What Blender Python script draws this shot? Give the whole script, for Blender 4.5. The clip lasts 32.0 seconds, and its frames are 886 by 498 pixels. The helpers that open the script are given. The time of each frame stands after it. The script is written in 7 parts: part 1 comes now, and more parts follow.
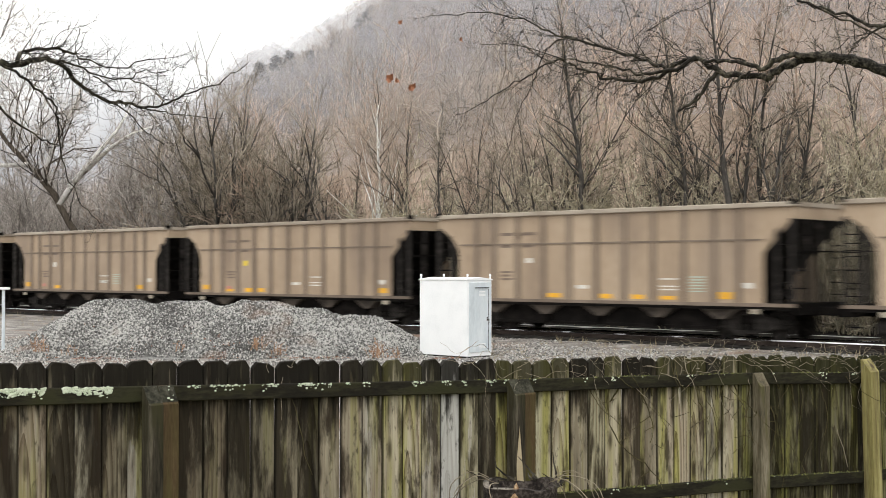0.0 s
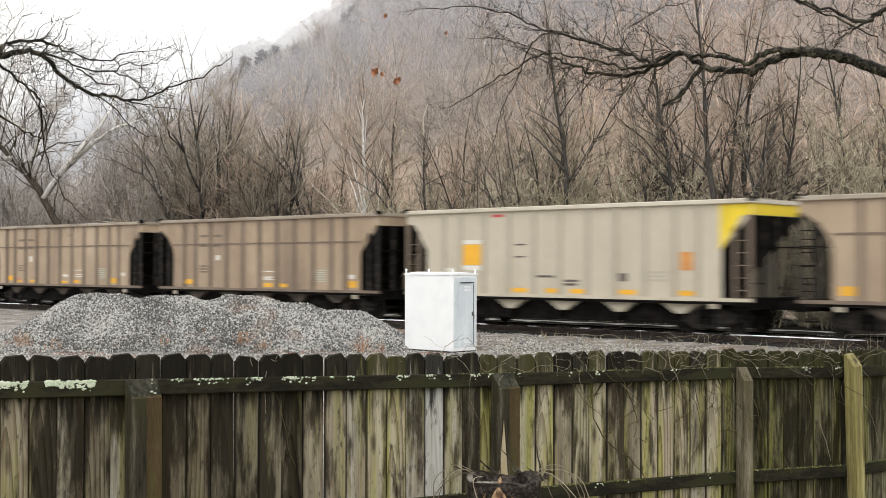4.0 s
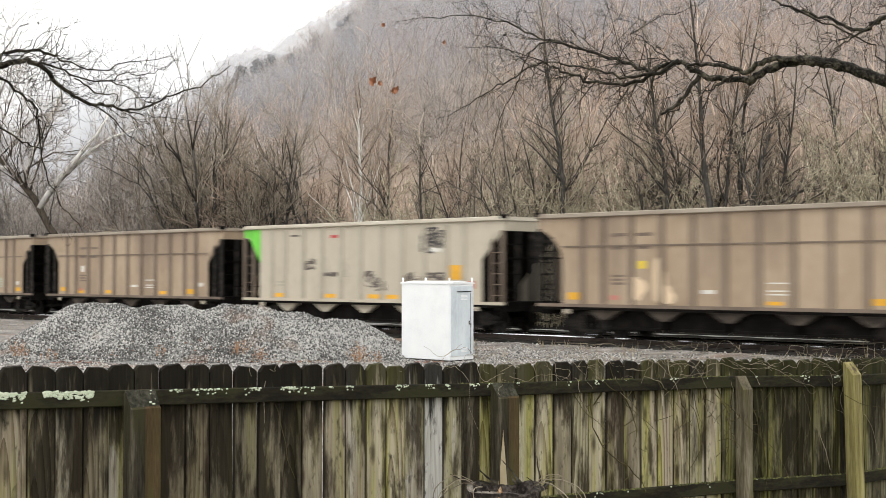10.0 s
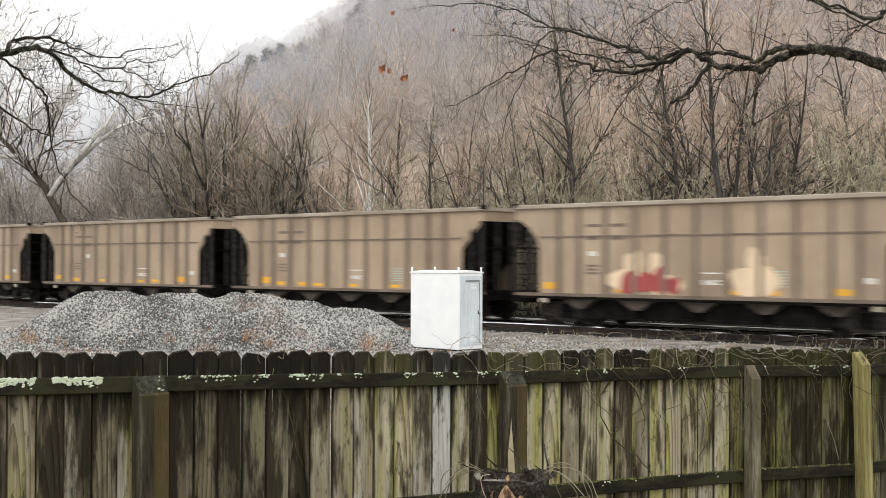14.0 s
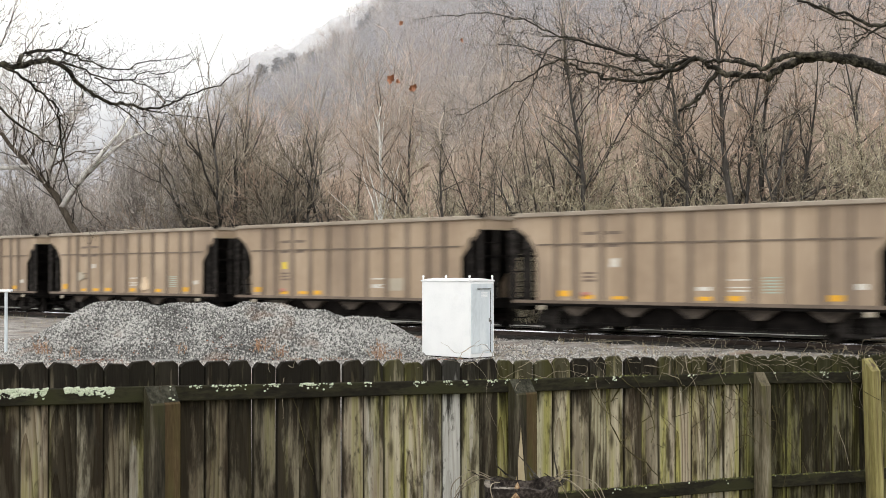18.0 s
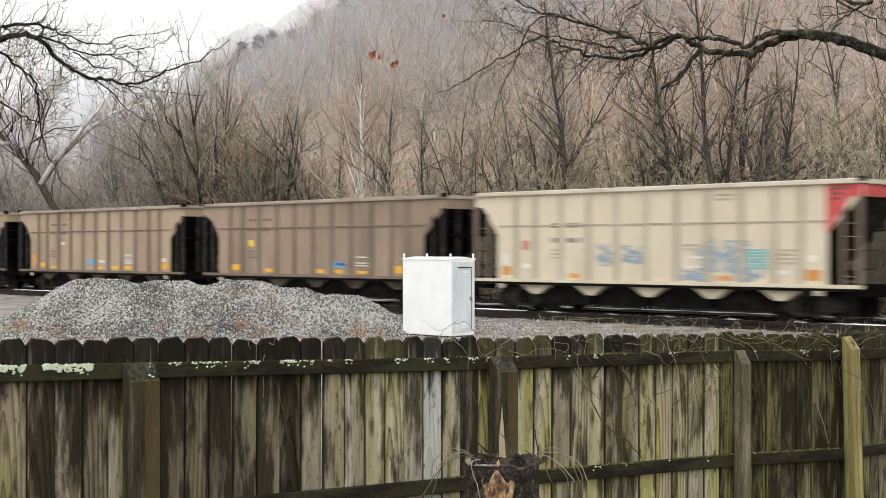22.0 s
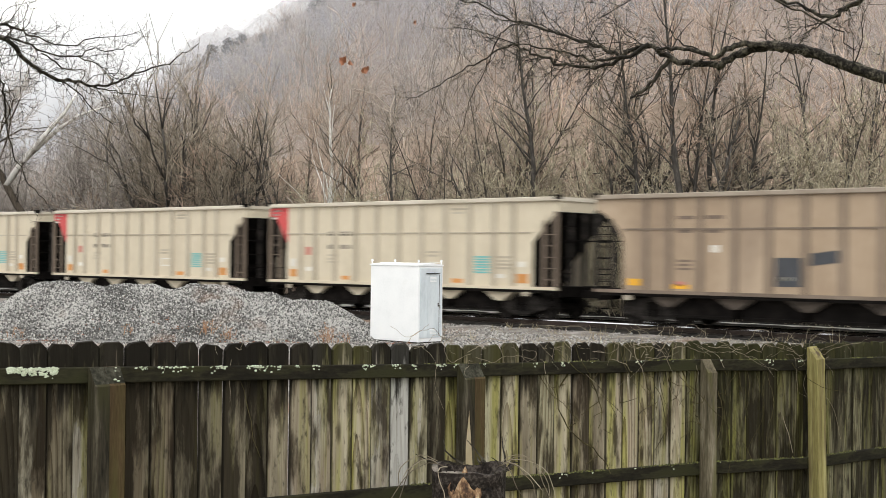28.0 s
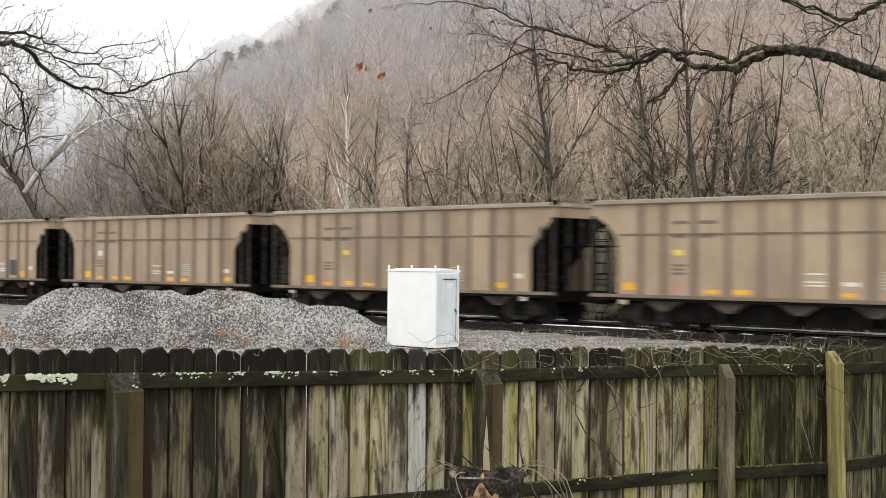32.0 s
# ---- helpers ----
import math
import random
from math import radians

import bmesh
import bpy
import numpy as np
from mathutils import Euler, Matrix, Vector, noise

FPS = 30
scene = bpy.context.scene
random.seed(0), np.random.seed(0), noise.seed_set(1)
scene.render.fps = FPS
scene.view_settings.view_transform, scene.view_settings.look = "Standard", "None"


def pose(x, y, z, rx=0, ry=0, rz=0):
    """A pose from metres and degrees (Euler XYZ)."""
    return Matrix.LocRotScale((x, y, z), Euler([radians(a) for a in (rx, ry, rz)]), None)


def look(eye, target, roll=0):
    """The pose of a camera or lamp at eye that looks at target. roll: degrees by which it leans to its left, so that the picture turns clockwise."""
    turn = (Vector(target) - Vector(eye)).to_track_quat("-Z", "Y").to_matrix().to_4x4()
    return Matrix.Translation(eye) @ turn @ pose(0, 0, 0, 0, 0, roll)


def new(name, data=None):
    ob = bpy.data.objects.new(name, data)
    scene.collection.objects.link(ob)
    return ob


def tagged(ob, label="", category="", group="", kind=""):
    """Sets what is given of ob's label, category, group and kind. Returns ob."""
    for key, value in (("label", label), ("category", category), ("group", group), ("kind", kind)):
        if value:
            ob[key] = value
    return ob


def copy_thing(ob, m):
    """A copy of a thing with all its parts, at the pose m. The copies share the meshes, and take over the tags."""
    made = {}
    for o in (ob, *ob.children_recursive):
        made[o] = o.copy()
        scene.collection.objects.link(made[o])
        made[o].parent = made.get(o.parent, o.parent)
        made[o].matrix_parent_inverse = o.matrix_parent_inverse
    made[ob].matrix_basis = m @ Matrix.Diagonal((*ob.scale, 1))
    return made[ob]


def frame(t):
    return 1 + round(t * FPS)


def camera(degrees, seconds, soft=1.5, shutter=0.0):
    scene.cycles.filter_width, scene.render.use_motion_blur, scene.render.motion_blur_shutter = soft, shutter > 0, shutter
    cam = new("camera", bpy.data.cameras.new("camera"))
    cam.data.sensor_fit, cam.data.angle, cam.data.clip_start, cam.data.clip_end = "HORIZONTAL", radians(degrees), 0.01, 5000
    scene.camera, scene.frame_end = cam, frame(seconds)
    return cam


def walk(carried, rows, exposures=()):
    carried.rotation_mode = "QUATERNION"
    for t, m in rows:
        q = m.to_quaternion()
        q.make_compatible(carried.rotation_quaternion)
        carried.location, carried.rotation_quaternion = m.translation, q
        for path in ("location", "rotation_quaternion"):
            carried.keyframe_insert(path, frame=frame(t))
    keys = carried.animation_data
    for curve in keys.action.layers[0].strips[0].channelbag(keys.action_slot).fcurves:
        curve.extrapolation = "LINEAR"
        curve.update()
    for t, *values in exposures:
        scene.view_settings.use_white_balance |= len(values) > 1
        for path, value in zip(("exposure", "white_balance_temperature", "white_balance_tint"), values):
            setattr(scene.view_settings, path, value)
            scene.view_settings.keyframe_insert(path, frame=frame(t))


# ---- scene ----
cam = camera(38.0, 32.0, soft=0.35, shutter=0.9)
# seconds, eye, a point ten metres ahead, roll
PATH = [
    (0, (0.001, 0.000, 2.300), (0.000, 9.999, 2.466), 0.00),
    (0.5, (0.007, 0.006, 2.295), (0.039, 10.004, 2.472), -0.09),
    (1, (0.008, 0.015, 2.291), (0.045, 10.014, 2.450), -0.10),
    (1.5, (0.004, 0.005, 2.296), (0.043, 10.004, 2.423), -0.01),
    (2, (-0.006, 0.010, 2.293), (0.058, 10.009, 2.400), 0.16),
    (2.5, (0.000, 0.010, 2.293), (0.072, 10.009, 2.394), 0.21),
    (3, (0.005, 0.010, 2.292), (0.103, 10.009, 2.404), 0.28),
    (3.5, (0.007, 0.007, 2.292), (0.114, 10.005, 2.419), 0.19),
    (5.5, (0.001, 0.017, 2.294), (0.127, 10.015, 2.423), -0.03),
    (6, (0.002, 0.030, 2.294), (0.149, 10.028, 2.427), -0.02),
    (6.5, (0.003, 0.029, 2.292), (0.162, 10.027, 2.424), -0.09),
    (7, (-0.000, 0.032, 2.290), (0.152, 10.030, 2.416), -0.17),
    (7.5, (-0.005, 0.025, 2.295), (0.140, 10.023, 2.429), -0.16),
    (8, (-0.010, 0.016, 2.298), (0.128, 10.014, 2.449), -0.22),
    (8.5, (-0.013, 0.020, 2.295), (0.131, 10.018, 2.467), -0.15),
    (9, (-0.008, 0.015, 2.296), (0.148, 10.012, 2.478), -0.11),
    (9.5, (-0.010, 0.020, 2.296), (0.154, 10.017, 2.486), 0.01),
    (10, (-0.011, 0.022, 2.296), (0.132, 10.020, 2.492), -0.01),
    (10.5, (-0.008, 0.030, 2.299), (0.128, 10.027, 2.505), -0.04),
    (11, (-0.014, 0.030, 2.294), (0.119, 10.027, 2.500), -0.02),
    (11.5, (-0.007, 0.020, 2.294), (0.098, 10.017, 2.477), -0.02),
    (12, (-0.005, 0.017, 2.289), (0.057, 10.015, 2.469), -0.05),
    (12.5, (-0.006, 0.020, 2.293), (0.043, 10.018, 2.470), 0.00),
    (13, (-0.006, 0.024, 2.290), (0.046, 10.022, 2.451), 0.12),
    (13.5, (-0.005, 0.027, 2.289), (0.057, 10.025, 2.431), 0.12),
    (14, (-0.006, 0.024, 2.286), (0.064, 10.023, 2.402), 0.19),
    (14.5, (-0.006, 0.019, 2.286), (0.074, 10.018, 2.372), 0.24),
    (16.5, (0.012, -0.000, 2.291), (0.143, 9.998, 2.379), -0.04),
    (17, (0.004, -0.000, 2.291), (0.143, 9.998, 2.383), -0.05),
    (17.5, (0.006, -0.012, 2.293), (0.086, 9.986, 2.425), -0.10),
    (18, (0.010, -0.013, 2.291), (-0.010, 9.985, 2.469), -0.13),
    (18.5, (0.018, -0.016, 2.291), (0.080, 9.981, 2.528), 0.06),
    (19, (0.014, -0.017, 2.288), (0.134, 9.981, 2.468), 0.43),
    (19.5, (0.021, -0.005, 2.293), (0.257, 9.991, 2.439), 0.38),
    (20, (0.012, 0.001, 2.286), (0.241, 9.998, 2.377), 0.04),
    (20.5, (0.006, 0.026, 2.285), (0.185, 10.024, 2.324), 0.09),
    (21, (0.004, 0.019, 2.290), (0.177, 10.018, 2.328), 0.03),
    (21.5, (0.002, 0.016, 2.285), (0.152, 10.015, 2.328), 0.06),
    (22, (0.006, 0.017, 2.281), (0.135, 10.016, 2.294), 0.03),
    (22.5, (0.008, 0.024, 2.280), (0.112, 10.023, 2.266), 0.03),
    (23, (0.011, 0.025, 2.283), (0.068, 10.025, 2.250), 0.06),
    (23.5, (0.010, 0.024, 2.285), (0.048, 10.023, 2.231), 0.15),
    (24, (0.004, 0.027, 2.281), (0.040, 10.026, 2.215), 0.19),
    (24.5, (0.001, 0.024, 2.287), (0.070, 10.024, 2.226), 0.19),
    (25, (0.006, 0.019, 2.287), (0.188, 10.017, 2.304), -0.06),
    (25.5, (0.005, 0.029, 2.281), (0.204, 10.027, 2.315), 0.07),
    (27.5, (0.004, 0.023, 2.283), (0.354, 10.017, 2.345), 0.64),
    (28, (0.002, 0.019, 2.285), (0.378, 10.012, 2.346), 0.62),
    (28.5, (0.010, 0.023, 2.283), (0.378, 10.016, 2.360), 0.60),
    (29, (0.005, 0.023, 2.288), (0.352, 10.017, 2.371), 0.57),
    (29.5, (0.007, 0.020, 2.288), (0.316, 10.015, 2.379), 0.54),
    (30, (0.005, 0.017, 2.289), (0.275, 10.013, 2.399), 0.49),
    (30.5, (-0.000, 0.017, 2.287), (0.251, 10.013, 2.404), 0.55),
    (31, (0.003, 0.014, 2.286), (0.257, 10.010, 2.410), 0.54),
    (31.5, (0.001, 0.016, 2.285), (0.265, 10.011, 2.410), 0.48),
    (32, (0.000, 0.018, 2.284), (0.247, 10.014, 2.388), 0.43),
]
walk(cam, [(t, look(e, a, r)) for t, e, a, r in PATH])

# ---- light: a white overcast winter sky ----
world = bpy.data.worlds.new("overcast_sky")
scene.world = world
world.use_nodes = True
wn, wl = world.node_tree.nodes, world.node_tree.links
wn.clear()
sky = wn.new("ShaderNodeTexSky")
sky.sky_type, sky.sun_disc = "NISHITA", False
sky.sun_elevation, sky.sun_rotation = radians(38), radians(200)
sky.air_density, sky.dust_density = 1.0, 4.0
cloud = wn.new("ShaderNodeMix")
cloud.data_type = "RGBA"
cloud.inputs["Factor"].default_value = 0.97
cloud.inputs["B"].default_value = (16.4, 16.3, 15.9, 1)
back = wn.new("ShaderNodeBackground")
back.inputs["Strength"].default_value = 0.1
wout = wn.new("ShaderNodeOutputWorld")
wl.new(sky.outputs["Color"], cloud.inputs["A"])
wl.new(cloud.outputs["Result"], back.inputs["Color"])
wl.new(back.outputs["Background"], wout.inputs["Surface"])

sun = new("sun", bpy.data.lights.new("sun", "SUN"))
sun.data.energy, sun.data.angle, sun.data.color = 0.8, radians(40), (1.0, 0.97, 0.93)
sun.matrix_world = look((0, -30, 40), (6, 0, 0))


# ---- materials ----
def material(name, colours, scale=4.0, rough=0.8, metal=0.0, bump=0.3, fine=60.0, stretch=(1, 1, 1), per_object=0.0,
             island=0.0, stain=None, stain_scale=0.8, stain_at=(0.55, 0.7), coords="Object", gloss=0.5, weight=0.45):
    """A surface with two scales of noise between the given colours, a stain with soft edges, and fine relief."""
    m = bpy.data.materials.new(name)
    m.use_nodes = True
    n, l = m.node_tree.nodes, m.node_tree.links
    p = n["Principled BSDF"]
    tc, mp = n.new("ShaderNodeTexCoord"), n.new("ShaderNodeMapping")
    mp.inputs["Scale"].default_value = stretch
    l.new(tc.outputs[coords], mp.inputs["Vector"])
    vec = mp.outputs["Vector"]
    if per_object:
        oi, sh = n.new("ShaderNodeObjectInfo"), n.new("ShaderNodeVectorMath")
        sh.operation = "MULTIPLY_ADD"
        l.new(oi.outputs["Random"], sh.inputs[0])
        sh.inputs[1].default_value = (37.0, 53.0, 71.0)
        l.new(vec, sh.inputs[2])
        vec = sh.outputs["Vector"]
    n1, n2 = n.new("ShaderNodeTexNoise"), n.new("ShaderNodeTexNoise")
    n1.inputs["Scale"].default_value, n1.inputs["Detail"].default_value = scale, 6
    n2.inputs["Scale"].default_value, n2.inputs["Detail"].default_value = fine, 4
    l.new(vec, n1.inputs["Vector"]), l.new(vec, n2.inputs["Vector"])
    mixf = n.new("ShaderNodeMath")
    mixf.operation = "MULTIPLY_ADD"
    l.new(n2.outputs["Fac"], mixf.inputs[0])
    mixf.inputs[1].default_value = weight
    half = n.new("ShaderNodeMath")
    half.operation = "MULTIPLY_ADD"
    l.new(n1.outputs["Fac"], half.inputs[0])
    half.inputs[1].default_value, half.inputs[2].default_value = 0.9, 0.055 - weight / 2
    l.new(half.outputs[0], mixf.inputs[2])
    fac = mixf.outputs[0]
    if per_object or island:
        add = n.new("ShaderNodeMath")
        add.operation = "MULTIPLY_ADD"
        src = n.new("ShaderNodeObjectInfo").outputs["Random"] if per_object else n.new("ShaderNodeNewGeometry").outputs["Random Per Island"]
        l.new(src, add.inputs[0])
        add.inputs[1].default_value = per_object or island
        sub = n.new("ShaderNodeMath")
        sub.operation = "SUBTRACT"
        l.new(fac, sub.inputs[0])
        sub.inputs[1].default_value = (per_object or island) / 2
        l.new(sub.outputs[0], add.inputs[2])
        fac = add.outputs[0]
    ramp = n.new("ShaderNodeValToRGB")
    els = ramp.color_ramp.elements
    while len(els) < len(colours):
        els.new(0.5)
    for i, c in enumerate(colours):
        els[i].position, els[i].color = 0.28 + 0.44 * i / max(1, len(colours) - 1), (*c, 1)
    l.new(fac, ramp.inputs["Fac"])
    colour = ramp.outputs["Color"]
    if stain:
        n3, r3, mx = n.new("ShaderNodeTexNoise"), n.new("ShaderNodeValToRGB"), n.new("ShaderNodeMix")
        n3.inputs["Scale"].default_value, n3.inputs["Detail"].default_value = stain_scale, 5
        l.new(vec, n3.inputs["Vector"]), l.new(n3.outputs["Fac"], r3.inputs["Fac"])
        r3.color_ramp.elements[0].position, r3.color_ramp.elements[1].position = stain_at
        mx.data_type = "RGBA"
        l.new(r3.outputs["Color"], mx.inputs["Factor"]), l.new(colour, mx.inputs["A"])
        mx.inputs["B"].default_value = (*stain, 1)
        colour = mx.outputs["Result"]
    l.new(colour, p.inputs["Base Color"])
    p.inputs["Roughness"].default_value, p.inputs["Metallic"].default_value = rough, metal
    p.inputs["Specular IOR Level"].default_value = gloss
    if bump:
        b = n.new("ShaderNodeBump")
        b.inputs["Strength"].default_value, b.inputs["Distance"].default_value = bump, 0.01
        l.new(fac, b.inputs["Height"]), l.new(b.outputs["Normal"], p.inputs["Normal"])
    return m


GROUND = material("gravel_ground", [(0.06, 0.053, 0.048), (0.19, 0.175, 0.16), (0.42, 0.395, 0.37)], 1.2, 0.8, bump=0.9, fine=26, weight=0.8, gloss=0.3, stain=(0.2, 0.13, 0.09), stain_scale=0.35)
YARD = material("yard_grass", [(0.05, 0.05, 0.02), (0.10, 0.10, 0.04), (0.16, 0.13, 0.07)], 3, 0.95, bump=0.8, fine=40)
HILLSOIL = material("leaf_litter", [(0.15, 0.113, 0.083), (0.25, 0.193, 0.15), (0.34, 0.27, 0.215)], 0.08, 0.95, bump=0.5, fine=2.0)
STONE = material("crushed_stone", [(0.085, 0.084, 0.08), (0.225, 0.223, 0.214), (0.52, 0.512, 0.49)], 0.7, 0.75, bump=0.5, fine=30, weight=0.3, island=0.72, gloss=0.3, stain=(0.30, 0.17, 0.10), stain_scale=0.5, stain_at=(0.6, 0.8), coords="Object")
CABWHITE = material("white_paint", [(0.80, 0.825, 0.84), (0.86, 0.88, 0.895), (0.89, 0.91, 0.92)], 2, 0.5, bump=0.05, fine=25, stain=(0.70, 0.71, 0.70), stain_scale=1.3, stain_at=(0.6, 0.9))
CABGREY = material("galvanised_sheet", [(0.52, 0.58, 0.62), (0.62, 0.68, 0.72), (0.70, 0.755, 0.79)], 3, 0.5, 0.0, bump=0.05, fine=20, stretch=(1, 1, 0.4))
# near-black, so shade under and between the cars sits in the colour
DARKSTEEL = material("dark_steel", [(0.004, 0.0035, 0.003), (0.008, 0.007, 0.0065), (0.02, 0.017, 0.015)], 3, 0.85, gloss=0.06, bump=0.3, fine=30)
RAILSTEEL = material("worn_rail_head", [(0.6, 0.6, 0.61), (0.74, 0.74, 0.75), (0.82, 0.82, 0.83)], 3, 0.16, 1.0, bump=0.03)
# rust, taken darker to include the shadow along the near rail
RAILRUST = material("shaded_rail_rust", [(0.022, 0.017, 0.014), (0.042, 0.032, 0.027), (0.075, 0.058, 0.05)], 2, 0.85, gloss=0.15, bump=0.3)
TIE = material("creosote_timber", [(0.02, 0.018, 0.016), (0.04, 0.035, 0.031), (0.08, 0.07, 0.062)], 2, 0.9, gloss=0.15, bump=0.5, stretch=(1, 6, 6))
BROWN = material("weathered_brown_paint", [(0.291, 0.213, 0.146), (0.383, 0.288, 0.198), (0.455, 0.353, 0.253)], 0.6, 0.6, bump=0.08, fine=9, stretch=(1, 1, 0.35), per_object=0.12, stain=(0.165, 0.12, 0.092), stain_scale=0.5, stain_at=(0.5, 0.85))
CREAM = material("cream_paint", [(0.52, 0.46, 0.345), (0.63, 0.56, 0.43), (0.71, 0.64, 0.50)], 0.6, 0.55, bump=0.06, fine=9, stretch=(1, 1, 0.35), stain=(0.42, 0.35, 0.25), stain_scale=0.6, stain_at=(0.5, 0.9))
GREYCREAM = material("grey_beige_paint", [(0.43, 0.385, 0.305), (0.53, 0.475, 0.38), (0.60, 0.545, 0.44)], 0.6, 0.55, bump=0.06, fine=9, stretch=(1, 1, 0.35), stain=(0.36, 0.31, 0.235), stain_scale=0.6, stain_at=(0.5, 0.9))
def board_wood(name, tones, green, green_at, dark_at, top=(0.011, 0.0095, 0.007), cover=0.94):
    """Old boards: soft tones, fine arched grain, flames of dark mould, knots, green algae, black wet tops."""
    m = bpy.data.materials.new(name)
    m.use_nodes = True
    n, l = m.node_tree.nodes, m.node_tree.links
    p = n["Principled BSDF"]
    tc, oi = n.new("ShaderNodeTexCoord"), n.new("ShaderNodeObjectInfo")

    def coords(scale, shift):
        mp, sh = n.new("ShaderNodeMapping"), n.new("ShaderNodeVectorMath")
        mp.inputs["Scale"].default_value = scale
        sh.operation = "MULTIPLY_ADD"
        sh.inputs[1].default_value = shift
        l.new(tc.outputs["Object"], mp.inputs["Vector"])
        l.new(oi.outputs["Random"], sh.inputs[0]), l.new(mp.outputs["Vector"], sh.inputs[2])
        return sh.outputs["Vector"]

    def clouds(scale, shift, detail=4, rough=0.55):
        nz = n.new("ShaderNodeTexNoise")
        nz.inputs["Scale"].default_value, nz.inputs["Detail"].default_value, nz.inputs["Roughness"].default_value = 1.0, detail, rough
        l.new(coords(scale, shift), nz.inputs["Vector"])
        return nz.outputs["Fac"]

    def between(v, a, b, lo=0.0, hi=1.0):
        r = n.new("ShaderNodeMapRange")
        r.inputs["From Min"].default_value, r.inputs["From Max"].default_value = a, b
        r.inputs["To Min"].default_value, r.inputs["To Max"].default_value = lo, hi
        l.new(v, r.inputs["Value"])
        return r.outputs["Result"]

    def mix(fac, a, rgb, kind="MIX"):
        mx = n.new("ShaderNodeMix")
        mx.data_type, mx.blend_type = "RGBA", kind
        l.new(fac, mx.inputs["Factor"]), l.new(a, mx.inputs["A"])
        mx.inputs["B"].default_value = (*rgb, 1)
        return mx.outputs["Result"]

    def plus(a, k, b):
        ad = n.new("ShaderNodeMath")
        ad.operation = "MULTIPLY_ADD"
        ad.inputs[1].default_value = k
        l.new(a, ad.inputs[0]), l.new(b, ad.inputs[2])
        return ad.outputs[0]

    ramp = n.new("ShaderNodeValToRGB")
    els = ramp.color_ramp.elements
    while len(els) < len(tones):
        els.new(0.5)
    for i, c in enumerate(tones):
        els[i].position, els[i].color = 0.45 + 0.85 * i / (len(tones) - 1) * 0.9, (*c, 1)
    l.new(plus(oi.outputs["Random"], 0.62, clouds((9, 9, 1.1), (37, 53, 71))), ramp.inputs["Fac"])
    c = mix(between(clouds((13, 13, 0.7), (13, 5, 41)), *green_at, 0, 0.85), ramp.outputs["Color"], green)
    # fine grain and arches of growth rings
    grain = clouds((120, 120, 2.6), (31, 47, 19), 3)
    c = mix(between(grain, 0.42, 0.70, 0, 0.45), c, (0.35, 0.33, 0.30), "MULTIPLY")
    wv = n.new("ShaderNodeTexWave")
    wv.wave_type, wv.rings_direction, wv.wave_profile = "RINGS", "Y", "SAW"
    wv.inputs["Scale"].default_value, wv.inputs["Distortion"].default_value = 13, 2.0
    wv.inputs["Detail"].default_value, wv.inputs["Detail Scale"].default_value = 3, 1.0
    l.new(coords((1, 1, 0.075), (0.11, 0, -0.16)), wv.inputs["Vector"])
    # only some boards show their rings clearly
    pick, ring = n.new("ShaderNodeMath"), n.new("ShaderNodeMath")
    pick.operation, ring.operation = "PINGPONG", "MULTIPLY"
    lots = n.new("ShaderNodeMath")
    lots.operation = "MULTIPLY"
    lots.inputs[1].default_value, pick.inputs[1].default_value = 23.7, 1.0
    l.new(oi.outputs["Random"], lots.inputs[0]), l.new(lots.outputs[0], pick.inputs[0])
    l.new(between(pick.outputs[0], 0.35, 0.8, 0.06, 0.85), ring.inputs[0])
    l.new(between(wv.outputs["Fac"], 0.4, 1.0), ring.inputs[1])
    c = mix(ring.outputs[0], c, (0.30, 0.25, 0.20), "MULTIPLY")
    # flames of mould, then knots
    flame = clouds((8.5, 8.5, 1.5), (17, 29, 53), 7, 0.62)
    c = mix(between(flame, dark_at, dark_at + 0.11, 0, 0.95), c, (0.15, 0.135, 0.12), "MULTIPLY")
    spot = clouds((30, 30, 11), (71, 3, 23), 5, 0.6)
    c = mix(between(spot, 0.57, 0.70, 0, 0.75), c, (0.03, 0.026, 0.019))
    vo = n.new("ShaderNodeTexVoronoi")
    vo.inputs["Scale"].default_value = 1.0
    l.new(coords((8, 0, 2.3), (3, 0, 61)), vo.inputs["Vector"])
    c = mix(between(vo.outputs["Distance"], 0.21, 0.1, 0, 0.8), c, (0.028, 0.02, 0.013))
    # wet black tops and drips below the rail
    sep = n.new("ShaderNodeSeparateXYZ")
    l.new(tc.outputs["Object"], sep.inputs["Vector"])
    # shadow of the gaps between boards, painted dark along each edge
    ab = n.new("ShaderNodeMath")
    ab.operation = "ABSOLUTE"
    l.new(sep.outputs["X"], ab.inputs[0])
    c = mix(between(plus(clouds((40, 40, 6), (7, 11, 5)), 0.006, ab.outputs[0]), 0.0665, 0.0715, 0, 0.85), c, (0.02, 0.017, 0.012))
    edge = plus(clouds((24, 24, 2.0), (31, 47, 19), 5), 0.95, sep.outputs["Z"])
    c = mix(between(edge, 2.0, 2.17, 0, cover), c, top)
    l.new(c, p.inputs["Base Color"])
    p.inputs["Roughness"].default_value, p.inputs["Specular IOR Level"].default_value = 0.9, 0.15
    b = n.new("ShaderNodeBump")
    b.inputs["Strength"].default_value, b.inputs["Distance"].default_value = 0.8, 0.004
    l.new(grain, b.inputs["Height"]), l.new(b.outputs["Normal"], p.inputs["Normal"])
    return m


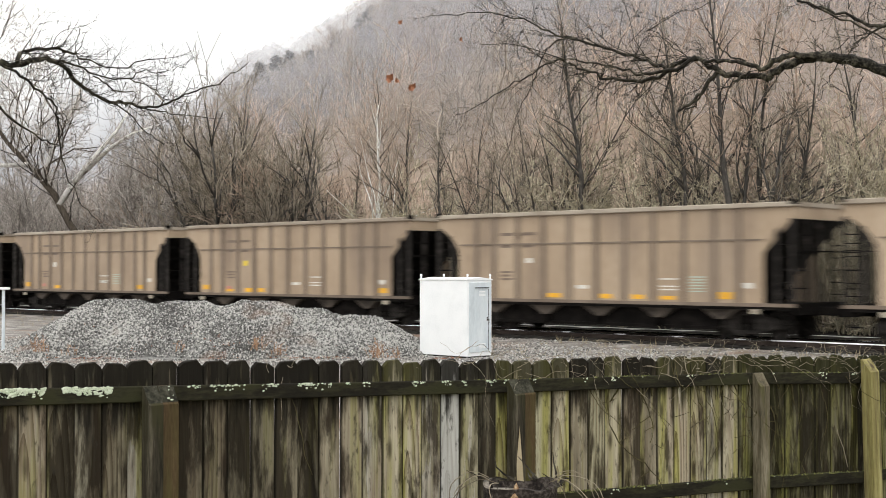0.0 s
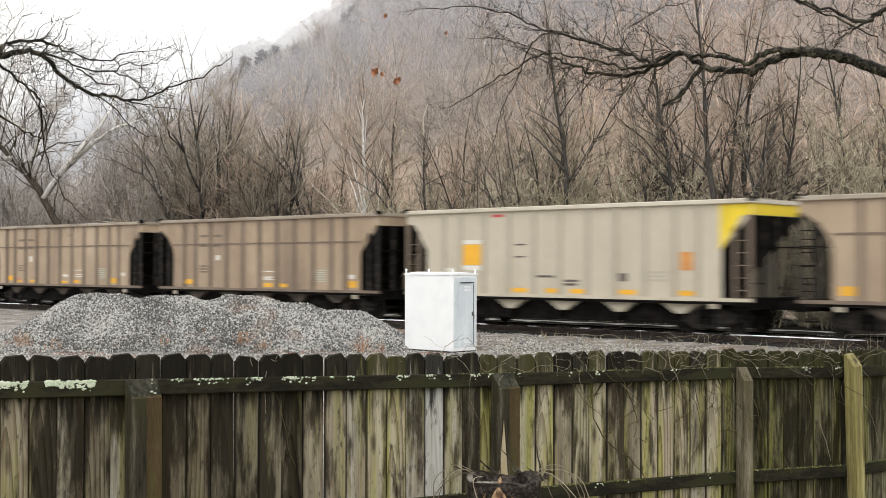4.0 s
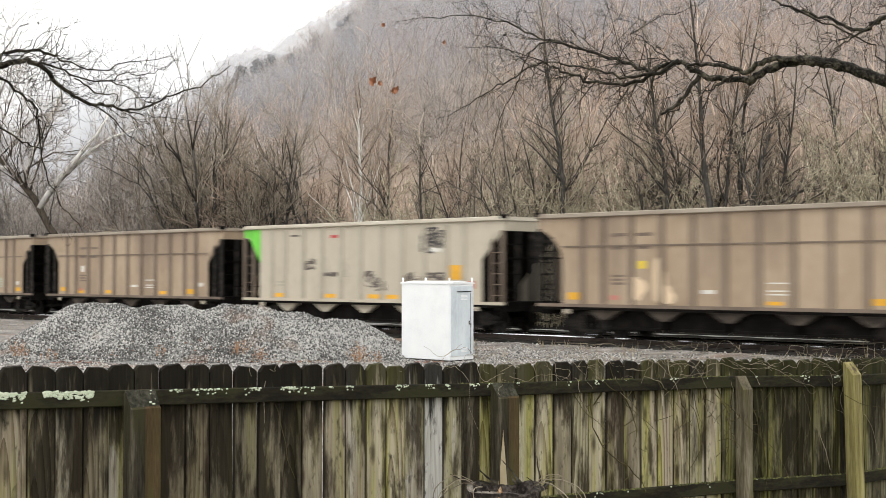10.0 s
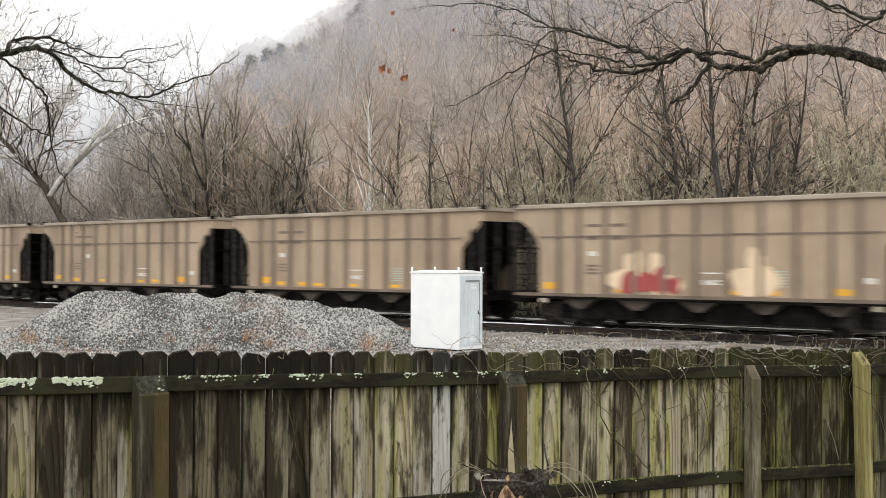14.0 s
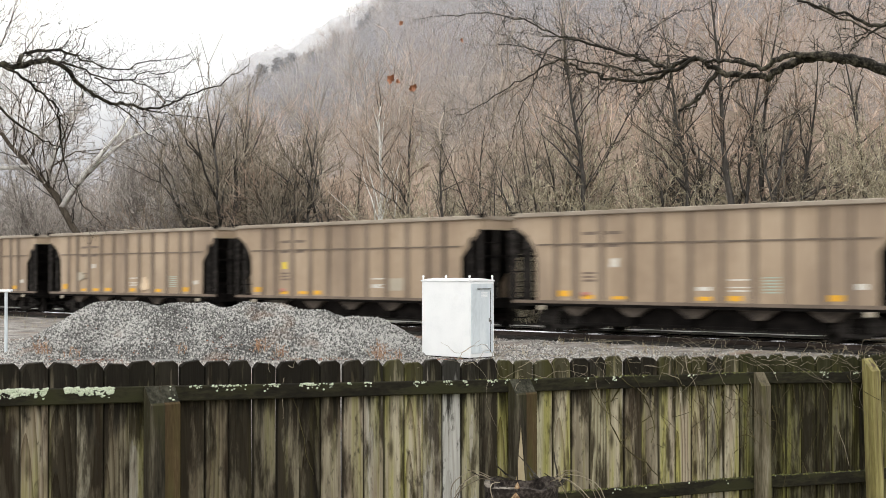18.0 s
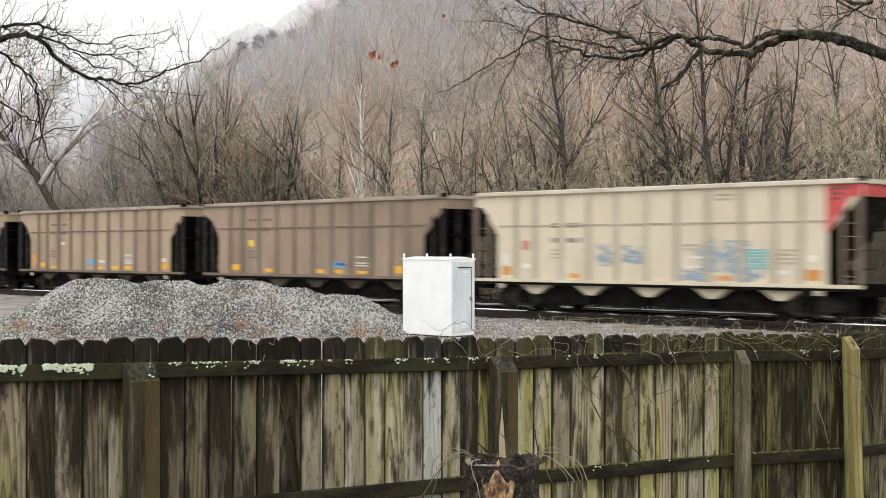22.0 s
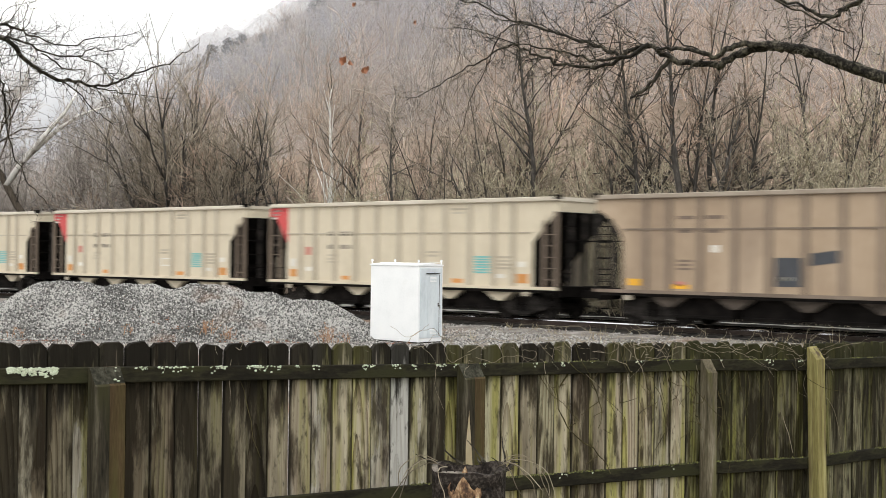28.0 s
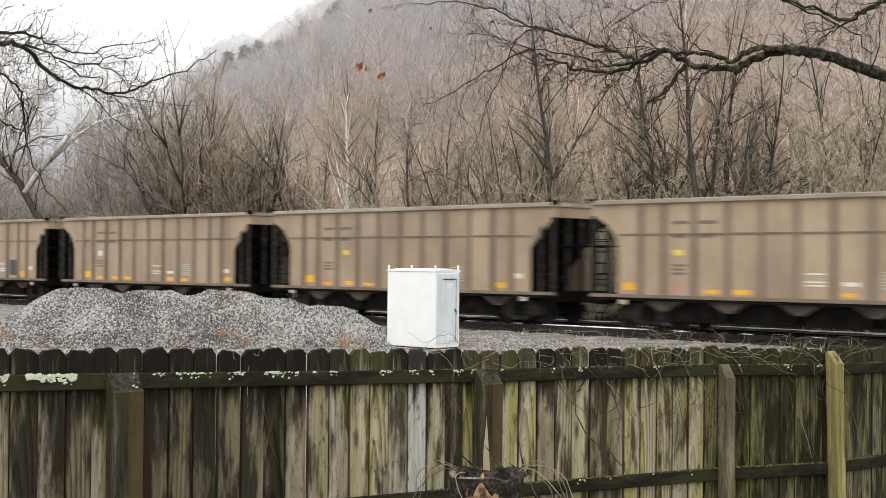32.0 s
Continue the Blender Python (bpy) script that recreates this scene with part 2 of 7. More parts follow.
WOOD = board_wood("weathered_grey_boards", [(0.19, 0.16, 0.115), (0.35, 0.31, 0.225), (0.28, 0.23, 0.17), (0.47, 0.445, 0.375), (0.38, 0.35, 0.24)], (0.27, 0.255, 0.09), (0.50, 0.66), 0.475)
WOODDARK = board_wood("dark_wet_boards", [(0.095, 0.083, 0.058), (0.21, 0.186, 0.132), (0.13, 0.105, 0.072), (0.33, 0.305, 0.235)], (0.18, 0.172, 0.06), (0.54, 0.72), 0.41)
WOODMOSS = board_wood("mossy_boards", [(0.32, 0.275, 0.20), (0.47, 0.425, 0.31), (0.41, 0.345, 0.26), (0.56, 0.525, 0.43), (0.49, 0.455, 0.32)], (0.34, 0.325, 0.085), (0.43, 0.61), 0.535, (0.026, 0.025, 0.010), 0.90)
WOODPALE = board_wood("pale_grey_board", [(0.40, 0.395, 0.37), (0.50, 0.495, 0.465), (0.45, 0.44, 0.41), (0.54, 0.535, 0.505)], (0.36, 0.35, 0.26), (0.66, 0.80), 0.64)
WOODBLACK = board_wood("olive_black_boards", [(0.075, 0.068, 0.044), (0.155, 0.144, 0.092), (0.10, 0.088, 0.056), (0.22, 0.208, 0.135)], (0.17, 0.167, 0.045), (0.46, 0.64), 0.45, (0.026, 0.026, 0.010), 0.86)
RAILWOOD = material("wet_dark_timber", [(0.010, 0.009, 0.007), (0.02, 0.018, 0.012), (0.042, 0.039, 0.024)], 3, 0.9, gloss=0.12, bump=0.5, fine=24, stretch=(1, 1, 3), stain=(0.033, 0.033, 0.016), stain_scale=3, stain_at=(0.5, 0.68))
RUSTPOST = material("olive_rust_post", [(0.03, 0.02, 0.010), (0.075, 0.05, 0.026), (0.12, 0.085, 0.045)], 1.2, 0.9, gloss=0.15, bump=0.5, fine=16, stretch=(6, 6, 0.8), stain=(0.062, 0.06, 0.02), stain_scale=1.0, stain_at=(0.42, 0.6))
GREYPOST = material("bleached_post_timber", [(0.045, 0.039, 0.026), (0.135, 0.116, 0.078), (0.27, 0.24, 0.18)], 2.2, 0.9, gloss=0.15, bump=0.6, fine=16, stretch=(6, 6, 0.8), stain=(0.10, 0.095, 0.035), stain_scale=1.5)
POSTWOOD = material("post_timber", [(0.014, 0.012, 0.009), (0.05, 0.043, 0.03), (0.15, 0.135, 0.10)], 2.2, 0.9, gloss=0.15, bump=0.5, fine=16, stretch=(6, 6, 0.8), stain=(0.04, 0.038, 0.018), stain_scale=1.5)
POSTTOP = material("grey_weathered_end_grain", [(0.012, 0.012, 0.009), (0.034, 0.033, 0.024), (0.075, 0.073, 0.055)], 12, 0.95, gloss=0.12, bump=0.6, fine=60, weight=0.7)
NEWPOST = material("yellow_green_treated_post", [(0.10, 0.085, 0.03), (0.25, 0.215, 0.075), (0.40, 0.36, 0.16)], 1.6, 0.85, bump=0.5, fine=16, stretch=(12, 12, 0.7), stain=(0.075, 0.05, 0.025), stain_scale=1.3, stain_at=(0.53, 0.66))
BARK = material("grey_brown_bark", [(0.04, 0.033, 0.026), (0.08, 0.066, 0.052), (0.14, 0.12, 0.098)], 6, 0.95, gloss=0.15, bump=0.6, fine=30, stretch=(2, 2, 0.6))
DARKBARK = material("wet_black_bark", [(0.008, 0.007, 0.006), (0.028, 0.024, 0.018), (0.10, 0.09, 0.065)], 9, 0.9, gloss=0.2, weight=0.7, bump=0.6, fine=30)
STRAW = material("dry_straw", [(0.20, 0.16, 0.09), (0.34, 0.28, 0.17), (0.45, 0.38, 0.26)], 3, 0.9, bump=0, fine=10, island=0.5)
VINE = material("dry_vine", [(0.10, 0.08, 0.055), (0.22, 0.185, 0.13), (0.38, 0.33, 0.25)], 3, 0.9, bump=0.2, fine=30, island=0.7)
GREENVINE = material("mossy_vine", [(0.02, 0.016, 0.009), (0.06, 0.05, 0.022), (0.12, 0.105, 0.045)], 6, 0.9, bump=0.3, fine=30, gloss=0.15)
LICHEN = material("pale_lichen", [(0.42, 0.48, 0.34), (0.58, 0.64, 0.50), (0.68, 0.72, 0.60)], 30, 0.95, bump=0.6, fine=120)
STUMPBARK = material("rotten_dark_bark", [(0.006, 0.005, 0.0045), (0.022, 0.017, 0.014), (0.085, 0.072, 0.062)], 14, 0.95, bump=1.0, fine=60, weight=0.8, gloss=0.2)
CUTWOOD = material("grey_cut_wood", [(0.04, 0.035, 0.028), (0.15, 0.13, 0.105), (0.34, 0.31, 0.265)], 10, 0.9, bump=0.5, fine=60)
ROT = material("rotten_orange_wood", [(0.02, 0.012, 0.008), (0.12, 0.064, 0.034), (0.30, 0.185, 0.10), (0.52, 0.40, 0.26)], 22, 0.9, bump=1.0, fine=70, stretch=(1, 1, 0.6), weight=0.7)
DRYLEAF = material("dry_oak_leaf", [(0.16, 0.05, 0.02), (0.26, 0.09, 0.04), (0.36, 0.15, 0.07)], 20, 0.7, bump=0.4, fine=90)
# ribs a step darker than the side panels
RIBBROWN = material("dark_brown_rib", [(0.115, 0.087, 0.064), (0.17, 0.13, 0.098), (0.225, 0.176, 0.135)], 0.8, 0.7, bump=0.1, fine=9, stretch=(1, 1, 0.35), per_object=0.1)
RIBCREAM = material("darker_cream_rib", [(0.33, 0.29, 0.22), (0.42, 0.37, 0.29), (0.50, 0.45, 0.36)], 0.8, 0.6, bump=0.1, fine=9, stretch=(1, 1, 0.35), per_object=0.1)
TOPTAN = material("dusty_top_rail", [(0.24, 0.195, 0.15), (0.32, 0.27, 0.215), (0.40, 0.35, 0.285)], 0.7, 0.7, bump=0.1, fine=8, per_object=0.2)
TOPPALE = material("pale_top_rail", [(0.46, 0.41, 0.33), (0.56, 0.51, 0.42), (0.64, 0.59, 0.50)], 0.7, 0.6, bump=0.1, fine=8, per_object=0.1)
PALELINE = material("pale_rail_line", [(0.4, 0.39, 0.375), (0.54, 0.53, 0.51), (0.66, 0.65, 0.63)], 2, 0.7, bump=0.4, fine=16)
# coal-dusted stone, darkened further to hold the shade under the train
BALLAST = material("shaded_sooty_ballast", [(0.006, 0.0055, 0.005), (0.018, 0.017, 0.015), (0.06, 0.056, 0.05)], 3, 0.9, gloss=0.06, bump=0.9, fine=16)


def paint(name, rgb, rough=0.55):
    return material(name, [tuple(c * k for c in rgb) for k in (0.78, 1.0, 1.12)], 2.5, rough, bump=0.05, fine=14, stretch=(1, 1, 0.4))


YELLOW = paint("yellow_reflective_paint", (0.80, 0.42, 0.03))
ORANGE = paint("faded_orange_paint", (0.62, 0.28, 0.08))
LEMON = paint("bright_yellow_paint", (0.80, 0.60, 0.03))
WHITEP = paint("white_stencil_paint", (0.72, 0.70, 0.64))
GREENP = paint("bright_green_paint", (0.16, 0.62, 0.06))
REDP = paint("faded_red_paint", (0.55, 0.07, 0.07))
BLUEP = paint("pale_blue_paint", (0.13, 0.36, 0.62))
GREYBLUE = paint("thin_blue_grey_paint", (0.26, 0.33, 0.40))
TEAL = paint("teal_stencil_paint", (0.14, 0.42, 0.42))
SLATE = paint("slate_patch_paint", (0.05, 0.055, 0.065))
PEACH = paint("peach_spray_paint", (0.74, 0.58, 0.40))
ROSE = paint("rose_spray_paint", (0.35, 0.06, 0.06))
FAINT = paint("faded_stencil", (0.11, 0.09, 0.08))
BLACKP = paint("black_spray_paint", (0.05, 0.045, 0.045))
PINK = paint("pink_label", (0.52, 0.20, 0.16))
PALEGREEN = paint("pale_green_stencil", (0.40, 0.47, 0.40))


# ---- mesh tools ----
class Mesh:
    """Collects vertices and faces of one part."""

    def __init__(self):
        self.v, self.f, self.m = [], [], []

    def add(self, verts, faces, slot=0):
        k = len(self.v)
        self.v.extend(verts)
        self.f.extend([tuple(i + k for i in f) for f in faces])
        self.m.extend([slot] * len(faces))

    def box(self, x0, x1, y0, y1, z0, z1, slot=0, bev=0.0):
        if bev:
            b = min(bev, (x1 - x0) / 3, (y1 - y0) / 3, (z1 - z0) / 3)
            v, idx = [], {}
            for sx in (0, 1):
                for sy in (0, 1):
                    for sz in (0, 1):
                        c = ((x0, x1)[sx], (y0, y1)[sy], (z0, z1)[sz])
                        ins = [c[i] + b * (1 - 2 * (sx, sy, sz)[i]) for i in range(3)]
                        for a in range(3):
                            idx[sx, sy, sz, a] = len(v)
                            p = list(ins)
                            p[a] = c[a]
                            v.append(tuple(p))
            f = []
            for a in range(3):
                o1, o2 = [i for i in range(3) if i != a]
                for s in (0, 1):
                    quad = []
                    for u, w in ((0, 0), (1, 0), (1, 1), (0, 1)):
                        k = [0, 0, 0]
                        k[a], k[o1], k[o2] = s, u, w
                        quad.append(idx[k[0], k[1], k[2], a])
                    f.append(quad if (s == 1) == (a != 1) else quad[::-1])
                for u in (0, 1):
                    for w in (0, 1):
                        k0, k1 = [0, 0, 0], [0, 0, 0]
                        k0[o1], k0[o2], k0[a] = u, w, 0
                        k1[o1], k1[o2], k1[a] = u, w, 1
                        f.append([idx[(*k0, o1)], idx[(*k1, o1)], idx[(*k1, o2)], idx[(*k0, o2)]])
            for sx in (0, 1):
                for sy in (0, 1):
                    for sz in (0, 1):
                        f.append([idx[sx, sy, sz, a] for a in range(3)])
            self.add(v, f, slot)
            return self
        self.add([(x0, y0, z0), (x1, y0, z0), (x1, y1, z0), (x0, y1, z0), (x0, y0, z1), (x1, y0, z1), (x1, y1, z1), (x0, y1, z1)],
                 [(0, 3, 2, 1), (4, 5, 6, 7), (0, 1, 5, 4), (1, 2, 6, 5), (2, 3, 7, 6), (3, 0, 4, 7)], slot)
        return self

    def prism(self, outline, axis, a, b, slot=0):
        """A flat outline swept along an axis from a to b; the outline lies in the other two axes, in their order."""
        def at(p, h):
            q = list(p)
            q.insert(axis, h)
            return tuple(q)
        n = len(outline)
        self.add([at(p, a) for p in outline] + [at(p, b) for p in outline],
                 [tuple(range(n))[::-1], tuple(range(n, 2 * n))] + [(i, (i + 1) % n, n + (i + 1) % n, n + i) for i in range(n)], slot)
        return self

    def tube(self, pts, radii, sides=5, slot=0):
        """A bent tapered tube through points."""
        pts = [Vector(p) for p in pts]
        rings, prev = [], Vector((0.31, 0.77, 0.55))
        for i, p in enumerate(pts):
            d = (pts[min(i + 1, len(pts) - 1)] - pts[max(i - 1, 0)])
            d = d.normalized() if d.length > 1e-9 else Vector((0, 0, 1))
            u = d.cross(prev)
            if u.length < 0.05:
                u = d.cross(Vector((1, 0, 0.2)))
            u.normalize()
            w = d.cross(u)
            r = radii[i]
            rings.append([tuple(p + u * (r * math.cos(2 * math.pi * k / sides)) + w * (r * math.sin(2 * math.pi * k / sides))) for k in range(sides)])
        v = [q for ring in rings for q in ring]
        f = [(i * sides + k, i * sides + (k + 1) % sides, (i + 1) * sides + (k + 1) % sides, (i + 1) * sides + k)
             for i in range(len(pts) - 1) for k in range(sides)]
        f.append(tuple(range(sides))[::-1])
        f.append(tuple(range(len(v) - sides, len(v))))
        self.add(v, f, slot)
        return self

    def disc(self, c, axis, r, a, b, sides=16, slot=0):
        o = [i for i in range(3) if i != axis]
        self.prism([(c[0] + r * math.cos(2 * math.pi * k / sides), c[1] + r * math.sin(2 * math.pi * k / sides)) for k in range(sides)], axis, a, b, slot)
        return self

    def data(self, name, mats, smooth=False):
        me = bpy.data.meshes.new(name)
        me.from_pydata(self.v, [], self.f)
        for m in mats if isinstance(mats, (list, tuple)) else [mats]:
            me.materials.append(m)
        if any(self.m):
            me.polygons.foreach_set("material_index", self.m)
        if smooth:
            me.polygons.foreach_set("use_smooth", [True] * len(me.polygons))
        me.update()
        return me


def part(name, mesh, mat, parent=None, label="", m=None, smooth=False):
    """One mesh object under a thing or a part; mesh is a Mesh or finished mesh data."""
    me = mesh.data(name, mat, smooth) if isinstance(mesh, Mesh) else mesh
    ob = new(name, me)
    if parent is not None:
        ob.parent = parent
    if m is not None:
        ob.matrix_basis = m
    if label:
        ob["label"] = label
    return ob


def thing(name, label, category, group="", kind="", m=None):
    ob = tagged(new(name), label, category, group, kind)
    ob.empty_display_size = 0.2
    if m is not None:
        ob.matrix_basis = m
    return ob


def fixed(mesh_ob):
    """Faces turned outward."""
    bm = bmesh.new()
    bm.from_mesh(mesh_ob.data)
    bmesh.ops.recalc_face_normals(bm, faces=bm.faces)
    bm.to_mesh(mesh_ob.data)
    bm.free()
    return mesh_ob


def wander(rnd, start, way, length, n, bend, lift=0.0):
    """A crooked line of n steps."""
    p, d = Vector(start), Vector(way).normalized()
    out = [p.copy()]
    for _ in range(n):
        d = (d + Vector((rnd.gauss(0, bend), rnd.gauss(0, bend), rnd.gauss(0, bend) + lift))).normalized()
        p = p + d * (length / n)
        out.append(p.copy())
    return out


def side_way(rnd, d, spread):
    """A direction that leaves d by the given angle."""
    d = Vector(d).normalized()
    u = d.orthogonal().normalized()
    u.rotate(Matrix.Rotation(rnd.uniform(0, 6.283), 3, d))
    return (d * math.cos(spread) + u * math.sin(spread)).normalized()


# ---- plan: the track runs past at 43.8 degrees, the hill rises beyond it ----
TURN = 0.7637
TC, TN = math.cos(TURN), math.sin(TURN)
NEAR = 45.24
RAILZ = 0.29
TRACK = Matrix.Translation((1.6 * TN, NEAR + 1.6 * TC, RAILZ)) @ pose(0, 0, 0, 0, 0, -math.degrees(TURN))


def beyond(x, y):
    """Metres beyond the track's middle, square to it."""
    return x * TN + (y - NEAR) * TC - 1.6


def along(x, y):
    return x * TC - (y - NEAR) * TN


RIDGE = ((-0.60, 0.03), (-0.33, 0.06), (-0.234, 0.098), (-0.195, 0.128), (-0.155, 0.164), (-0.098, 0.189), (-0.059, 0.214), (-0.037, 0.24), (0.0, 0.30), (0.095, 0.5), (2.0, 0.5))


def ridge_rise(u):
    """How steeply the skyline of the hill stands over the eye, towards each side."""
    for (a, ea), (b, eb) in zip(RIDGE, RIDGE[1:]):
        if u <= b:
            return ea + (eb - ea) * max(0.0, (u - a) / (b - a))
    return RIDGE[-1][1]


def ground_z(x, y):
    q = beyond(x, y)
    z = 0.1 * (1 - min(1, max(0, (abs(q) - 1.6) / 1.2)))
    if y < 12:
        z += min(1, (12 - y) / 3) * (-0.065 * (x + 1.5))
    if q > 42:
        up = min(q - 42, 320)
        z = 0.6 * up * min(1, up / 25) + 2.5 * noise.noise((x * 0.03, y * 0.03, 0)) * min(1, up / 30)
        if y > 20:
            z = max(-1.0, min(z, ridge_rise(x / y) * y - 12.5))
    elif q > 4:
        z = 0.12 + 0.2 * noise.noise((x * 0.1, y * 0.1, 3)) * min(1, (q - 4) / 6) + 0.08 * min(1, (q - 4) / 3)
    return z


def grid_lines(fine_lo, fine_hi, step, far, grow):
    out, s = [], step
    x = fine_lo
    while x < fine_hi:
        out.append(x)
        x += step
    while x < far:
        out.append(x)
        s *= grow
        x += s
    out.append(far)
    s, x = step, fine_lo - step
    while x > -far:
        out.insert(0, x)
        s *= grow
        x -= s
    out.insert(0, -far)
    return out


def build_ground():
    xs, ys = grid_lines(-30, 30, 1.5, 1500, 1.25), grid_lines(-6, 75, 1.5, 1500, 1.18)
    me = Mesh()
    me.v = [(x, y, ground_z(x, y)) for y in ys for x in xs]
    w = len(xs)
    for j in range(len(ys) - 1):
        for i in range(w - 1):
            x, y = (xs[i] + xs[i + 1]) / 2, (ys[j] + ys[j + 1]) / 2
            me.f.append((j * w + i, j * w + i + 1, (j + 1) * w + i + 1, (j + 1) * w + i))
            # past the rails the shade-darkened ballast colour runs on as ground
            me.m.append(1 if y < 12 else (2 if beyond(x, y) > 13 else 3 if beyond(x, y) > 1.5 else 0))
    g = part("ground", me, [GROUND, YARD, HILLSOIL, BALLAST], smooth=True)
    tagged(g, "wet gravel and grass ground rising into a wooded hillside", "ground", kind="structure")


def build_track():
    """Ballast, ties and two rails."""
    bed = Mesh()
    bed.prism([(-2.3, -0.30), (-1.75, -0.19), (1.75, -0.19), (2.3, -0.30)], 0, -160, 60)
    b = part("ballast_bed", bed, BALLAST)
    b.matrix_basis = TRACK
    tagged(b, "dark crushed stone bed under the railway track", "ballast", kind="structure")
    # added pale strip imitates the bright rail lines showing below the train
    line_strip = Mesh()
    line_strip.prism([(4.8, -0.30), (4.84, -0.13), (5.06, -0.13), (5.1, -0.30)], 0, -160, 60)
    fixed(tagged(part("gravel_path", line_strip, PALELINE, m=TRACK), "pale strip standing in for bright rail lines beyond the track", "path", kind="structure"))
    tr = thing("railway_track", "single railway track with rusty rails on timber ties", "track", kind="structure", m=TRACK)
    prof = [(-0.07, -0.172), (0.07, -0.172), (0.07, -0.16), (0.012, -0.14), (0.012, -0.05), (0.036, -0.035), (0.036, -0.006), (0.028, 0.0),
            (-0.022, 0.0), (-0.036, -0.033), (-0.036, -0.036), (-0.012, -0.05), (-0.012, -0.14), (-0.07, -0.16)]
    for side in (-0.755, 0.755):
        r = Mesh()
        r.prism([(side + y, z) for y, z in prof], 0, -160, 60)
        rail = part("rail", r, [RAILRUST, RAILSTEEL], tr, "rusty steel rail with a bright worn head")
        for edge in (6, 7, 8, 9):
            rail.data.polygons[2 + edge].material_index = 1
    tie = Mesh().box(-0.115, 0.115, -1.3, 1.3, -0.36, -0.174, bev=0.012).data("tie", TIE)
    for k in range(300):
        x = 27 - k * 0.52
        part("tie", tie, None, tr, m=pose(x + random.uniform(-0.02, 0.02), random.uniform(-0.04, 0.04), 0, 0, 0, random.uniform(-1, 1)))


# ends of each crest, its middle line, height and the reach of its slopes
CRESTS = [(-9.7, -8.6, 36.1, 1.50, 2.55), (-7.6, -6.7, 35.9, 1.46, 2.5), (-5.6, -4.8, 36.0, 1.47, 2.5), (-4.4, -3.4, 36.2, 1.24, 2.1), (-2.6, -1.9, 36.0, 1.05, 1.75)]


def pile_z(x, y):
    """Heaps tipped side by side, run together in the dips."""
    total = 0.0
    for xa, xb, cy, top, r in CRESTS:
        d = math.hypot(x - min(xb, max(xa, x)), y - cy) / r
        if d < 1.15:
            total += math.exp(7.5 * max(0.0, top * (1.06 - (d * d + 0.0036) ** 0.5))) - 1.0
    return math.log(1.0 + total) / 7.5


def build_pile():
    """Heap of crushed stone with low crests."""
    rnd = random.Random(4)
    base = Mesh()
    nx, ny = 90, 44
    base.v = []
    for j in range(ny + 1):
        for i in range(nx + 1):
            x, y = -12.6 + 12.6 * i / nx, 33.2 + 6 * j / ny
            base.v.append((x, y, pile_z(x, y) + 0.05 * noise.noise((x * 2.2, y * 2.2, 0)) - 0.06))
    base.f = [(j * (nx + 1) + i, j * (nx + 1) + i + 1, (j + 1) * (nx + 1) + i + 1, (j + 1) * (nx + 1) + i) for j in range(ny) for i in range(nx)]
    base.m = [0] * len(base.f)
    pile = thing("gravel_pile", "long heap of grey crushed stone on the gravel ground", "gravel pile")
    part("mound", base, STONE, pile, smooth=True)
    st = Mesh()
    count = 0
    while count < 40000:
        x, y = rnd.uniform(-12.4, -0.3), rnd.uniform(33.4, 37.2)
        z = pile_z(x, y)
        if z < 0.04 and rnd.random() > 0.25:
            continue
        count += 1
        r = rnd.uniform(0.018, 0.046)
        c = Vector((x, y, z + 0.05 * noise.noise((x * 2.2, y * 2.2, 0)) - 0.05 + r * 0.4))
        e = Euler((rnd.uniform(0, 6), rnd.uniform(0, 6), rnd.uniform(0, 6))).to_matrix()
        pts = [(1, 0, 0), (-0.9, 0.2, 0), (0, 0.8, 0.1), (0.1, -0.9, 0), (0.1, 0, 0.7), (0, 0.1, -0.7)]
        st.add([tuple(c + e @ Vector(p) * r * rnd.uniform(0.75, 1.2)) for p in pts],
               [(0, 2, 4), (2, 1, 4), (1, 3, 4), (3, 0, 4), (2, 0, 5), (1, 2, 5), (3, 1, 5), (0, 3, 5)])
    tagged(part("loose_stone", st, STONE, pile), kind="stuff")


